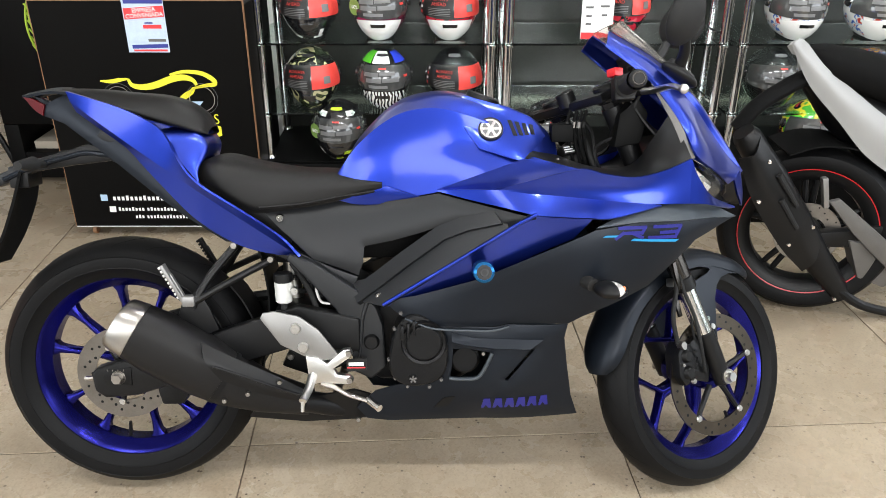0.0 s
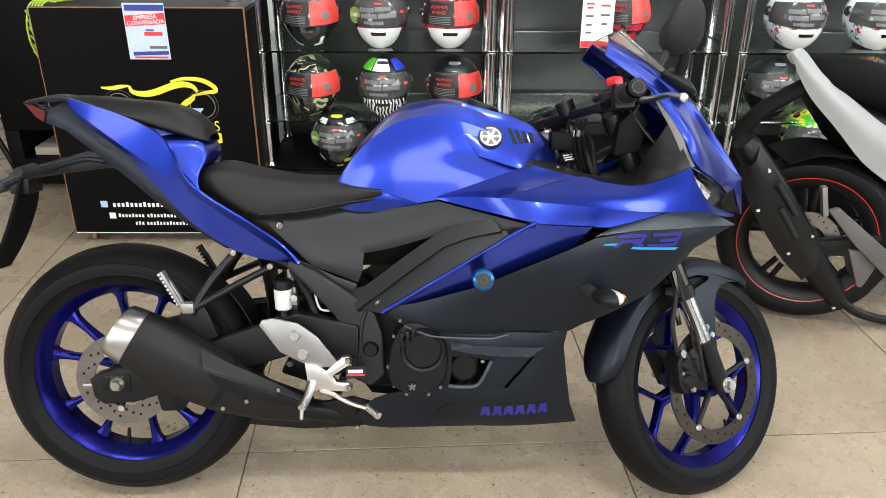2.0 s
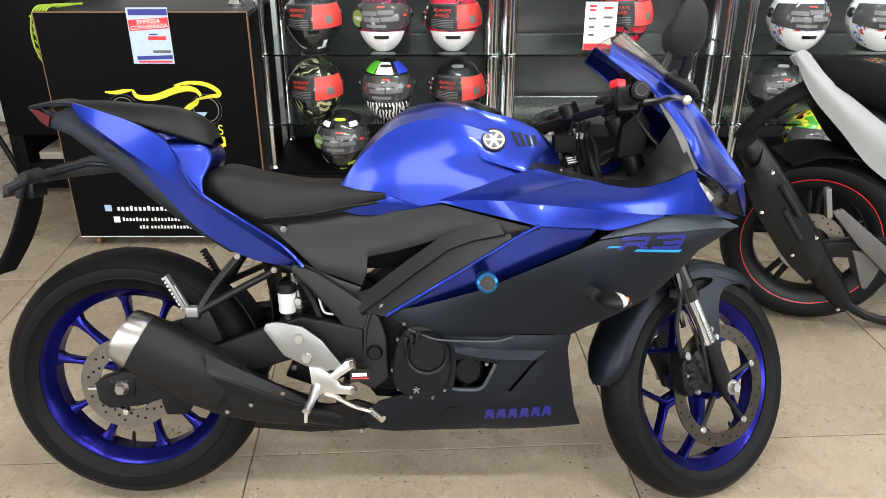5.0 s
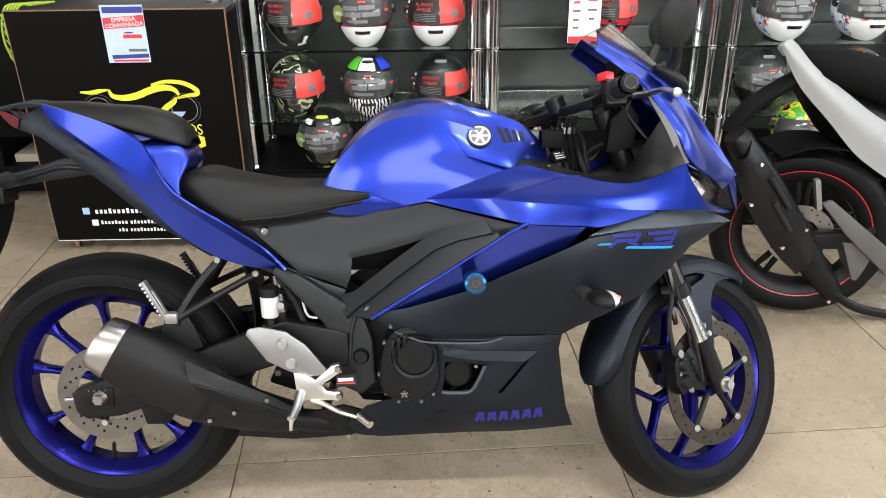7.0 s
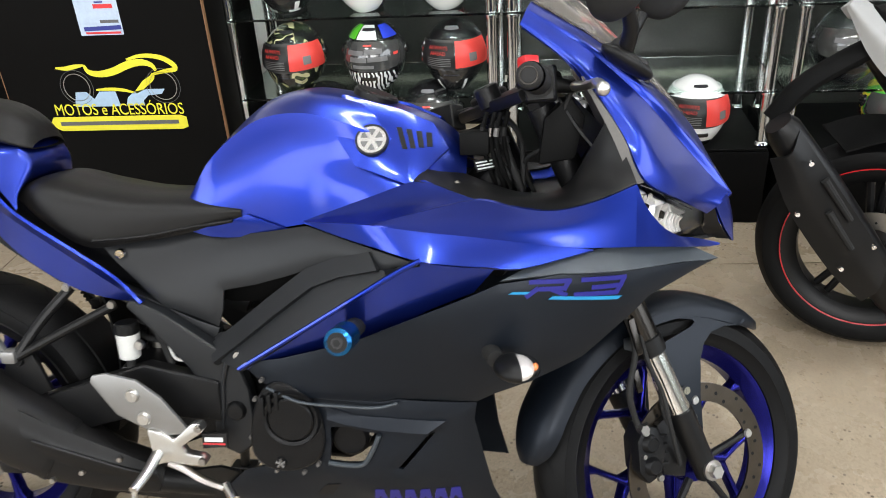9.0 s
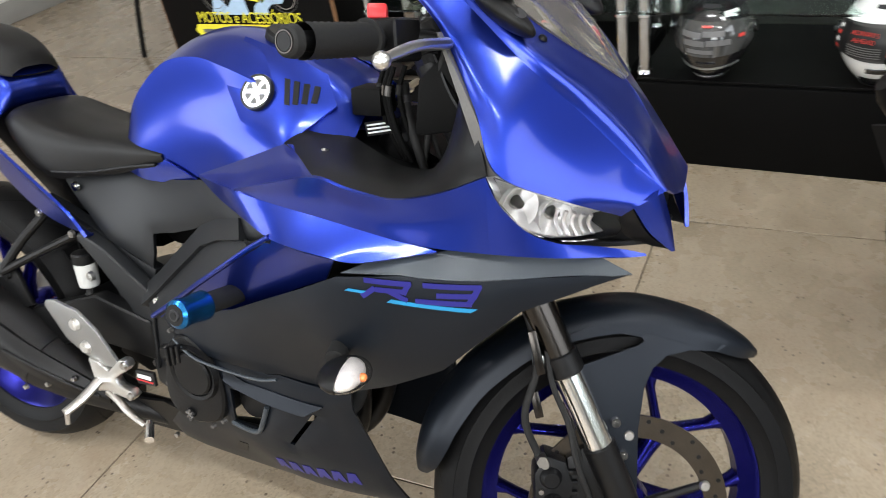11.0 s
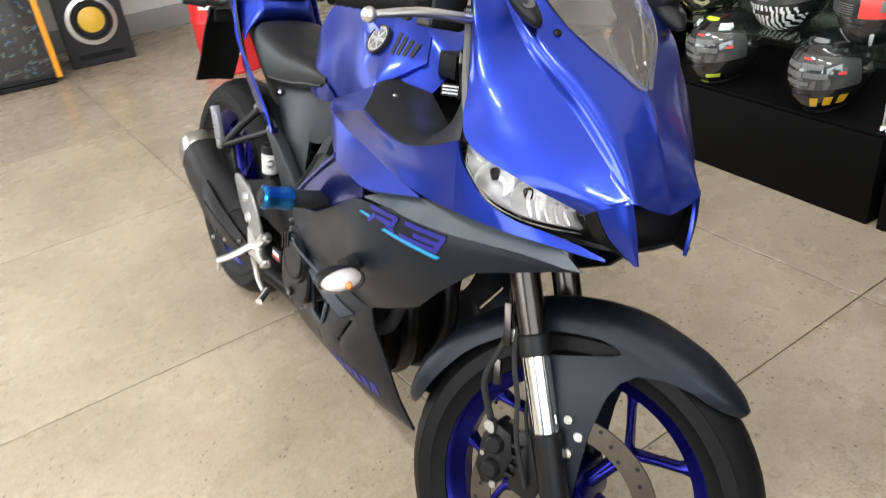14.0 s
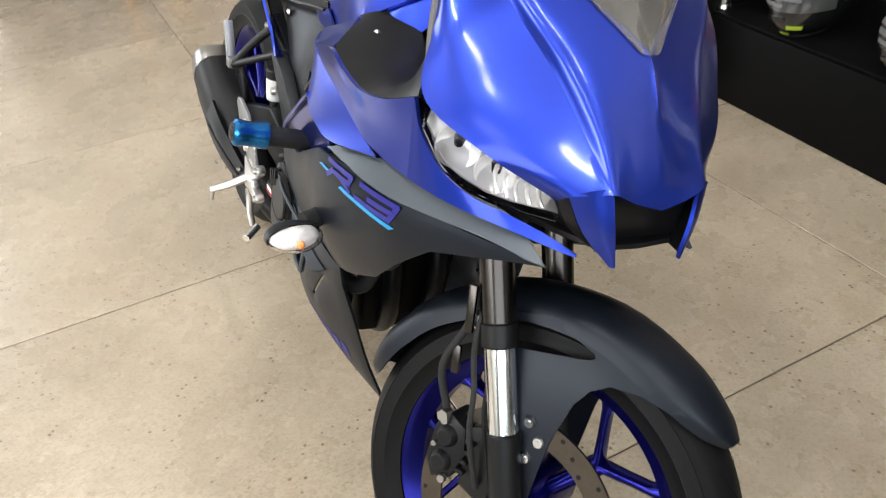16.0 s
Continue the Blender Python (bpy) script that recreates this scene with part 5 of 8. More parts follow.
for k in range(6):
    x0 = 0.838 + 0.027 * k
    decal([(x0, 0.224), (x0 + 0.006, 0.224), (x0 + 0.011, 0.233), (x0 + 0.017, 0.224), (x0 + 0.024, 0.224), (x0 + 0.020, 0.253), (x0 + 0.005, 0.253)], BELF, M_decal)

# nose, headlights, screen
NOSE_IN = [(1.12, -0.085, 1.078), (1.215, -0.100, 1.020), (1.300, -0.080, 0.955), (1.376, 0, 0.889), (1.420, 0, 0.822), (1.457, 0, 0.747)]
NOSE_A = [(1.116, -0.097, 1.072), (1.211, -0.113, 1.015), (1.298, -0.104, 0.949), (1.372, -0.048, 0.880), (1.418, -0.036, 0.818), (1.454, -0.034, 0.755)]
NOSE_CREST = [(1.113, -0.106, 1.067), (1.207, -0.128, 1.010), (1.295, -0.133, 0.942), (1.362, -0.091, 0.875), (1.412, -0.069, 0.817), (1.450, -0.059, 0.765)]
NOSE_B = [(1.112, -0.110, 1.064), (1.204, -0.132, 1.003), (1.287, -0.139, 0.930), (1.351, -0.101, 0.862), (1.402, -0.078, 0.806), (1.446, -0.067, 0.765)]
NOSE_C = [(1.106, -0.127, 1.050), (1.195, -0.161, 0.982), (1.268, -0.190, 0.899), (1.319, -0.175, 0.833), (1.377, -0.127, 0.784), (1.420, -0.096, 0.752)]
NOSE_OUT = [(1.102, -0.130, 1.043), (1.190, -0.162, 0.972), (1.252, -0.198, 0.884), (1.286, -0.217, 0.816), (1.346, -0.172, 0.777), (1.402, -0.100, 0.739)]
cowl = sym([NOSE_IN, NOSE_A, NOSE_CREST, NOSE_B], 48, 20, 0.0, (0.6, -0.5, 0.6))
add(cowl, sym([NOSE_B, NOSE_C, NOSE_OUT], 48, 14, 0.0, (0.6, -0.5, 0.6)))
bmesh.ops.remove_doubles(cowl, verts=cowl.verts, dist=2e-4)
nose = part("nose_cowl", thicken(cowl, 0.004), M_blue, bike, "glossy blue nose cowl with twin creases", sharp=24)
both("nose_prong", lambda: patch([[(1.442, -0.062, 0.769), (1.454, -0.055, 0.725), (1.460, -0.046, 0.683)], [(1.436, -0.079, 0.766), (1.449, -0.068, 0.722), (1.460, -0.048, 0.682)], [(1.416, -0.098, 0.752), (1.434, -0.081, 0.715), (1.457, -0.052, 0.682)]], 16, 10, 0.005, (1, -0.4, 0)), M_blue, nose, "blue prong beside the intake", sharp=60)
both("nose_cheek", lambda: patch([[(1.414, -0.096, 0.750), (1.430, -0.080, 0.714), (1.452, -0.052, 0.685)], [(1.399, -0.097, 0.740), (1.402, -0.077, 0.706), (1.430, -0.053, 0.687)]], 12, 6, 0.004, (1, -0.4, 0)), M_black, nose, "black panel beside the headlight")
part("intake", bevel(slab([(1.34, 0.690), (1.425, 0.690), (1.430, 0.745), (1.420, 0.760), (1.34, 0.760)], -0.066, 0.066), 0.008), M_black, nose, "black ram-air intake")
part("chin", sym([[(1.30, 0, 0.680), (1.37, 0, 0.680), (1.440, 0, 0.690)], [(1.30, -0.12, 0.695), (1.38, -0.085, 0.690), (1.436, -0.05, 0.690)]], 10, 8, 0.006, (0, 0, -1)), M_black, nose)
HT = [(1.284, -0.209, 0.808), (1.315, -0.192, 0.792), (1.344, -0.170, 0.774), (1.374, -0.136, 0.755), (1.402, -0.098, 0.737)]
HB = [(1.290, -0.212, 0.778), (1.318, -0.194, 0.741), (1.345, -0.165, 0.722), (1.368, -0.128, 0.711), (1.394, -0.078, 0.703)]
for s in (1, -1):
    def shift(c, dx, dy=0.0):
        return [(x + dx, s * (y + dy), z) for x, y, z in c]
    body = patch([shift(HT, -0.030, 0.020), shift([((a[0] + b[0]) / 2 - 0.03, (a[1] + b[1]) / 2 + 0.03, (a[2] + b[2]) / 2) for a, b in zip(HT, HB)], -0.012), shift(HB, -0.022, 0.014)], 20, 10, 0.003, (1, -0.6 * s, 0))
    lamp = part("headlight", body, M_reflector, bike, "clear headlight with a bright reflector")
    for a, r in ((0.30, 0.026), (0.62, 0.024)):
        c = Vector(smooth_line(HT, 11)[int(a * 10)]).lerp(Vector(smooth_line(HB, 11)[int(a * 10)]), 0.55) + Vector((-0.030, 0.022, 0))
        c.y *= s
        way = Vector((0.80, -0.55 * s, 0.0)).normalized()
        turn = way.to_track_quat("Z", "Y").to_matrix().to_4x4()
        part("bowl", moved(lathe([(r, 0.006), (r * 0.8, -0.004), (r * 0.4, -0.014), (0.002, -0.018), (0.002, -0.022), (r * 0.5, -0.018), (r * 0.95, -0.006), (r * 1.04, 0.006)], 28, "z"), Matrix.Translation(c) @ turn), M_reflector, lamp)
        hood = Vector((0.35, -0.2 * s, 0.8)).normalized() * 0.008
        part("bulb_hood", rod(c - way * 0.010 + hood, c + way * 0.004 + hood * 0.6, 0.0075, 0.0055, 12), M_stanchion, lamp)
        part("bulb", rod(c - way * 0.014, c - way * 0.002, 0.005, 0.004, 10), M_steel, lamp)
    for k in range(5):
        top, low = smooth_line(HT, 31)[19 + 2 * k], smooth_line(HB, 31)[19 + 2 * k]
        part("reflector_rib", tube(shift([Vector(top).lerp(Vector(low), q) + Vector((-0.019 - 0.010 * math.sin(q * 3.1), 0.014, 0)) for q in (0.25, 0.5, 0.75, 0.95)], 0.0), 0.0028, 8, 14), M_reflector, lamp)
    part("lens", patch([shift(HT, -0.004), shift([((a[0] + b[0]) / 2 + 0.004, (a[1] + b[1]) / 2 - 0.004, (a[2] + b[2]) / 2) for a, b in zip(HT, HB)], 0.0), shift(HB, -0.004)], 20, 8, 0.0025, (1, -0.6 * s, 0)), M_clear, lamp, "clear moulded lens").visible_shadow = False
    part("lamp_housing", patch([shift(HT, -0.040, 0.028), shift([((a[0] + b[0]) / 2 - 0.06, (a[1] + b[1]) / 2 + 0.05, (a[2] + b[2]) / 2) for a, b in zip(HT, HB)], 0.0), shift(HB, -0.034, 0.024)], 12, 6, 0.003, (1, -0.6 * s, 0)), M_black, lamp)
    dash = part("cockpit_trim", patch([[(x, s * y, z) for x, y, z in c] for c in (
        [(0.932, -0.150, 0.808), (0.985, -0.186, 0.802), (1.037, -0.226, 0.790), (1.09, -0.230, 0.781), (1.152, -0.228, 0.774), (1.215, -0.224, 0.787), (1.274, -0.217, 0.811)],
        [(0.945, -0.128, 0.818), (0.995, -0.148, 0.806), (1.050, -0.170, 0.794), (1.10, -0.182, 0.786), (1.16, -0.190, 0.784), (1.215, -0.198, 0.808), (1.262, -0.206, 0.842)],
        [(0.965, -0.078, 0.826), (1.01, -0.088, 0.808), (1.06, -0.100, 0.790), (1.11, -0.116, 0.780), (1.17, -0.138, 0.792), (1.205, -0.162, 0.848), (1.232, -0.190, 0.905)])], 24, 10, 0.004, (0, 0, 1)), M_black, bike, "black cockpit trim panel")
    bolt(dash, (1.003, s * 0.152, 0.802), 0.006, 0.003, M_steel, way=(0, -0.3 * s, 1))
    part("cockpit_edge", patch([[(x, s * y, z) for x, y, z in c] for c in (
        [(1.285, -0.209, 0.810), (1.250, -0.200, 0.885), (1.195, -0.172, 0.965)],
        [(1.268, -0.207, 0.806), (1.238, -0.198, 0.878), (1.193, -0.171, 0.964)])], 12, 6, 0.012, (-0.6, -s, 0)), M_greycast, dash, "grey inner edge of the cowl")
part("cockpit_lining", sym([[(0.985, 0, 0.800), (1.08, 0, 0.765), (1.20, 0, 0.775), (1.27, 0, 0.850)], [(0.985, -0.09, 0.796), (1.08, -0.125, 0.760), (1.19, -0.150, 0.770), (1.25, -0.175, 0.845)]], 14, 8, 0.004, (0, 0, 1)), M_black, bike, "black lining under the handlebars")
part("instrument_panel", bevel(moved(box(-0.008, 0.008, -0.075, 0.075, -0.045, 0.045), pose(1.205, 0, 0.985, 0, -35, 0)), 0.006), M_black, bike, "black instrument panel")
part("cowl_inner", sym([[(1.19, 0, 0.92), (1.24, 0, 0.87), (1.31, 0, 0.81), (1.36, 0, 0.75)], [(1.16, -0.12, 0.93), (1.20, -0.14, 0.87), (1.27, -0.15, 0.80), (1.33, -0.10, 0.75)]], 16, 10, 0.004, (-1, 0, 0)), M_black, bike, "black inside of the cowl")
screen = part("windscreen", sym([[(1.170, 0, 1.105), (1.235, 0, 1.048), (1.314, 0, 0.968), (1.377, 0, 0.891)], [(1.150, -0.052, 1.098), (1.225, -0.065, 1.040), (1.308, -0.050, 0.966), (1.376, -0.008, 0.892)], [(1.122, -0.086, 1.082), (1.216, -0.101, 1.024), (1.300, -0.082, 0.959), (1.375, -0.012, 0.893)]], 24, 14, 0.003, (0.5, 0, 1)), M_screen, bike, "smoked plastic windscreen")
for y in (-0.1, 0.1):
    bolt(nose, (1.298, y, 0.950), 0.006, 0.004, M_black, way=(0.5, 0, 0.85))
for s in (-1, 1):
    pad = bmesh.new()
    bmesh.ops.create_uvsphere(pad, u_segments=24, v_segments=14, radius=1.0)
    base = part("mirror_base", moved(pad, Matrix.Translation((1.264, s * 0.136, 0.983)) @ Matrix.Rotation(radians(33), 4, "Y") @ Matrix.Rotation(radians(s * 25), 4, "X") @ Matrix.Diagonal((0.046, 0.021, 0.014, 1))), M_black, bike, "black rubber mirror base")
    part("base_screw", rod((1.284, s * 0.142, 0.978), (1.288, s * 0.145, 0.984), 0.008, n=12), M_darkgrey, base)
    top, centre = (Vector((1.258, -0.176, 1.060)), Vector((1.236, -0.228, 1.098))) if s < 0 else (Vector((1.325, 0.165, 1.060)), Vector((1.368, 0.190, 1.108)))
    foot = Vector((1.258, s * 0.128, 0.988))
    stem = part("mirror_stem", tube([foot, foot.lerp(top, 0.55) + Vector((0.008, 0, 0)), top], 0.013, 12, 16, 0.011), M_black, bike, "black mirror arm")
    part("stem_boot", tube([foot - Vector((0.014, 0, -0.004)), foot + Vector((0.002, 0, 0.016))], 0.019, 14), M_soft, stem)
    shell = bmesh.new()
    bmesh.ops.create_uvsphere(shell, u_segments=28, v_segments=16, radius=1.0)
    for v in shell.verts:
        v.co.x *= 0.55 if v.co.x < 0 else 1.0
    moved(shell, Matrix.Translation(centre) @ Matrix.Rotation(radians(s * 40), 4, "Z") @ Matrix.Rotation(radians(18), 4, "Y") @ Matrix.Diagonal((0.036, 0.062, 0.060, 1)))
    part("mirror_shell", shell, M_soft, stem, "black folded mirror housing")

# indicators, crash sliders
def INDICATOR(s):
    """The place and shape of an indicator's egg."""
    return Matrix.Translation((1.098, s * 0.285, 0.545)) @ Matrix.Rotation(radians(-s * 12), 4, "Z") @ Matrix.Diagonal((0.035, 0.042, 0.0180, 1))


for s in (-1, 1):
    st = part("indicator", rod((1.050, s * 0.215, 0.552), (1.066, s * 0.262, 0.548), 0.015, 0.014, 14), M_soft, bike, "black rubber indicator stalk")
    egg = bmesh.new()
    bmesh.ops.create_uvsphere(egg, u_segments=28, v_segments=28, radius=1.0)
    moved(egg, INDICATOR(s))
    front_half, rear_half = egg, egg.copy()
    cut = INDICATOR(s)
    way = (cut.to_3x3() @ Vector((1, 0, 0))).normalized()
    bmesh.ops.bisect_plane(front_half, geom=front_half.verts[:] + front_half.edges[:] + front_half.faces[:], plane_co=cut.translation, plane_no=way, clear_inner=True)
    bmesh.ops.bisect_plane(rear_half, geom=rear_half.verts[:] + rear_half.edges[:] + rear_half.faces[:], plane_co=cut.translation, plane_no=way, clear_outer=True)
    part("indicator_shell", thicken(rear_half, 0.002), M_black, st)
    part("indicator_lens", thicken(front_half, 0.0015), M_clear, st, "clear ribbed indicator lens").visible_shadow = False
    bowl = bmesh.new()
    bmesh.ops.create_uvsphere(bowl, u_segments=24, v_segments=16, radius=0.88)
    moved(bowl, cut @ Matrix.Translation((0.02, 0, 0)) @ Matrix.Diagonal((0.80, 1, 1, 1)))
    part("indicator_reflector", bowl, M_lensback, st)
    bulb = bmesh.new()
    bmesh.ops.create_uvsphere(bulb, u_segments=14, v_segments=10, radius=0.0060)
    moved(bulb, Matrix.Translation(cut @ Vector((0.74, s * 0.10, 0.05))))
    part("bulb", bulb, M_amber, st, "amber bulb")
    peg_at = Matrix.Translation((0.831, s * 0.307, 0.590)) @ Matrix.Rotation(0 if s < 0 else math.pi, 4, "Z") @ Matrix.Rotation(radians(-9), 4, "X")
    cs = part("crash_slider", rod((0, 0.010, 0), (0, 0.175, 0), 0.0165, n=20, r=0.003), M_soft, bike, "crash slider with a blue anodised end", m=peg_at)
    part("slider_end", lathe([(0.006, 0.0), (0.016, 0.0), (0.0215, 0.004), (0.0225, 0.010), (0.0205, 0.018), (0.0205, 0.036), (0.0225, 0.046), (0.0225, 0.056), (0.006, 0.056)], 28), M_anod, cs, "blue anodised cap")
    part("slider_recess", rod((0, -0.0008, 0), (0, 0.002, 0), 0.0158, n=24), M_black, cs)
    part("slider_bolt", rod((0, -0.0030, 0), (0, 0.001, 0), 0.0085, 0.0100, 16), M_darkgrey, cs, "dark bolt head")
    part("bolt_socket", rod((0, -0.0036, 0), (0, -0.0026, 0), 0.0062, n=6), M_black, cs)

# engine, exhaust, chassis
eng = part("engine", bevel(slab([(0.57, 0.29), (0.60, 0.27), (0.78, 0.26), (0.84, 0.30), (0.86, 0.44), (0.80, 0.56), (0.66, 0.54), (0.60, 0.48), (0.58, 0.40)], -0.075, 0.075), 0.015, 3), M_engine, bike, "black twin-cylinder engine")
cov = part("clutch_cover", bevel(slab([(0.628, 0.330), (0.634, 0.400), (0.660, 0.452), (0.700, 0.462), (0.748, 0.425), (0.762, 0.370), (0.748, 0.315), (0.700, 0.293), (0.655, 0.298)], -0.178, -0.074, smooth=40), 0.010, 3, 40), M_engine, eng, "black clutch cover")
part("cover_disc", lathe([(0.0, 0.0), (0.037, 0.0), (0.040, 0.003), (0.040, 0.010), (0.0, 0.010)], 40), M_engine, cov, "", Matrix.Translation((0.706, -0.188, 0.398)))
part("cover_ring", lathe([(0.043, 0.0), (0.049, -0.002), (0.052, 0.006), (0.043, 0.008)], 40), M_engine, cov, "", Matrix.Translation((0.706, -0.184, 0.398)))
for k in range(3):
    part("cover_rib", box(0.655 + 0.013 * k, 0.662 + 0.013 * k, -0.190, -0.170, 0.405 + 0.006 * k, 0.440 + 0.005 * k, 0.002), M_engine, cov)
for x, z in ((0.627, 0.355), (0.640, 0.428), (0.655, 0.464), (0.668, 0.290), (0.640, 0.310), (0.745, 0.305), (0.718, 0.288)):
    bolt(eng, (x, -0.165, z), 0.0045, 0.008, M_greycast)
plug = part("oil_plug", rod((0.681, -0.182, 0.312), (0.681, -0.172, 0.312), 0.0095, 0.0105, 16), M_engine, eng, "black oil filler plug with a star grip")
for k in range(5):
    a = radians(72 * k + 18)
    part("grip_lobe", rod((0.681, -0.183, 0.312), (0.681 + 0.0085 * math.cos(a), -0.183, 0.312 + 0.0085 * math.sin(a)), 0.0022, 0.0028, 8), M_greycast, plug)
part("oil_filter", rod((0.80, -0.150, 0.345), (0.80, -0.110, 0.345), 0.034, 0.034, 28, 0.006), M_engine, eng, "black oil filter")
bolt(eng, (0.842, -0.150, 0.362), 0.005, 0.01, M_steel)
for k in range(2):
    y = -0.045 + 0.09 * k
    part("header_pipe", tube([(0.83, y, 0.47), (0.92, y, 0.43), (0.95, y, 0.33), (0.90, y * 0.7, 0.22), (0.78, y * 0.5 - 0.02, 0.185), (0.60, -0.04, 0.18)], 0.019, 14, 40), M_engine, bike, "dark steel exhaust header")
part("radiator", bevel(slab([(0.93, 0.42), (1.00, 0.64), (0.965, 0.66), (0.895, 0.44)], -0.16, 0.16), 0.006), M_engine, bike, "black radiator")
part("lower_shroud", bevel(slab([(0.86, 0.22), (0.915, 0.215), (0.935, 0.42), (0.89, 0.44)], -0.085, 0.085), 0.01), M_plinth, bike, "black shroud under the radiator")
fan = part("radiator_fan", rod((0.985, 0.045, 0.545), (1.005, 0.045, 0.552), 0.070, n=28, r=0.004), M_plinth, bike, "black radiator fan ring")
part("fan_hub", rod((1.004, 0.045, 0.552), (1.014, 0.045, 0.556), 0.026, n=20, r=0.003), M_engine, fan)
for y0, dz in ((-0.118, 0.0), (-0.082, -0.035)):
    part("radiator_hose", tube([(0.955, y0, 0.47 + dz), (1.005, y0 - 0.012, 0.462 + dz), (1.035, y0 - 0.006, 0.495 + dz), (1.040, y0 + 0.020, 0.545 + dz), (1.01, y0 + 0.050, 0.585)], 0.0165, 14, 32), M_soft, bike, "black rubber radiator hose")
part("radiator_hose", tube([(0.90, -0.125, 0.40), (0.94, -0.135, 0.36), (0.985, -0.120, 0.37), (1.00, -0.10, 0.43)], 0.014, 12), M_soft, bike, "black rubber radiator hose")
for y0 in (-0.118, -0.082):
    part("hose_clip", rod((0.984, y0 - 0.010, 0.462 + (0.0 if y0 < -0.1 else -0.035)), (0.993, y0 - 0.011, 0.462 + (0.0 if y0 < -0.1 else -0.035)), 0.0185, n=20), M_steel, bike)
part("airbox", bevel(slab([(0.56, 0.56), (0.66, 0.56), (0.95, 0.63), (1.02, 0.74), (0.95, 0.79), (0.60, 0.71), (0.46, 0.70), (0.42, 0.62), (0.50, 0.585)], -0.035, 0.035), 0.01), M_plinth, bike, "black airbox under the tank")
vin = part("frame_label", moved(box(-0.026, 0.026, -0.001, 0.001, -0.010, 0.010), pose(1.043, -0.062, 0.818, -25, 0, 52)), M_sticker, bike, "black information label with white print")
for k in range(3):
    part("print_bar", moved(box(-0.024, 0.022 - 0.006 * (k % 2), -0.0016, -0.0011, -0.007 + 0.0055 * k, -0.0045 + 0.0055 * k), pose(1.043, -0.062, 0.818, -25, 0, 52)), M_paperwhite, vin)
part("steering_head", tube([(1.02, 0, 0.74), (1.09, 0, 0.80)], 0.05, 20), M_engine, bike)
part("head_stay", bevel(slab([(1.05, 0.70), (1.20, 0.70), (1.36, 0.73), (1.33, 0.80), (1.20, 0.77), (1.06, 0.76)], -0.06, 0.06), 0.01), M_black, bike, "black headlight stay")
part("swingarm", bevel(slab([(-0.058, 0.272), (-0.064, 0.314), (-0.050, 0.328), (0.014, 0.346), (0.06, 0.338), (0.20, 0.400), (0.42, 0.470), (0.56, 0.440), (0.56, 0.360), (0.40, 0.370), (0.20, 0.310), (0.04, 0.260), (-0.035, 0.254)], -0.128, -0.094), 0.008, 3), M_black, bike, "black steel swingarm")
part("swingarm", bevel(slab([(-0.055, 0.275), (-0.058, 0.320), (0.0, 0.338), (0.05, 0.330), (0.20, 0.400), (0.42, 0.470), (0.56, 0.440), (0.56, 0.360), (0.40, 0.370), (0.20, 0.310), (0.03, 0.272)], 0.094, 0.128), 0.008, 3), M_black, bike, "black steel swingarm")
part("swingarm_bridge", box(0.36, 0.46, -0.11, 0.11, 0.37, 0.46, 0.015), M_black, bike)
ax = part("rear_axle", rod((0, -0.135, 0.306), (0, 0.135, 0.306), 0.011, n=12), M_steel, bike)
plate = part("axle_plate", bevel(slab([(-0.034, 0.292), (-0.034, 0.322), (0.030, 0.330), (0.030, 0.286)], -0.131, -0.126), 0.002), M_engine, ax, "black chain adjuster plate")
for k in range(4):
    part("adjuster_mark", box(-0.024 + 0.012 * k, -0.0225 + 0.012 * k, -0.1318, -0.1308, 0.322, 0.326), M_steel, plate)
part("axle_washer", rod((0, -0.131, 0.306), (0, -0.127, 0.306), 0.0165, n=24), M_steel, ax)
part("axle_nut", rod((0, -0.146, 0.306), (0, -0.130, 0.306), 0.0115, 0.0125, 6), M_steel, ax)
part("chain_adjuster", rod((-0.085, -0.111, 0.298), (-0.055, -0.111, 0.298), 0.006, n=8), M_steel, ax)
part("rear_calliper", bevel(slab([(0.08, 0.27), (0.13, 0.31), (0.17, 0.28), (0.14, 0.23), (0.09, 0.23)], -0.115, -0.06), 0.008), M_engine, bike, "black rear brake calliper")
part("chain", tube([(0.0, 0.085, 0.375), (0.30, 0.085, 0.44), (0.55, 0.085, 0.43)], 0.010, 8, 20, None, 1.3), M_engine, bike, "dark roller chain")
part("chain", tube([(0.0, 0.085, 0.238), (0.30, 0.085, 0.33), (0.55, 0.085, 0.36)], 0.010, 8, 20, None, 1.3), M_engine, bike, "dark roller chain")
part("chain_wheel", lathe([(0.03, 0.082), (0.075, 0.082), (0.078, 0.085), (0.075, 0.088), (0.03, 0.088)], 48), M_steel, bike, "steel rear sprocket", Matrix.Translation((0, 0, 0.306)))
part("rear_hugger", patch([[arc(a, 0.322, y, (0, 0.300)) for a in (6, 18, 30, 40)] for y in (-0.048, -0.03, 0.0, 0.03, 0.048)], 16, 11, 0.004, (0, 0, 1)), M_black, bike, "black rear mudguard")
sh = part("shock_absorber", rod((0.385, 0, 0.56), (0.40, 0, 0.40), 0.020, n=20), M_steel, bike, "rear shock absorber with a black spring")
coil = [(0.385 + 0.015 * k / 48 + 0.030 * math.cos(k * math.pi / 6), 0.030 * math.sin(k * math.pi / 6), 0.54 - 0.13 * k / 48) for k in range(49)]
part("spring", tube(coil, 0.0065, 8, 193), M_soft, sh, "black coil spring")
bat = part("brake_reservoir", rod((0.385, -0.105, 0.475), (0.385, -0.105, 0.525), 0.019, 0.021, 20, 0.003), M_reservoir, bike, "white translucent brake fluid reservoir")
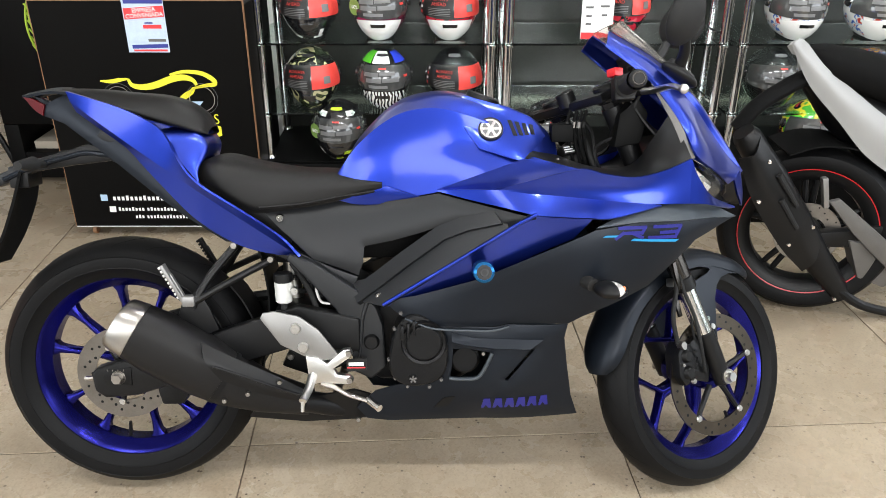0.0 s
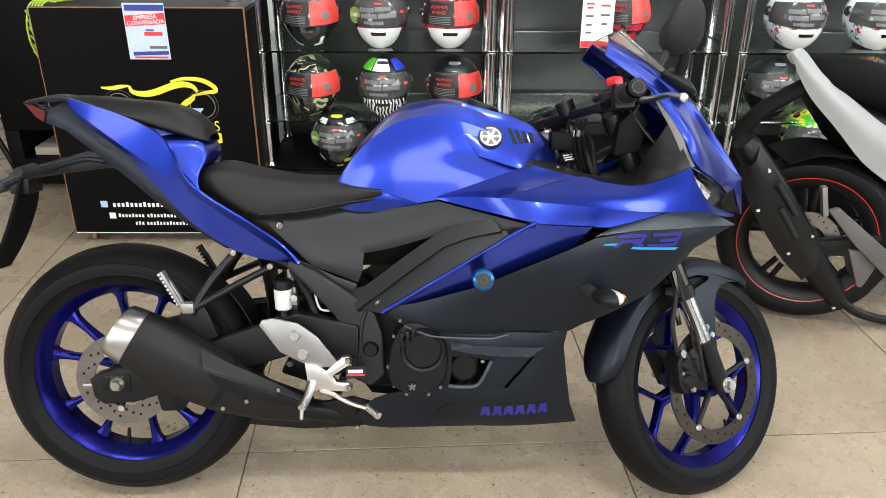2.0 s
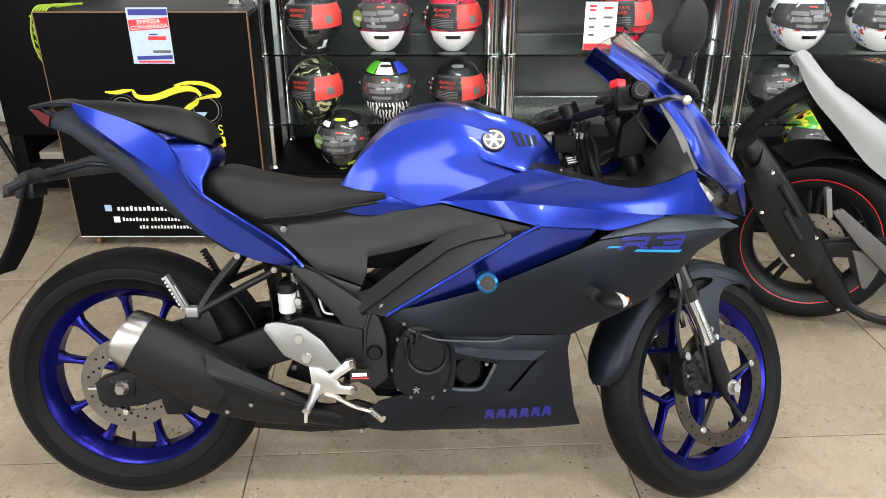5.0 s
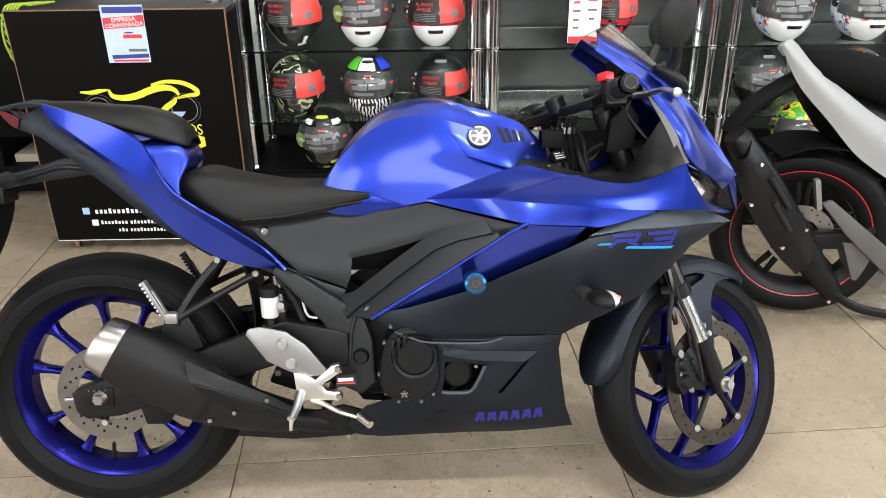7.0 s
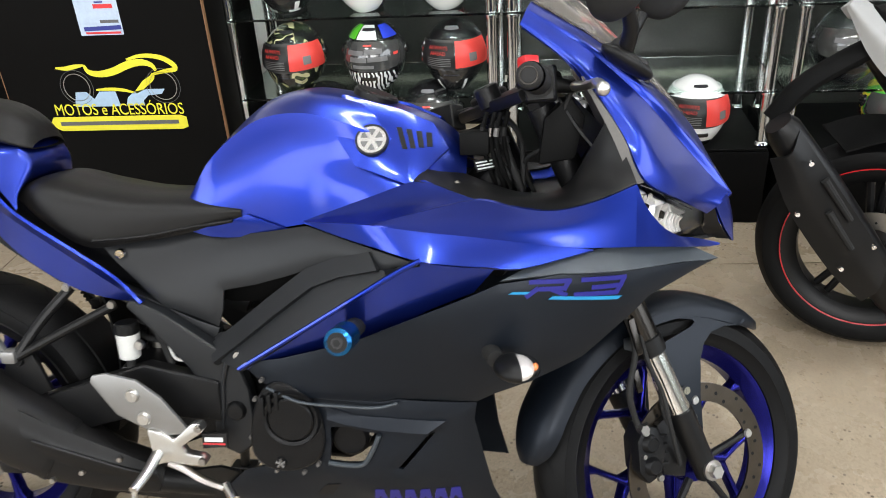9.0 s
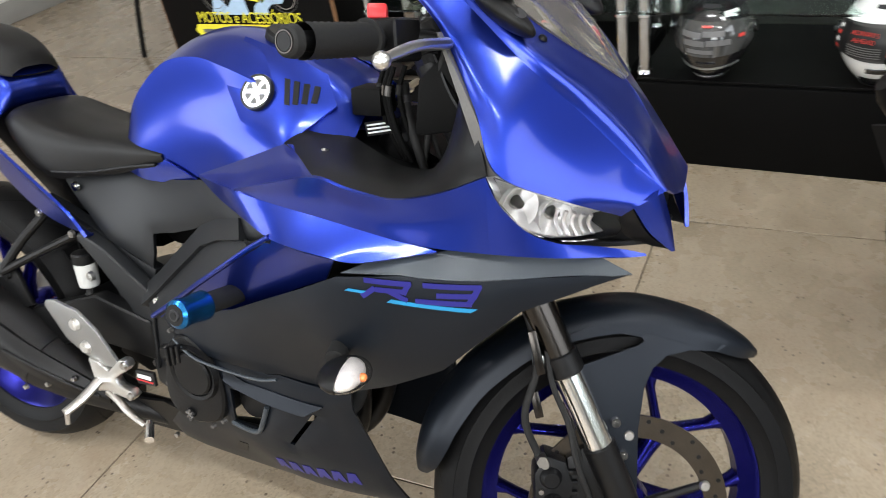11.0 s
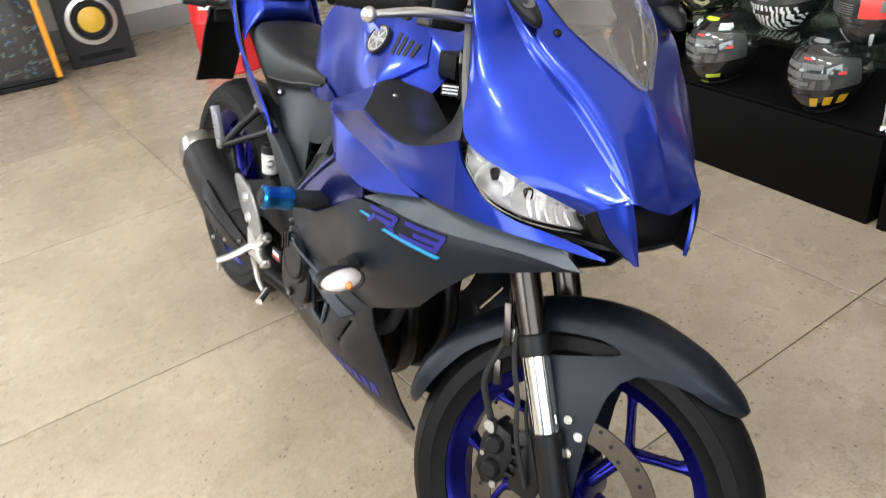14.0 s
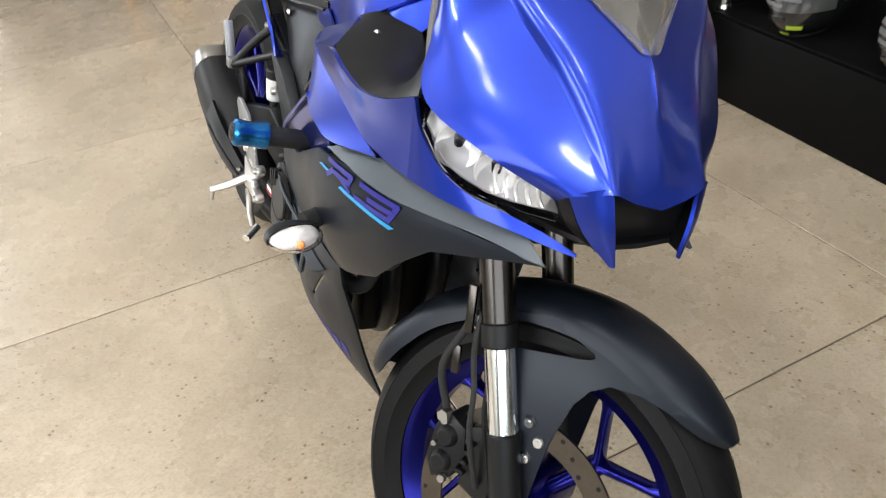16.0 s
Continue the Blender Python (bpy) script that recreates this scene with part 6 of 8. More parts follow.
part("reservoir_cap", rod((0.385, -0.105, 0.523), (0.385, -0.105, 0.545), 0.022, n=20, r=0.003), M_black, bat)
bolt(bat, (0.412, -0.115, 0.505), 0.010, 0.008, M_alu)
part("reservoir_hose", tube([(0.385, -0.105, 0.475), (0.390, -0.11, 0.455), (0.425, -0.115, 0.45), (0.430, -0.12, 0.42), (0.41, -0.12, 0.38)], 0.008, 10), M_soft, bike, "black rubber hose")

link = part("shock_linkage", bevel(slab([(0.36, 0.30), (0.44, 0.27), (0.52, 0.30), (0.50, 0.36), (0.40, 0.37)], -0.055, 0.055), 0.01), M_black, bike, "black rear shock linkage")
for p in ((0.385, -0.056, 0.325), (0.47, -0.056, 0.300)):
    bolt(link, p, 0.009, 0.006, M_steel)
part("inner_mudguard", patch([[(0.318, y, 0.62), (0.335, y, 0.54), (0.342, y, 0.46), (0.335, y, 0.38), (0.318, y, 0.31)] for y in (-0.075, -0.03, 0.03, 0.075)], 20, 9, 0.004, (-1, 0, 0)), M_plinth, bike, "black inner rear mudguard")
part("battery_tray", box(0.36, 0.54, -0.055, 0.055, 0.555, 0.66, 0.01), M_plinth, bike, "black battery tray under the seat")
part("regulator", box(0.44, 0.50, -0.075, -0.045, 0.475, 0.545, 0.005), M_engine, bike, "finned black voltage regulator")
for k in range(5):
    part("cooling_fin", box(0.443 + 0.012 * k, 0.447 + 0.012 * k, -0.082, -0.073, 0.480, 0.540), M_engine, bike)
part("wiring_loom", tube([(0.40, -0.07, 0.56), (0.44, -0.085, 0.50), (0.47, -0.09, 0.43), (0.52, -0.09, 0.40)], 0.007, 10, 24), M_soft, bike, "black taped wiring loom")
part("breather_hose", tube([(0.455, -0.095, 0.555), (0.458, -0.10, 0.51), (0.468, -0.10, 0.475), (0.490, -0.10, 0.468)], 0.003, 8, 24), M_reservoir, bike, "thin clear breather hose")

# muffler


def muffler_rings():
    """Rings of the muffler's body, from its rear end to its front."""
    out = []
    for c, ry, rz in (((0.056, -0.187, 0.438), 0.055, 0.064), ((0.10, -0.182, 0.410), 0.059, 0.070), ((0.19, -0.172, 0.352), 0.060, 0.070), ((0.255, -0.160, 0.308), 0.055, 0.060), ((0.33, -0.145, 0.270), 0.042, 0.046), ((0.43, -0.120, 0.235), 0.030, 0.032)):
        out.append((Vector(c), ry, rz))
    return out


def ringed(rings, n=28, power=0.75):
    bm = bmesh.new()
    vs = []
    for i, (c, ry, rz) in enumerate(rings):
        a, b = rings[max(i - 1, 0)][0], rings[min(i + 1, len(rings) - 1)][0]
        d = (b - a).normalized()
        side = Vector((0, 1, 0))
        side = (side - d * side.dot(d)).normalized()
        up = side.cross(d)
        ring = []
        for k in range(n):
            t = 2 * math.pi * k / n
            cs, sn = math.cos(t), math.sin(t)
            ring.append(bm.verts.new(c + side * ry * math.copysign(abs(cs) ** power, cs) + up * rz * math.copysign(abs(sn) ** power, sn)))
        vs.append(ring)
    for u, v in zip(vs, vs[1:]):
        for k in range(n):
            bm.faces.new((u[k], u[(k + 1) % n], v[(k + 1) % n], v[k]))
    bm.faces.new(vs[0])
    bm.faces.new(vs[-1][::-1])
    bmesh.ops.recalc_face_normals(bm, faces=bm.faces)
    return bm


mu = part("muffler", ringed(muffler_rings()), M_muffler, bike, "stubby black muffler with a steel end cap", Matrix.Translation((0.004, 0.028, -0.010)), sharp=50)
part("end_cap", ringed([(Vector((0.018, -0.190, 0.462)), 0.046, 0.052), (Vector((0.024, -0.190, 0.458)), 0.052, 0.059), (Vector((0.056, -0.187, 0.438)), 0.056, 0.065)]), M_steel, mu, "brushed steel end cap", sharp=50)
part("outlet", ringed([(Vector((0.0165, -0.190, 0.463)), 0.022, 0.024), (Vector((0.03, -0.189, 0.455)), 0.022, 0.024)]), M_black, mu)
shield = part("heat_shield", patch([[(0.213, -0.233, 0.424), (0.28, -0.223, 0.384), (0.36, -0.203, 0.336), (0.425, -0.178, 0.288)], [(0.223, -0.247, 0.383), (0.29, -0.237, 0.350), (0.36, -0.214, 0.309), (0.430, -0.182, 0.272)], [(0.252, -0.240, 0.338), (0.30, -0.229, 0.313), (0.36, -0.208, 0.284), (0.425, -0.178, 0.256)]], 20, 12, 0.010, (0, -1, 0.2)), M_black, mu, "black plastic heat shield", sharp=40)
part("shield_groove", tube([(0.240, -0.2465, 0.372), (0.30, -0.2345, 0.345), (0.37, -0.211, 0.306), (0.415, -0.192, 0.281)], 0.0035, 8, 24), M_black, shield)
part("body_band", ringed([(Vector((0.236, -0.163, 0.321)), 0.0585, 0.0655), (Vector((0.246, -0.1615, 0.314)), 0.0580, 0.0640)]), M_engine, mu, sharp=40)
for p in ((0.375, -0.205, 0.318), (0.255, -0.228, 0.285), (0.305, -0.215, 0.295)):
    bolt(mu, p, 0.006, 0.006, M_steel)
bracket = part("muffler_bracket", bevel(slab([(0.150, 0.455), (0.165, 0.500), (0.205, 0.505), (0.222, 0.470), (0.240, 0.420), (0.200, 0.405), (0.165, 0.425)], -0.136, -0.126), 0.003), M_black, bike, "black muffler hanger")
bolt(bracket, (0.185, -0.136, 0.478), 0.010, 0.006, M_black)
part("collector", tube([(0.42, -0.115, 0.235), (0.52, -0.07, 0.20), (0.62, -0.04, 0.185)], 0.026, 16), M_engine, bike, "dark exhaust collector")
part("belly_tail", drape([(0.285, 0.185), (0.30, 0.205), (0.40, 0.235), (0.54, 0.262), (0.60, 0.240), (0.62, 0.205), (0.55, 0.178), (0.42, 0.172)], plate_spline([(0.28, 0.19, 0.09), (0.45, 0.22, 0.105), (0.6, 0.24, 0.11), (0.6, 0.19, 0.095)]), 0.006, 0.02), M_black, bike, "black rear belly panel")
bolt(bike, (0.548, -0.105, 0.182), 0.006, 0.006, M_steel)

# rearset: heel guard, bracket, pegs, pedals
both("heel_guard", lambda: slab([(0.342, 0.458), (0.348, 0.470), (0.372, 0.474), (0.428, 0.462), (0.470, 0.430), (0.516, 0.368), (0.500, 0.360), (0.463, 0.357), (0.430, 0.372), (0.385, 0.396)], -0.178, -0.170, 0.003, 2), M_satin, bike, "silver aluminium heel guard")
for x, z in ((0.420, 0.434), (0.436, 0.390)):
    bolt(bike, (x, -0.178, z), 0.013, 0.006, M_alu)
both("footrest_bracket", lambda: slab([(0.440, 0.372), (0.468, 0.366), (0.488, 0.352), (0.524, 0.384), (0.540, 0.386), (0.547, 0.374), (0.538, 0.364), (0.503, 0.340), (0.510, 0.326), (0.538, 0.322), (0.548, 0.312), (0.538, 0.301), (0.500, 0.304), (0.470, 0.306), (0.448, 0.300)], -0.184, -0.164, 0.005, 2), M_alu, bike, "cast aluminium footrest bracket")
for x, z in ((0.537, 0.376), (0.538, 0.312)):
    bolt(bike, (x, -0.184, z), 0.008, 0.005, M_steel)
for s in (-1, 1):
    part("footrest", tube([(0.455, s * 0.180, 0.325), (0.450, s * 0.22, 0.306), (0.442, s * 0.255, 0.294)], 0.011, 12, 12, 0.009, 0.8), M_alu, bike, "knurled aluminium footrest")
    part("peg_feeler", rod((0.442, s * 0.250, 0.292), (0.440, s * 0.252, 0.268), 0.005, 0.004, 8), M_alu, bike)
    fold = Matrix.Translation((0.147, s * 0.150, 0.535)) @ Matrix.Rotation(radians(63), 4, "Y")
    peg = part("pillion_peg", bevel(moved(box(-0.046, 0.048, -0.011, 0.011, -0.002, 0.006), fold), 0.002), M_satin if s < 0 else M_engine, bike, "folded-up aluminium pillion peg")
    teeth = bmesh.new()
    for k in range(9):
        add(teeth, box(-0.045 + 0.0095 * k, -0.039 + 0.0095 * k, -0.010, 0.010, -0.0075 + 0.0002 * k, -0.001, 0.001))
    tagged(part("peg_teeth", moved(teeth, fold), M_alu if s < 0 else M_engine, peg, "serrated grip edge"), kind="stuff")
    part("peg_back", moved(box(-0.020, 0.044, -0.006, 0.006, 0.006, 0.010, 0.002), fold), M_satin if s < 0 else M_black, peg)
    part("peg_knuckle", box(0.168, 0.196, -0.163 if s < 0 else 0.137, -0.137 if s < 0 else 0.163, 0.482, 0.506, 0.005), M_satin if s < 0 else M_engine, bike)
    part("peg_stay", tube([(0.190, s * 0.150, 0.490), (0.229, s * 0.118, 0.550), (0.275, s * 0.085, 0.604)], 0.0095, 10), M_black, bike, "black pillion peg stay")
    part("peg_stay", tube([(0.190, s * 0.150, 0.490), (0.274, s * 0.115, 0.532), (0.357, s * 0.085, 0.571)], 0.0085, 10), M_black, bike, "black pillion peg stay")
for p in ((0.275, -0.096, 0.608), (0.357, -0.096, 0.575)):
    bolt(bike, p, 0.0085, 0.006, M_steel)
part("brake_pedal", tube([(0.475, -0.180, 0.305), (0.505, -0.186, 0.296), (0.536, -0.192, 0.281), (0.577, -0.196, 0.268)], 0.0085, 12, 24, 0.0065, 0.7), M_steel, bike, "chromed brake pedal")
part("pedal_tip", tube([(0.578, -0.188, 0.268), (0.594, -0.205, 0.262), (0.606, -0.218, 0.258)], 0.0085, 12, 10), M_chrome, bike)
lab = part("oil_label", drape([(0.529, 0.351), (0.575, 0.353), (0.575, 0.326), (0.529, 0.322)], lambda x, z: 0.1565, 0.006, 0.05), M_sticker, bike, "small black oil label")
part("label_print", box(0.534, 0.568, -0.1585, -0.1576, 0.337, 0.345), M_paperwhite, lab)
part("label_line", box(0.531, 0.572, -0.1585, -0.1576, 0.331, 0.334), M_paperred, lab)
part("side_stand", rod((0.50, 0.10, 0.24), (0.44, 0.235, 0.062), 0.011, n=12), M_black, bike, "black side stand")
part("stand_foot", box(0.41, 0.47, 0.215, 0.255, 0.053, 0.063, 0.003), M_black, bike)

# ---------------------------------------------------------------- black counter on castors with its printed front
counter = thing("counter", "black laminate counter on castors with a printed front", "counter", Matrix.Translation((-0.380, 1.405, FZ)))
CW, C0, C1 = 0.395, 0.050, 0.958
part("front_panel", box(-CW, CW, 0, 0.018, C0, C1, 0.001, 1), M_board, counter, "black laminate front board")
part("side_panel", box(-CW, -CW + 0.018, 0.019, 0.44, C0, C1 - 0.02), M_board, counter)
part("side_panel", box(CW - 0.018, CW, 0.019, 0.44, C0, C1 - 0.02), M_board, counter)
part("top_board", box(-CW + 0.001, CW - 0.001, 0.019, 0.45, C1 - 0.019, C1 - 0.001, 0.002), M_darkgrey, counter, "grey counter top")
part("back_panel", box(-CW + 0.02, CW - 0.02, 0.425, 0.44, C0, C1 - 0.02), M_board, counter)
part("bottom_board", box(-CW + 0.02, CW - 0.02, 0.02, 0.42, C0, C0 + 0.018), M_board, counter)
for x in (-CW - 0.0015, CW + 0.0005):
    part("edge_band", box(x, x + 0.003, -0.001, 0.017, C0, C1), M_edge, counter, "brown edge band")
part("edge_band", box(-CW, CW, -0.001, 0.017, C1, C1 + 0.0025), M_edge, counter, "brown edge band")
part("edge_band", box(-CW, CW, -0.001, 0.017, C0 - 0.0025, C0), M_paperwhite, counter)
for x in (-0.335, 0.335):
    for y in (0.04, 0.38):
        cas = part("castor", box(x - 0.018, x + 0.018, y - 0.02, y + 0.02, C0 - 0.010, C0 - 0.003, 0.002), M_edge, counter, "small brass castor")
        part("castor_wheel", rod((x - 0.009, y, 0.0185), (x + 0.009, y, 0.0185), 0.0182, n=20, r=0.002), M_edge, cas)


def flat(name, x0, x1, z0, z1, mat, lift, parent=counter, tilt=0.0):
    """A printed bar on the counter's front, in the counter's own metres."""
    bm = slab([(x0, z0 - tilt), (x1, z0 + tilt), (x1, z1 + tilt), (x0, z1 - tilt)], -lift - 0.0006, -lift)
    return part(name, bm, mat, parent)


def local(x, z):
    return x + 0.380, z - FZ


FRONT = Matrix.Rotation(radians(90), 4, "X")
# poster
poster = tagged(part("poster", box(0, 0.154, -0.0010, 0, 0, 0.206), M_posterpale), "small printed poster taped to the counter front", "poster")
poster.matrix_world = Matrix.Translation((-0.428, 1.4035, 0.757))
flat("top_band", 0.008, 0.152, 0.178, 0.200, M_paperblue, 0.0012, poster)
flat("red_band", 0.004, 0.152, 0.126, 0.166, M_paperred, 0.0018, poster, 0.005)
lettering("heading", "EMPRESA", 0.022, M_paperwhite, poster, Matrix.Translation((0.079, -0.0028, 0.155)) @ FRONT @ Matrix.Rotation(radians(4), 4, "Z"))
lettering("heading", "CONVENIADA", 0.0215, M_paperwhite, poster, Matrix.Translation((0.079, -0.0028, 0.136)) @ FRONT @ Matrix.Rotation(radians(4), 4, "Z"))
flat("name_bar", 0.068, 0.136, 0.088, 0.102, M_paperred, 0.0012, poster)
flat("name_bar", 0.075, 0.105, 0.106, 0.111, M_paperblue, 0.0012, poster)
flat("number_bar", 0.080, 0.146, 0.040, 0.050, M_print, 0.0012, poster)
flat("foot_band", 0.016, 0.150, 0.016, 0.030, M_paperblue, 0.0012, poster, 0.002)
flat("foot_line", 0.020, 0.146, 0.004, 0.011, M_paperred, 0.0012, poster)

# motorcycle sign: yellow line drawing, two rings, lettering
sign = part("sign_drawing", bmesh.new(), M_yellow, counter, "yellow line drawing of a motorcycle")


def stroke(pts, w0, w1, mat=M_yellow, n=24):
    line = smooth_line([(x, z, 0) for x, z in (local(*p) for p in pts)], n)
    bm = bmesh.new()
    L_, R_ = [], []
    for i, c in enumerate(line):
        d = (line[min(i + 1, n - 1)] - line[max(i - 1, 0)]).normalized()
        w = w0 + (w1 - w0) * math.sin(math.pi * i / (n - 1))
        L_.append(Vector((c.x - d.y * w, -0.0022, c.y + d.x * w)))
        R_.append(Vector((c.x + d.y * w, -0.0022, c.y - d.x * w)))
    bm = sheet([L_, R_], 0.0008, (0, -1, 0))
    return part("stroke", bm, mat, sign)


stroke([(-0.560, 0.648), (-0.520, 0.646), (-0.485, 0.652), (-0.452, 0.656)], 0.003, 0.008)
stroke([(-0.452, 0.656), (-0.440, 0.632), (-0.400, 0.624), (-0.350, 0.632), (-0.290, 0.654), (-0.240, 0.662), (-0.205, 0.652), (-0.192, 0.632)], 0.005, 0.013)
stroke([(-0.290, 0.672), (-0.235, 0.684), (-0.170, 0.678), (-0.128, 0.655), (-0.122, 0.636), (-0.160, 0.630), (-0.205, 0.620)], 0.004, 0.009)
stroke([(-0.205, 0.622), (-0.215, 0.606), (-0.240, 0.590), (-0.262, 0.572), (-0.285, 0.556)], 0.005, 0.011)
stroke([(-0.430, 0.568), (-0.380, 0.570), (-0.330, 0.566), (-0.290, 0.556)], 0.003, 0.006)
for x, z in ((-0.500, 0.578), (-0.178, 0.578)):
    lx, lz = local(x, z)
    part("wheel_ring", lathe([(0.047, -0.0022), (0.0495, -0.0022), (0.0495, -0.0012), (0.047, -0.0012)], 40), M_steel, sign, "", Matrix.Translation((lx, 0, lz)))
    part("wheel_ring", lathe([(0.060, -0.0022), (0.0615, -0.0022), (0.0615, -0.0012), (0.060, -0.0012)], 40), M_print, sign, "", Matrix.Translation((lx, 0, lz)))


def shape(name, pts, mat, lift=0.0014):
    return part(name, slab([local(*p) for p in pts], -lift - 0.0008, -lift), mat, counter)


shape("blue_shape", [(-0.525, 0.508), (-0.510, 0.560), (-0.470, 0.562), (-0.445, 0.535), (-0.420, 0.562), (-0.385, 0.562), (-0.360, 0.562), (-0.352, 0.508)], M_pale)
shape("blue_shape", [(-0.330, 0.510), (-0.318, 0.540), (-0.290, 0.560), (-0.240, 0.568), (-0.175, 0.568), (-0.190, 0.550), (-0.240, 0.546), (-0.262, 0.528), (-0.262, 0.510)], M_pale)
lx, lz = local(-0.365, 0.495)
lettering("lettering", "MOTOS e ACESSÓRIOS", 0.058, M_yellow, counter, Matrix.Translation((lx, -0.0026, lz)) @ FRONT @ Matrix.Diagonal((0.82, 1, 1, 1)))
shape("yellow_bar", [(-0.640, 0.446), (-0.622, 0.470), (-0.140, 0.474), (-0.118, 0.466), (-0.118, 0.430), (-0.140, 0.422), (-0.600, 0.418), (-0.618, 0.426)], M_yellow)
shape("web_bar", [(-0.600, 0.438), (-0.600, 0.452), (-0.150, 0.456), (-0.150, 0.442)], M_print, 0.0026)
shape("icon", [(-0.650, 0.150), (-0.650, 0.178), (-0.622, 0.178), (-0.622, 0.150)], M_pale)
for words, x0, pitch, z, high in (((13,), -0.600, 0.0178, 0.163, 0.021), ((8, 12), -0.585, 0.0138, 0.114, 0.016), ((3, 14, 3), -0.520, 0.0134, 0.080, 0.016)):
    a = x0
    for w, n in enumerate(words):
        for k in range(n):
            tall = 0.5 if (k * 7 + n * 3 + w) % 4 else 0.72
            shape("web_bar", [(a, z - high * 0.5), (a, z + high * (tall - 0.22)), (a + pitch * 0.62, z + high * (tall - 0.22)), (a + pitch * 0.62, z - high * 0.5)], M_paperwhite)
            a += pitch
        a += pitch * 0.55
shape("icon", [(-0.622, 0.100), (-0.622, 0.126), (-0.596, 0.126), (-0.596, 0.100)], M_paperwhite)
single("bottle_stand", lathe([(0.0, 0.0), (0.03, 0.0), (0.032, 0.01), (0.012, 0.03), (0.010, 0.10), (0.03, 0.13), (0.0, 0.14)], 24, "z"), M_chrome, "small chrome stand on the counter top", "stand", Matrix.Translation((-0.06, 1.58, FZ + C1)))

# yellow cargo net over the counter's corner
net = bmesh.new()
for k in range(5):
    x = -0.80 + 0.012 * k
    add(net, tube([(x + 0.10, 1.48 + 0.02 * k, 0.955), (x + 0.02, 1.46, 0.958), (x, 1.43, 0.90), (x + 0.006 * k, 1.42, 0.82 + 0.02 * k), (x + 0.02, 1.43, 0.74 + 0.03 * k)], 0.004, 8, 24))
for k in range(6):
    z = 0.93 - 0.03 * k
    add(net, tube([(-0.80, 1.43, z), (-0.775, 1.425, z - 0.025), (-0.745, 1.43, z - 0.005)], 0.0035, 8, 10))
M_neon = material("neon yellow cord", (0.26, 0.38, 0.02), 0.6, vary=0.1, scale=40)
single("cargo_net", net, M_neon, "neon yellow cargo net hung over the counter corner", "net")

# ---------------------------------------------------------------- glass display shelves
SHELF_Z = (0.466, 0.752, 1.060)


def display_shelf(x0, x1):
    ob = thing("display_shelf", "glass display shelf on chrome posts over a black plinth", "shelf", Matrix.Translation((x0, 1.55, FZ)), "display shelves")
    w = x1 - x0
    part("plinth", box(-0.02, w + 0.02, 0.0, 0.52, 0.0, 0.272, 0.003), M_plinth, ob, "black board plinth")
    part("base_glass", box(-0.015, w + 0.015, 0.01, 0.50, 0.274, 0.282, 0.001, 1), M_plinth, ob, "black glass base")
    for x in (0.0, w):
        for y in (0.05, 0.46):
            po = part("post", rod((x, y, 0.283), (x, y, 1.9), 0.0195, n=24), M_post, ob, "chrome tube post")
            part("foot", rod((x, y, 0.283), (x, y, 0.300), 0.025, 0.022, 24, 0.003), M_chrome, po)
            for z in SHELF_Z:
                part("clip", rod((x, y, z - FZ - 0.016), (x, y, z - FZ - 0.004), 0.024, n=20, r=0.002), M_chrome, po)
    for z in SHELF_Z:
        part("glass_shelf", box(-0.03, w + 0.03, 0.025, 0.485, z - FZ - 0.004, z - FZ + 0.004, 0.0012, 1), M_shelfglass, ob, "green-edged glass shelf").visible_shadow = False
    return ob


display_shelf(0.020, 0.950)
display_shelf(1.020, 1.885)
display_shelf(1.965, 2.900)
single("back_panel", box(0.024, 3.4, 2.075, 2.097, FZ + 0.002, 2.4), M_wallblack, "black panel behind the display shelves", "panel", kind="structure")
single("rail", box(0.05, 3.2, 2.060, 2.074, 0.372, 0.398, 0.002), M_edge, "pale rail along the black back panel", "rail", kind="structure").data.materials[0] = material("pale rail paint", (0.42, 0.38, 0.32), 0.5, vary=0.08)


# ---------------------------------------------------------------- helmets
def patterned(name, stops, scale, kind, distort=2.0, rough=0.22):
    """Gloss paint in flat patches of colour."""
    m = material(name, (0.1, 0.1, 0.1), rough, coat=1.0)
    nt = m.node_tree
    b = nt.nodes["Principled BSDF"]
    co = nt.nodes.new("ShaderNodeTexCoord")
    if kind == "wave":
        tx = nt.nodes.new("ShaderNodeTexWave")
        tx.inputs["Scale"].default_value, tx.inputs["Distortion"].default_value, tx.inputs["Detail"].default_value = scale, distort, 1
        tx.inputs["Detail Scale"].default_value = 1.5
    else:
        tx = nt.nodes.new("ShaderNodeTexNoise")
        tx.inputs["Scale"].default_value, tx.inputs["Detail"].default_value, tx.inputs["Distortion"].default_value = scale, 1.0, distort
    nt.links.new(co.outputs["Object"], tx.inputs["Vector"])
    r = nt.nodes.new("ShaderNodeValToRGB")
    r.color_ramp.interpolation = "CONSTANT"
    els = r.color_ramp.elements
    while len(els) < len(stops):
        els.new(0.5)
    for e, (p, c) in zip(els, stops):
        e.position, e.color = p, (*c, 1)
    nt.links.new(tx.outputs["Fac"], r.inputs["Fac"])
    nt.links.new(r.outputs["Color"], b.inputs["Base Color"])
    return m


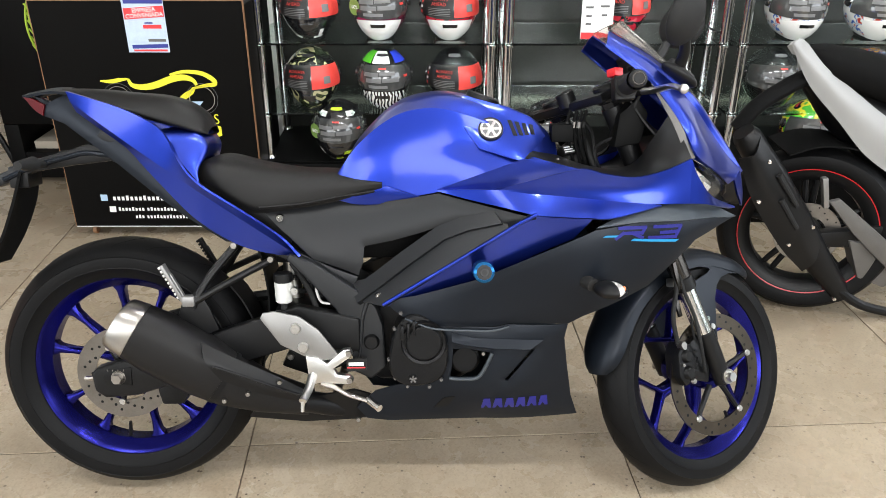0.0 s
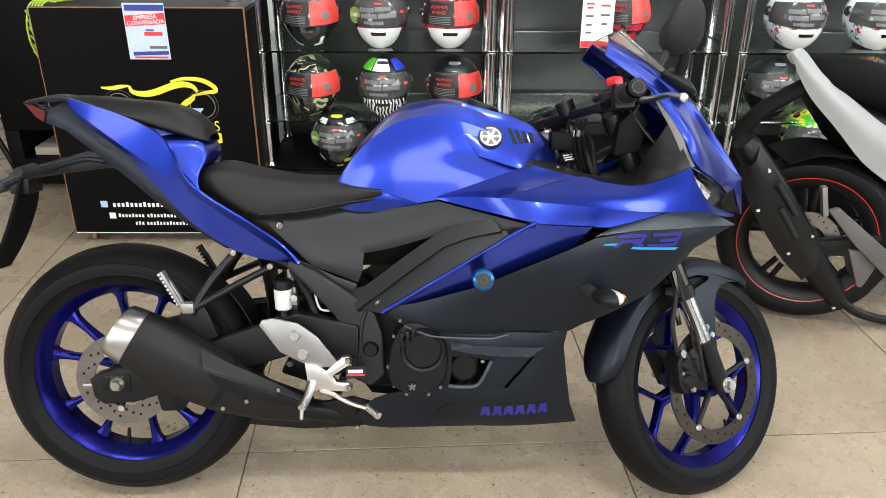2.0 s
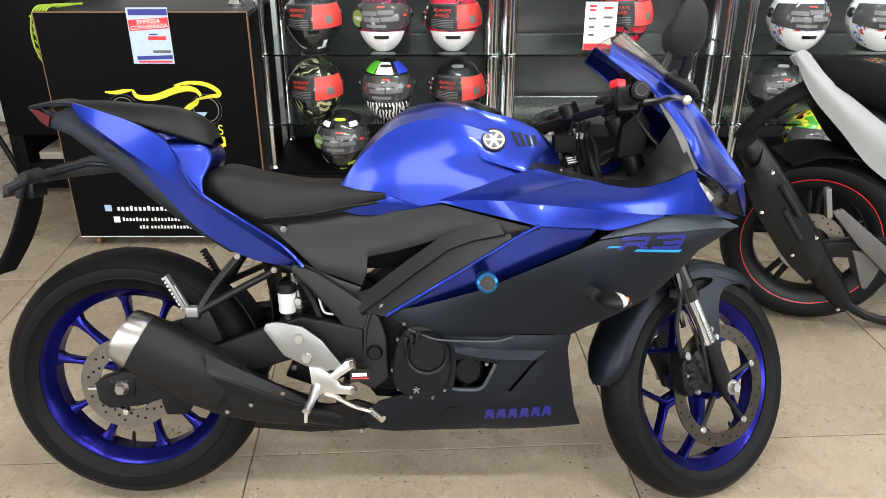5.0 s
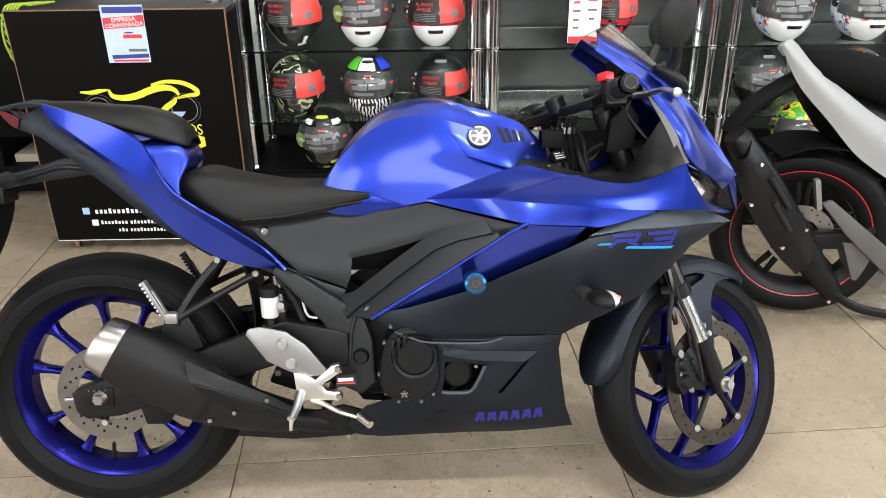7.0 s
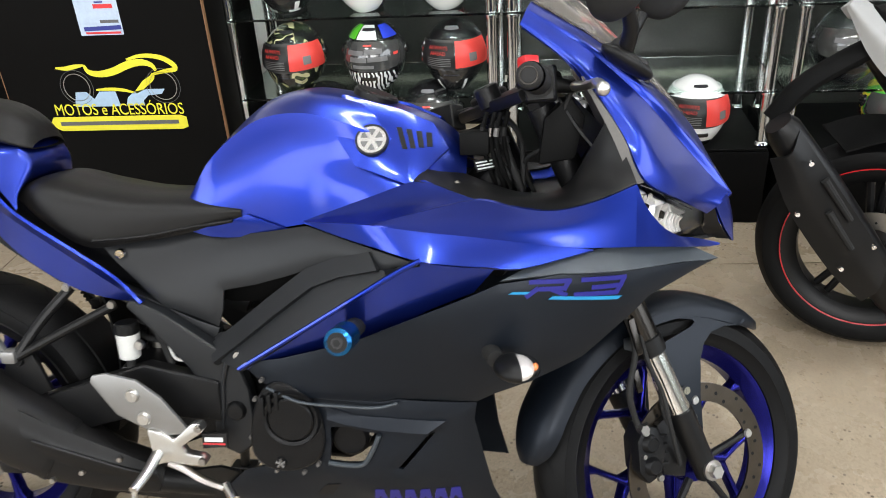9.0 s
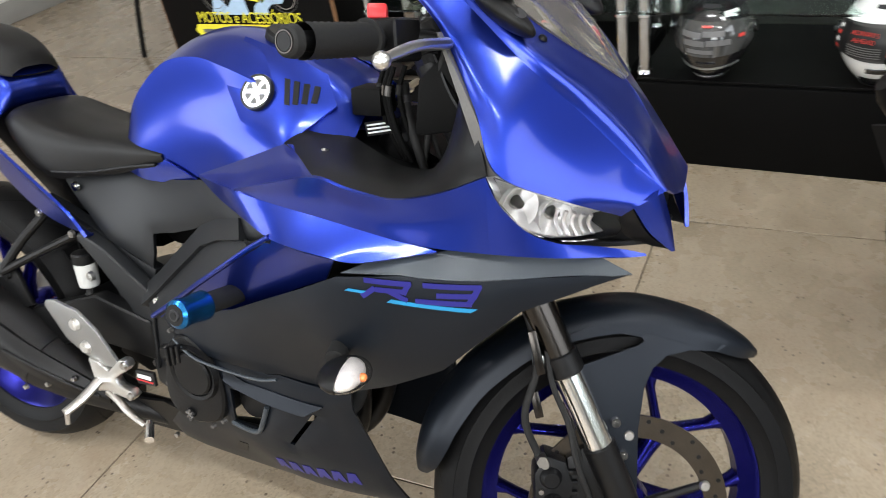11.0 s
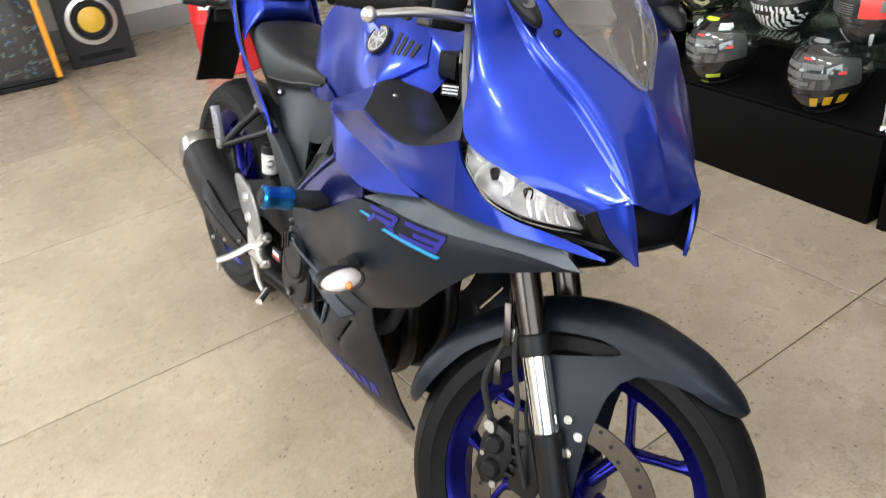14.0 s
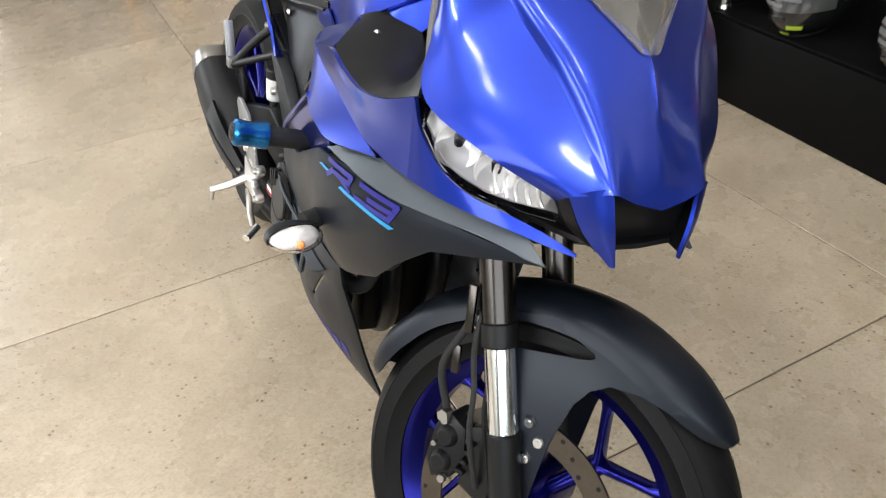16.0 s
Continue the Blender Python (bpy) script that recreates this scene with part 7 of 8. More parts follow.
K, W = (0.010, 0.010, 0.011), (0.78, 0.78, 0.76)
P_black = material("gloss black helmet paint", K, 0.2, vary=0.1, coat=1)
P_silver = material("silver helmet paint", (0.35, 0.35, 0.36), 0.28, 0.5, vary=0.08, coat=1)
P_maroon = patterned("maroon helmet paint", [(0.0, (0.10, 0.005, 0.03)), (0.52, K), (0.62, (0.30, 0.02, 0.08))], 14, "noise")
P_redwhite = patterned("red and black helmet paint", [(0.0, (0.45, 0.01, 0.03)), (0.55, K), (0.63, (0.55, 0.02, 0.04))], 12, "noise")
P_camo = patterned("camouflage helmet paint", [(0.0, K), (0.48, (0.030, 0.042, 0.018)), (0.56, (0.42, 0.39, 0.22)), (0.64, K)], 16, "noise", 1.0)
P_zebra = patterned("zebra striped helmet paint", [(0.0, W), (0.48, K)], 22, "wave", 5.0)
P_blueprint = patterned("white, blue and red helmet paint", [(0.0, W), (0.56, (0.04, 0.12, 0.45)), (0.61, W), (0.66, (0.5, 0.06, 0.04))], 26, "noise", 0.5)
P_rasta = patterned("green, yellow and red helmet paint", [(0.0, (0.06, 0.35, 0.03)), (0.42, (0.62, 0.52, 0.03)), (0.52, K), (0.60, (0.40, 0.02, 0.02))], 11, "noise", 1.0)
P_flower = patterned("flowered helmet paint", [(0.0, (0.05, 0.05, 0.10)), (0.45, (0.5, 0.25, 0.05)), (0.52, (0.08, 0.14, 0.25)), (0.60, (0.45, 0.08, 0.06)), (0.66, (0.1, 0.25, 0.1))], 30, "noise", 0.5)
P_white = material("white helmet paint", W, 0.2, vary=0.02, coat=1)
P_green = material("green helmet panel", (0.10, 0.50, 0.03), 0.25, vary=0.04, coat=1)
P_blue = material("blue helmet panel", (0.02, 0.04, 0.45), 0.25, vary=0.04, coat=1)
P_neon = material("neon yellow helmet panel", (0.55, 0.72, 0.04), 0.3, vary=0.05, coat=1)
P_orange = material("yellow orange helmet panel", (0.75, 0.42, 0.02), 0.3, vary=0.08, coat=1)
P_red = material("red visor label", (0.62, 0.05, 0.04), 0.35, vary=0.05)
P_greytxt = material("grey label print", (0.13, 0.13, 0.13), 0.4, vary=0.1)
P_greenlabel = material("green round label", (0.16, 0.26, 0.06), 0.45, vary=0.08)
P_visor = material("dark visor", (0.048, 0.049, 0.048), 0.10, vary=0.1, coat=1)


def shell_point(az, el, grow=0.0):
    """A point of a full-face helmet, its face to -y; az from the front, el from level, in degrees."""
    a, e = radians(az), radians(el)
    c = math.cos(e)
    rx, ry, rz = 0.122 + grow, 0.150 + grow, 0.138 + grow
    p = Vector((rx * c * math.sin(a), -ry * c * math.cos(a), rz * math.sin(e)))
    front = max(0.0, math.cos(a))
    if e < 0:
        p.x *= 1 - 0.16 * (-math.sin(e))
        p.y -= 0.020 * front * math.sin(-e * 1.4)
        p.z *= 0.90 + 0.06 * front
    return p


def shell_patch(az0, az1, el0, el1, grow, thick=0.002, na=14, ne=8, taper=0.0):
    g = []
    for i in range(na + 1):
        u = i / na
        az = az0 + (az1 - az0) * u
        m_, h = (el0 + el1) / 2, (el1 - el0) / 2 * (1 - taper * abs(2 * u - 1) ** 2)
        g.append([shell_point(az, m_ + h * (2 * j / ne - 1), grow) for j in range(ne + 1)])
    return sheet(g, thick, (0, -1, 0.1))


def helmet(x, z, y=1.725, paint=P_black, label="full-face helmet on a glass shelf", stickers=(), chin=None, brow=None, red_label=False, round_label=False, yaw=0.0, size=1.0):
    size, y = (0.92, 1.665) if z < 0.4 else (0.95, y)
    ob = thing("helmet", label, "helmet", Matrix.Translation((x, y, z)) @ Matrix.Rotation(radians(yaw), 4, "Z") @ Matrix.Scale(size, 4), "helmets on the shelves")
    up = Matrix.Translation((0, 0, 0.118))
    rows_ = []
    for j in range(19):
        el = -62 + 152 * j / 18
        rows_.append([shell_point(az, el) for az in range(0, 361, 10)])
    shell = sheet(rows_, 0.0, (0, 0, 1))
    bmesh.ops.remove_doubles(shell, verts=shell.verts, dist=1e-4)
    bmesh.ops.recalc_face_normals(shell, faces=shell.faces)
    sh = part("shell", shell, paint, ob, "", up, sharp=60)
    part("neck_roll", tube([shell_point(az, -62) + Vector((0, 0, 0.001)) for az in range(0, 361, 30)], 0.0075, 10, 60), M_soft, ob, "", up)
    vis = part("visor", shell_patch(-78, 78, -9, 36, 0.004, 0.003, 24, 10, 0.25), P_visor, ob, "dark visor", up)
    part("visor_pivot", rod(shell_point(-88, 13, 0.001), shell_point(-88, 13, 0.010), 0.022, 0.018, 20), P_black, ob, "", up)
    part("visor_pivot", rod(shell_point(88, 13, 0.001), shell_point(88, 13, 0.010), 0.022, 0.018, 20), P_black, ob, "", up)
    part("chin_vent", shell_patch(-16, 16, -24, -18, 0.0055, 0.005, 8, 4), P_black, ob, "", up)
    part("brow_vent", shell_patch(-22, 22, 54, 61, 0.003, 0.007, 8, 4, 0.3), M_darkgrey if brow is None else brow, ob, "", up)
    if red_label:
        part("visor_label", shell_patch(-74, 6, -5, 31, 0.0075, 0.0006, 12, 6), M_sticker, vis)
        part("visor_label", shell_patch(8, 76, -6, 33, 0.0075, 0.0006, 12, 6), P_red, vis, "red advertising label")
        part("visor_label", shell_patch(32, 46, 2, 14, 0.0088, 0.0004, 6, 5), P_greytxt, vis)
        for w, el in (("ALWAYS", 23), ("AHEAD", 15)):
            at = shell_point(-22, el, 0.0100)
            lettering("label_words", w, 0.020, P_red, ob, up @ Matrix.Translation(at) @ Matrix.Rotation(radians(-24), 4, "Z") @ FRONT, 0.0003)
        for k in range(4):
            part("label_mark", shell_patch(-68, -62, -2 + 8 * k, 2 + 8 * k, 0.0088, 0.0004, 3, 3), M_paperwhite if k % 2 else P_red, vis)
        for k in range(5):
            part("label_line", shell_patch(-44, 0, -3 + 2.6 * k, -2.0 + 2.6 * k, 0.0088, 0.0004, 6, 2), P_greytxt, vis)
    else:
        for k, (a0, a1, e0, e1) in enumerate(((-40, -8, 15, 22), (-6, 26, 17, 24), (-34, -2, 5, 12), (0, 34, 6, 13), (-28, 10, -4, 1))):
            part("visor_label", shell_patch(a0, a1, e0, e1, 0.0075, 0.0005, 6, 3), P_greytxt, vis)
        part("visor_label", shell_patch(-8, 8, 28, 31, 0.0075, 0.0005, 6, 3), P_red, vis)
        part("visor_label", shell_patch(46, 56, 12, 16, 0.0075, 0.0005, 6, 3), P_red, vis)
    if round_label:
        at = shell_point(-52, 8, 0.006)
        n = (at - Vector((0, 0, 0))).normalized()
        turn = Matrix.Rotation(radians(-46), 4, "Z") @ FRONT
        part("round_label", rod((0, 0, 0), (0, 0, 0.0012), 0.034, n=32), P_greenlabel, ob, "green round label", up @ Matrix.Translation(at) @ turn)
        lettering("label_words", "100%", 0.022, M_paperwhite, ob, up @ Matrix.Translation(at + Vector((-0.0020, -0.0022, 0))) @ turn, 0.0003)
    if chin is not None:
        part("chin_panel", shell_patch(-54, 54, -60, -11, 0.003, 0.003, 18, 9, 0.12), chin, ob, "", up)
    for mat, a0, a1, e0, e1 in stickers:
        part("stripe", shell_patch(a0, a1, e0, e1, 0.0025, 0.0012, 8, 5), mat, ob, "", up)
    return ob


SZ1, SZ2, SZ0 = SHELF_Z[0] + 0.004, SHELF_Z[1] + 0.004, 0.268
helmet(0.215, SZ2, paint=P_black, label="black helmet with white lines and a red visor label", red_label=True, stickers=((P_white, -52, -20, -52, -47), (P_white, 20, 52, -52, -47), (P_white, 34, 44, -46, -30)))
helmet(0.500, SZ2, paint=P_maroon, label="maroon helmet with a white chin and round label", chin=P_white, round_label=True)
helmet(0.785, SZ2, paint=P_redwhite, label="red and white helmet with a red visor label", chin=P_white, red_label=True, stickers=((P_white, 42, 62, -54, -30), (P_white, -62, -42, -54, -30)))
helmet(0.205, SZ1, paint=P_camo, label="camouflage helmet with a red visor label", red_label=True)
helmet(0.510, SZ1, paint=P_black, label="zebra-chinned helmet with green, white and blue crown", chin=P_zebra, stickers=((P_green, -80, -32, 39, 68), (P_white, -28, 20, 39, 68), (P_blue, 34, 75, 39, 66), (P_zebra, -70, -42, -56, -26), (P_zebra, 42, 70, -56, -26)))
helmet(0.805, SZ1, paint=P_black, label="matt black helmet with white chin lines", red_label=True, brow=P_silver, stickers=((P_white, -34, -28, -54, -28), (P_white, 28, 34, -54, -28)))
helmet(0.315, SZ0, paint=P_black, label="black helmet with neon yellow and white brow", round_label=True, brow=P_neon, stickers=((P_white, -58, -30, 39, 50), (P_white, 30, 58, 39, 50), (P_neon, 20, 46, -38, -30), (P_neon, -6, 20, -56, -50), (P_white, -66, -52, -44, -30)))
helmet(0.715, SZ0, paint=P_black, label="black helmet with yellow chevrons along its jaw", brow=P_silver, stickers=((P_orange, 16, 28, -38, -22), (P_orange, 36, 48, -36, -20), (P_orange, 56, 68, -34, -18), (P_neon, -70, -60, -40, -22)))
helmet(1.215, SZ0, paint=P_black, label="black helmet with silver stripes and a printed visor", stickers=((P_silver, -60, 60, -30, -26), (P_silver, -40, 40, -54, -48), (P_white, 30, 60, 40, 48)))
helmet(1.660, SZ0, paint=P_white, label="white helmet with a red visor label", red_label=True, stickers=((P_black, -30, 30, -54, -34), (P_white, -20, 20, 39, 66)))
helmet(2.200, SZ2, paint=P_blueprint, label="white helmet with blue and red print", chin=P_white)
helmet(2.530, SZ2, paint=P_blueprint, label="white helmet with blue and red print", chin=P_white)
helmet(2.150, SZ1, paint=P_black, label="black helmet with a printed visor", brow=P_silver)
helmet(2.560, SZ1, paint=P_flower, label="helmet with a colourful flower print")
helmet(2.330, SZ0, paint=P_rasta, label="green, yellow and red helmet")
helmet(1.500, SZ2, paint=P_redwhite, label="red helmet behind a price sheet", red_label=True, y=1.80)
paper = single("price_sheet", box(0, 0.125, 0, 0.001, 0, 0.185), M_paperwhite, "white price sheet with a red foot on the shelf edge", "sheet", Matrix.Translation((1.300, 1.568, 0.775)))
flat("red_foot", 0.002, 0.123, 0.001, 0.026, M_paperred, 0.0006, paper)
for x0, x1, z in ((0.015, 0.045, 0.165), (0.018, 0.042, 0.150), (0.072, 0.108, 0.158), (0.015, 0.045, 0.118), (0.072, 0.108, 0.122), (0.018, 0.040, 0.085), (0.078, 0.100, 0.088), (0.018, 0.040, 0.055)):
    flat("print_bar", x0, x1, z, z + 0.008, M_print if z < 0.14 else M_paperred, 0.0006, paper)

# ---------------------------------------------------------------- dark cabinet and chair behind the counter
cab = thing("cabinet", "black open cabinet standing behind the counter", "cabinet", Matrix.Translation((-1.13, 2.02, FZ)))
part("upper_body", box(-0.20, 0.24, 0.0, 0.45, 0.30, 1.30, 0.006), M_plinth, cab)
part("side", box(-0.20, -0.13, 0.0, 0.45, 0.0, 0.298, 0.004), M_plinth, cab)
part("side", box(0.20, 0.24, 0.0, 0.45, 0.0, 0.298, 0.004), M_plinth, cab)
part("bottom_shelf", box(-0.128, 0.198, 0.0, 0.45, 0.03, 0.16, 0.004), M_plinth, cab)
single("carton", box(-0.10, 0.16, 0.05, 0.40, 0.162, 0.20, 0.003), material("pale carton", (0.34, 0.30, 0.24), 0.7, vary=0.1), "flat pale carton on the cabinet's lower shelf", "box", Matrix.Translation((-1.13, 2.02, FZ)))
chair = thing("office_chair", "dark brown padded office chair on a black leg", "chair", Matrix.Translation((-1.62, 2.30, FZ)))
part("backrest", bevel(slab([(-0.25, 0.50), (0.20, 0.52), (0.24, 0.95), (0.20, 1.15), (-0.22, 1.15)], -0.05, 0.03), 0.02, 3), material("dark brown vinyl", (0.030, 0.022, 0.018), 0.5, vary=0.1, bump=0.1), chair)
part("seat", bevel(slab([(-0.26, 0.42), (0.20, 0.42), (0.24, 0.46), (0.20, 0.50), (-0.26, 0.50)], -0.40, 0.05), 0.02, 3), M_seat, chair)
part("leg", tube([(0.05, -0.1, 0.44), (0.16, -0.12, 0.20), (0.24, -0.14, 0.0)], 0.014, 10), M_black, chair)
part("leg", tube([(-0.2, -0.1, 0.44), (-0.26, -0.12, 0.20), (-0.30, -0.14, 0.0)], 0.014, 10), M_black, chair)

# ---------------------------------------------------------------- red drum, loudspeaker and printed box by the white wall
drum = thing("oil_drum", "red steel oil drum with white print bands", "drum", Matrix.Translation((-2.345, 0.755, FZ)) @ Matrix.Diagonal((0.68, 0.68, 1, 1)))
part("barrel", lathe([(0.0, 0.0), (0.285, 0.0), (0.292, 0.012), (0.285, 0.025), (0.282, 0.26), (0.292, 0.285), (0.282, 0.31), (0.282, 0.57), (0.292, 0.595), (0.282, 0.62), (0.285, 0.855), (0.292, 0.868), (0.285, 0.88), (0.275, 0.872), (0.0, 0.870)], 64, "z"), M_drum, drum)
for z0, z1, a0, a1 in ((0.47, 0.50, -95, -40), (0.70, 0.74, -110, -30), (0.36, 0.38, -90, -55), (0.10, 0.115, -80, -40)):
    part("print_band", sheet([[Vector((0.2855 * math.cos(radians(a)), 0.2855 * math.sin(radians(a)), z)) for a in np.linspace(a0 + 30, a1 + 40, 12)] for z in (z0, z1)], 0.0008, (0.6, -0.8, 0)), M_paperwhite, drum)
spk = thing("loudspeaker", "black floor loudspeaker with a yellow cone", "loudspeaker", pose(-3.10, 0.16, FZ, 0, 0, 84))
part("cabinet_box", box(-0.19, 0.19, 0.0, 0.36, 0.0, 0.98, 0.012, 3), M_darkgrey, spk)
for z, r in ((0.27, 0.145), (0.66, 0.145)):
    ring = part("driver_ring", lathe([(r, 0.0), (r, -0.020), (r * 0.82, -0.024), (r * 0.76, -0.004), (r * 0.76, 0.0)], 40), M_alu, spk, "silver driver ring", Matrix.Translation((0, -0.001, z)))
    part("surround", lathe([(r * 0.76, -0.003), (r * 0.62, -0.012), (r * 0.52, -0.004), (r * 0.52, -0.001), (r * 0.76, -0.001)], 40), M_soft, ring)
    part("cone", lathe([(r * 0.52, -0.003), (r * 0.40, -0.008), (r * 0.25, -0.016), (0.0, -0.020), (0.0, -0.001), (r * 0.52, -0.001)], 40), M_cone, ring, "yellow cone")
part("bass_slot", box(-0.13, 0.13, -0.004, 0.0, 0.045, 0.075), M_black, spk)
P_party = patterned("dark panel with coloured print", [(0.0, (0.012, 0.012, 0.014)), (0.60, (0.04, 0.10, 0.22)), (0.63, (0.16, 0.20, 0.04)), (0.66, (0.012, 0.012, 0.014)), (0.72, (0.22, 0.07, 0.04))], 26, "noise", 0.3, 0.4)
boxy = thing("sound_box", "black party loudspeaker box with printed front and orange edge", "loudspeaker", pose(-2.95, -0.42, FZ, 0, 0, 84))
part("box_body", box(-0.42, 0.29, 0.012, 0.50, 0.03, 0.80, 0.006), M_darkgrey, boxy)
part("printed_front", box(-0.42, 0.28, 0.0, 0.011, 0.06, 0.80, 0.002), P_party, boxy, "black front with coloured print")
part("orange_strip", box(0.281, 0.312, -0.006, 0.06, 0.03, 0.80, 0.003), M_orange, boxy, "orange edge strip")
part("base", box(-0.43, 0.27, -0.004, 0.48, 0.0, 0.029, 0.003), M_black, boxy)
single("wall_cable", tube([(XW + 0.006, -0.4, 0.62), (XW + 0.006, 0.2, 0.42), (XW + 0.006, 0.7, 0.36), (XW + 0.006, 1.3, 0.44)], 0.004, 8, 40), M_print, "thin dark cable hanging along the white wall", "cable")

# ---------------------------------------------------------------- the white motorcycle behind
moto = thing("white_motorcycle", "white and black motorcycle with a red-striped rear wheel", "motorcycle", Matrix.Translation((0, 0, FZ)))
WM = Matrix.Translation((2.000, 0.862, 0.289)) @ Matrix.Rotation(radians(-5), 4, "X") @ Matrix.Rotation(radians(-18), 4, "Z")
rw = part("rear_wheel", lathe([(0.012, -0.08), (0.045, -0.08), (0.05, -0.05), (0.045, 0), (0.05, 0.05), (0.045, 0.08), (0.012, 0.08)], 32), M_black, moto, "black cast wheel with a red rim stripe", WM)
tp = [(0.212, -0.045), (0.222, -0.052), (0.245, -0.060), (0.265, -0.056), (0.281, -0.036), (0.288, 0.0)]
part("tyre", lathe(tp + [(r, -y) for r, y in tp[-2::-1]], 80), M_tyre, rw, "black road tyre")
rp = [(0.222, -0.050), (0.212, -0.046), (0.195, -0.034), (0.188, 0.0)]
part("rim", lathe(rp + [(r, -y) for r, y in rp[-2::-1]] + [(0.180, 0.03), (0.176, 0.0), (0.180, -0.03), (0.200, -0.046)], 80), M_black, rw)
part("rim_stripe", lathe([(0.2185, -0.0525), (0.2215, -0.0535), (0.2215, -0.050), (0.2185, -0.049)], 80), M_red, rw, "thin red rim stripe")
for k in range(5):
    for s in (-1, 1):
        a0, a1 = radians(20 + 72 * k + s * 10), radians(20 + 72 * k + s * 6)
        part("spoke", rod((0.04 * math.cos(a0), 0, 0.04 * math.sin(a0)), (0.19 * math.cos(a1), 0, 0.19 * math.sin(a1)), 0.012, 0.010, 8), M_black, rw)
bd = part("brake_disc", lathe([(0.060, -0.058), (0.106, -0.058), (0.106, -0.054), (0.060, -0.054)], 48), M_disc, rw, "drilled steel brake disc")
wh = bmesh.new()
for k in range(24):
    a = 2 * math.pi * k / 24
    r = 0.078 + 0.009 * (k % 3)
    add(wh, rod((r * math.cos(a), -0.0588, r * math.sin(a)), (r * math.cos(a), -0.056, r * math.sin(a)), 0.0032, n=8))
tagged(part("drill_hole", wh, M_black, bd), kind="stuff")
bk = part("axle_bracket", bevel(slab([(-0.118, 0.002), (-0.092, 0.066), (-0.062, 0.062), (0.028, -0.040), (0.004, -0.052), (-0.085, -0.022)], -0.074, -0.060), 0.004), M_satin, rw, "grey cast calliper bracket")
part("bracket_bolt", rod((-0.072, -0.084, 0.018), (-0.072, -0.072, 0.018), 0.017, n=8), M_black, bk, "black bracket bolt")
part("axle_nut", rod((0, -0.086, 0), (0, -0.06, 0), 0.018, n=6), M_black, rw)
def ringed2(rs, n=24, power=0.8):
    bm = bmesh.new()
    vs = []
    for i, (c, ry, rz) in enumerate(rs):
        c = Vector(c)
        d = (Vector(rs[min(i + 1, len(rs) - 1)][0]) - Vector(rs[max(i - 1, 0)][0])).normalized()
        side = Vector((0, 1, 0))
        side = (side - d * side.dot(d)).normalized()
        up = side.cross(d)
        vs.append([bm.verts.new(c + side * ry * math.copysign(abs(math.cos(t)) ** power, math.cos(t)) + up * rz * math.copysign(abs(math.sin(t)) ** power, math.sin(t))) for t in (2 * math.pi * k / n for k in range(n))])
    for u, v in zip(vs, vs[1:]):
        for k in range(n):
            bm.faces.new((u[k], u[(k + 1) % n], v[(k + 1) % n], v[k]))
    bm.faces.new(vs[0])
    bm.faces.new(vs[-1][::-1])
    bmesh.ops.recalc_face_normals(bm, faces=bm.faces)
    return bm


ex = part("muffler", ringed2([((1.680, 0.74, 0.672), 0.036, 0.032), ((1.694, 0.74, 0.655), 0.045, 0.042), ((1.795, 0.74, 0.520), 0.046, 0.048), ((1.915, 0.75, 0.350), 0.046, 0.052), ((2.03, 0.76, 0.195), 0.040, 0.044), ((2.13, 0.77, 0.080), 0.031, 0.032)]), M_black, moto, "black upswept muffler", sharp=60)
guard = part("muffler_guard", patch([[(1.72, 0.70, 0.668), (1.80, 0.68, 0.560), (1.92, 0.685, 0.400), (1.98, 0.70, 0.300)], [(1.70, 0.672, 0.62), (1.77, 0.668, 0.50), (1.89, 0.672, 0.345), (1.97, 0.69, 0.245)], [(1.66, 0.69, 0.60), (1.72, 0.68, 0.47), (1.84, 0.685, 0.305), (1.94, 0.70, 0.205)]], 24, 12, 0.006, (0, -1, 0.2)), M_black, ex, "black muffler guard with long slots", sharp=60)
for a, b in (((1.785, 0.672, 0.555), (1.86, 0.670, 0.452)), ((1.805, 0.668, 0.475), (1.875, 0.668, 0.375))):
    part("guard_slot", rod(a, b, 0.010, 0.008, 10), M_soft, guard)
for p in ((1.745, 0.665, 0.600), (1.735, 0.665, 0.470), (1.925, 0.670, 0.380), (1.860, 0.668, 0.320), (2.08, 0.72, 0.09)):
    bolt(guard, p, 0.007, 0.006, M_chrome)
part("tail_arm", tube([(1.68, 0.80, 0.66), (1.74, 0.81, 0.735), (1.84, 0.84, 0.79), (1.95, 0.88, 0.83)], 0.030, 14, 24, 0.036, 0.7), M_groove, moto, "black rear mudguard arm")
part("tail_panel", patch([[(1.812, 0.82, 0.918), (1.885, 0.81, 0.800), (1.995, 0.80, 0.688), (2.10, 0.79, 0.580), (2.215, 0.78, 0.500)], [(1.822, 0.815, 0.925), (1.905, 0.80, 0.835), (2.01, 0.79, 0.740), (2.12, 0.78, 0.655), (2.23, 0.77, 0.580)], [(1.880, 0.84, 0.910), (1.935, 0.82, 0.850), (2.04, 0.81, 0.775), (2.14, 0.80, 0.705), (2.25, 0.79, 0.650)]], 32, 14, 0.006, (0, -1, 0.3)), M_whiteplastic, moto, "white tail panel")
part("tail_tip", patch([[(1.812, 0.82, 0.920), (1.845, 0.84, 0.935), (1.885, 0.86, 0.912)], [(1.83, 0.815, 0.895), (1.86, 0.82, 0.89), (1.885, 0.83, 0.875)]], 12, 6, 0.02, (0, -1, 0.3)), M_whiteplastic, moto)
part("panel_line", tube([(1.885, 0.812, 0.860), (1.97, 0.798, 0.775), (2.03, 0.792, 0.705)], 0.0035, 8, 20), M_black, moto, "black trim line")
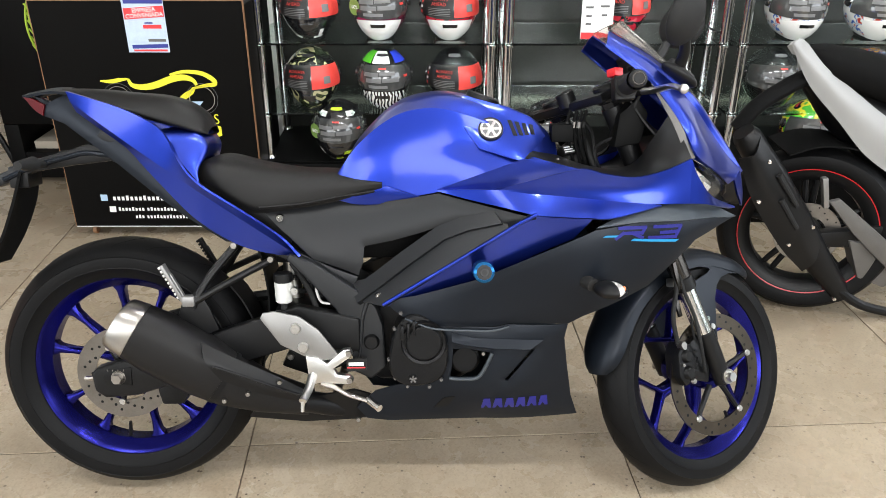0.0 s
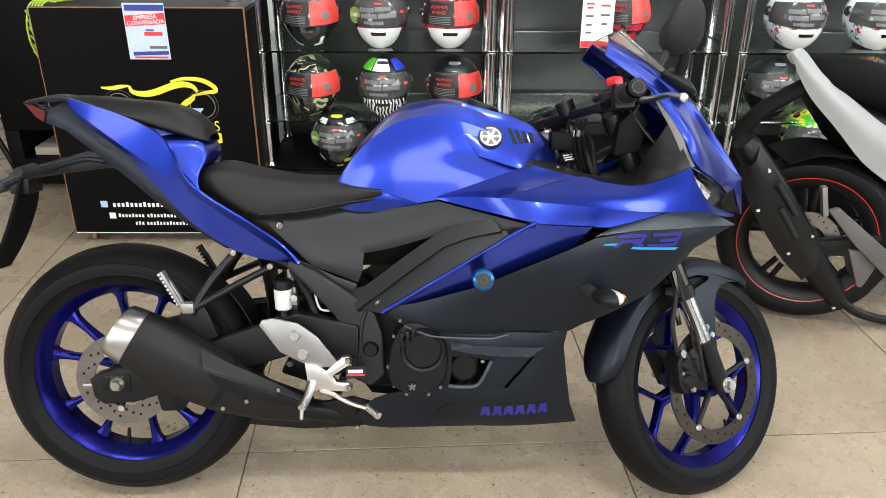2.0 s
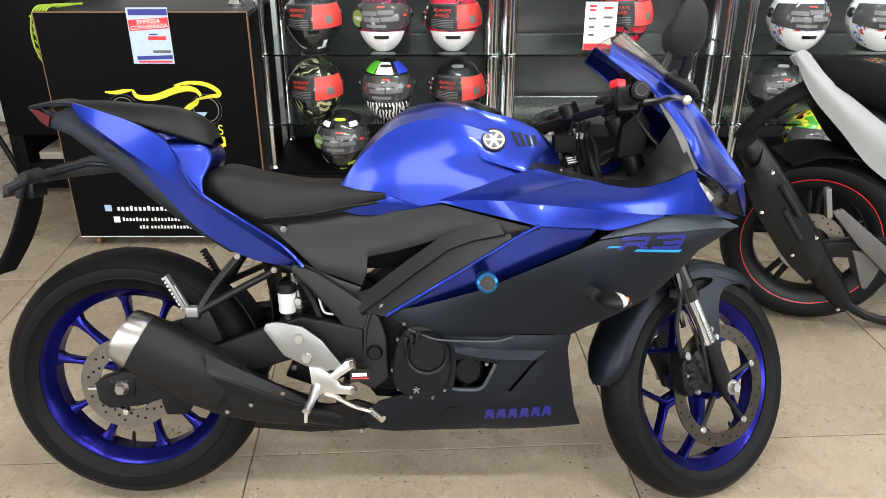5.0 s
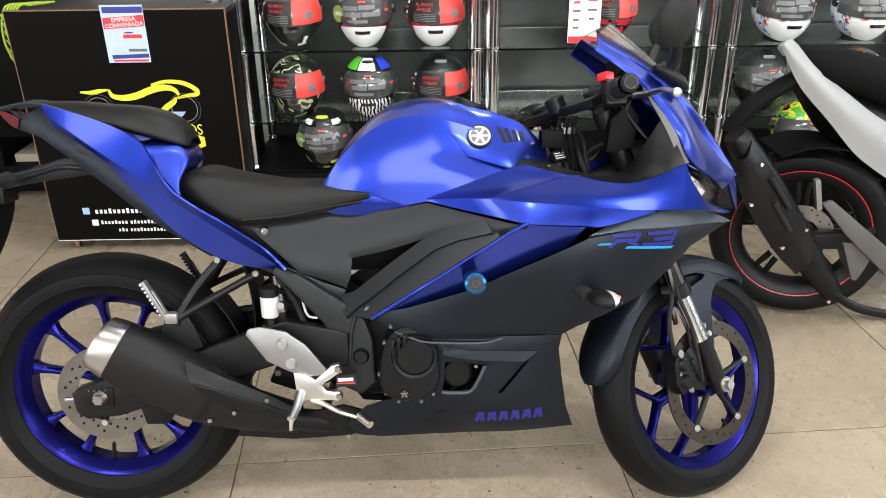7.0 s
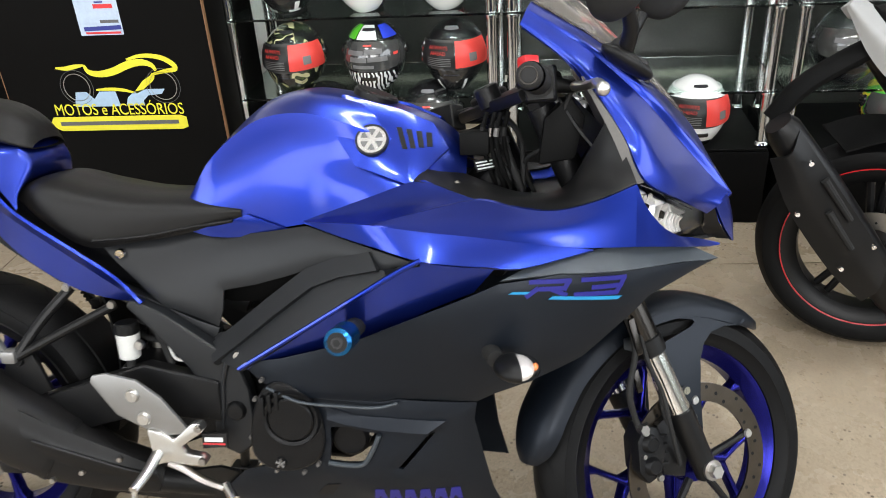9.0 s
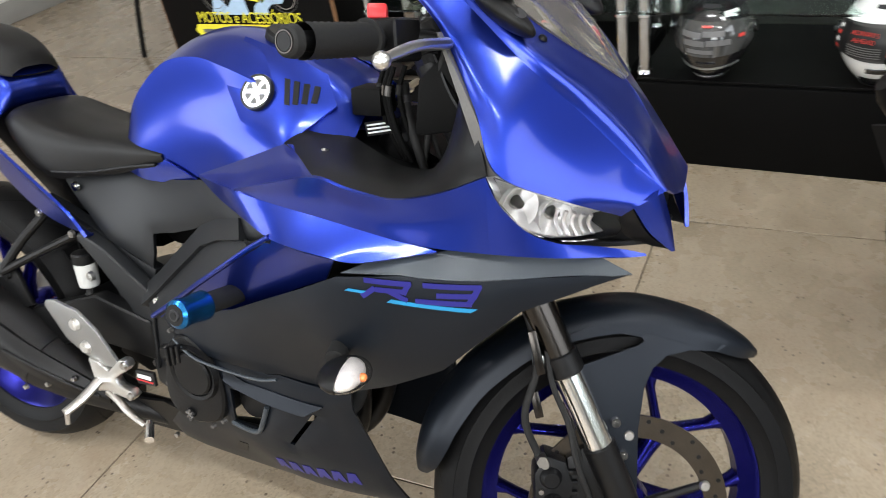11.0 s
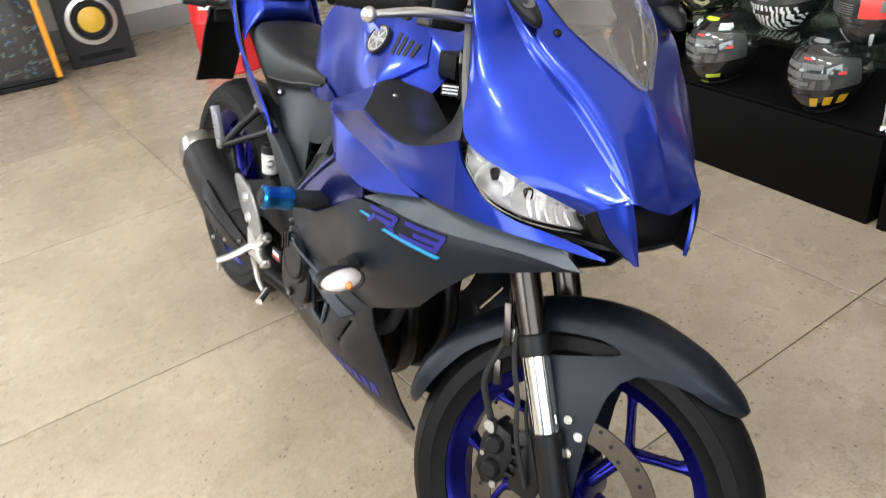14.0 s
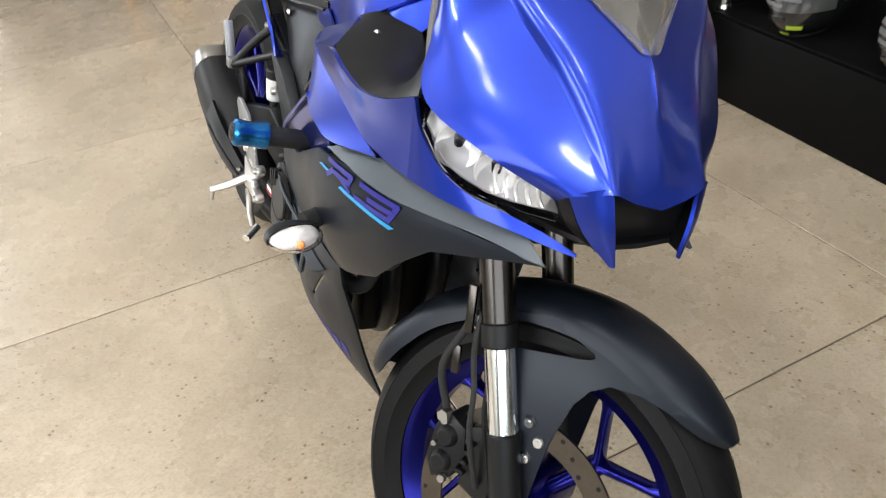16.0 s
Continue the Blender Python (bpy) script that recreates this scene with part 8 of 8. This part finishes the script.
part("tail_panel", mirror(patch([[(1.900, -0.98, 0.880), (1.930, -0.99, 0.790), (1.995, -1.0, 0.688), (2.10, -1.01, 0.580), (2.215, -1.02, 0.500)], [(1.90, -0.98, 0.90), (1.935, -1.0, 0.850), (2.04, -1.01, 0.775), (2.14, -1.02, 0.705), (2.25, -1.03, 0.650)]], 20, 8, 0.006, (0, -1, 0.3))), M_whiteplastic, moto, "white tail panel")
part("seat", ringed2([((1.90, 0.90, 0.870), 0.045, 0.030), ((1.96, 0.90, 0.850), 0.090, 0.055), ((2.08, 0.90, 0.820), 0.115, 0.065), ((2.22, 0.90, 0.780), 0.125, 0.070), ((2.40, 0.90, 0.73), 0.125, 0.075), ((2.62, 0.90, 0.72), 0.100, 0.07)]), M_groove, moto, "black vinyl seat", sharp=60)
part("rear_body", ringed2([((1.92, 0.90, 0.80), 0.05, 0.03), ((2.06, 0.90, 0.70), 0.08, 0.08), ((2.25, 0.90, 0.58), 0.09, 0.12), ((2.6, 0.90, 0.52), 0.09, 0.15)]), M_black, moto, "black under-seat body")
part("mudguard", patch([[Vector((2.000 + 0.315 * math.cos(radians(a)), y, 0.29 + 0.315 * math.sin(radians(a)))) for a in (20, 45, 70, 95, 115)] for y in (0.80, 0.83, 0.90, 0.96, 0.99)], 20, 11, 0.005, (0, 0, 1)), M_groove, moto, "black inner mudguard")
part("swingarm", bevel(slab([(1.93, 0.27), (1.93, 0.32), (2.10, 0.33), (2.45, 0.40), (2.45, 0.32), (2.10, 0.27)], 0.745, 0.785), 0.008), M_black, moto, "black swingarm")
pb = part("peg_bracket", bevel(slab([(1.985, 0.445), (2.02, 0.455), (2.26, 0.265), (2.30, 0.19), (2.25, 0.185), (2.09, 0.33)], 0.715, 0.735), 0.006), M_greycast, moto, "grey cast footrest bracket")
part("pillion_peg", bevel(moved(box(-0.009, 0.009, -0.012, 0.012, -0.052, 0.052), pose(1.962, 0.715, 0.480, 0, -14, 0)), 0.004), M_satin, pb, "folded aluminium pillion peg")
part("engine_cover", bevel(slab([(2.09, 0.30), (2.22, 0.28), (2.30, 0.20), (2.25, 0.12), (2.15, 0.16)], 0.735, 0.80), 0.01), M_greycast, moto, "grey engine side cover")
part("engine", bevel(slab([(2.25, 0.16), (2.30, 0.45), (2.70, 0.45), (2.75, 0.14)], 0.80, 1.0), 0.02), M_engine, moto, "black engine block")
part("stand", tube([(2.10, 0.75, 0.11), (2.20, 0.74, 0.05), (2.36, 0.74, 0.012)], 0.016, 10), M_black, moto, "black pedal and stand rod")
FWc = Matrix.Translation((3.22, 0.90, 0.290)) @ Matrix.Rotation(radians(-9), 4, "X")
fw = part("front_wheel", lathe([(0.012, -0.06), (0.045, -0.06), (0.05, 0), (0.045, 0.06), (0.012, 0.06)], 32), M_black, moto, "black cast front wheel", FWc)
part("tyre", lathe([(r, y * 0.85) for r, y in tp + [(r, -y) for r, y in tp[-2::-1]]], 64), M_tyre, fw)
part("rim", lathe(rp + [(r, -y) for r, y in rp[-2::-1]] + [(0.180, 0.03), (0.176, 0.0), (0.180, -0.03), (0.200, -0.046)], 64), M_black, fw)
for k in range(5):
    a0 = radians(72 * k)
    part("spoke", rod((0.04 * math.cos(a0), 0, 0.04 * math.sin(a0)), (0.19 * math.cos(a0), 0, 0.19 * math.sin(a0)), 0.014, 0.012, 8), M_black, fw)
for y in (0.80, 1.0):
    part("fork_leg", rod((3.22, y, 0.29), (2.92, y + 0.05, 0.95), 0.022, n=16), M_steel, moto)
part("fuel_tank", ringed2([((2.50, 0.92, 0.80), 0.09, 0.06), ((2.62, 0.92, 0.86), 0.13, 0.11), ((2.78, 0.92, 0.88), 0.14, 0.12), ((2.92, 0.92, 0.84), 0.10, 0.09)]), M_whiteplastic, moto, "white fuel tank", sharp=60)
part("handlebar", tube([(2.82, 0.60, 1.02), (2.88, 0.72, 1.04), (2.90, 0.94, 0.99), (2.88, 1.16, 1.04), (2.82, 1.28, 1.02)], 0.011, 10, 40), M_black, moto)
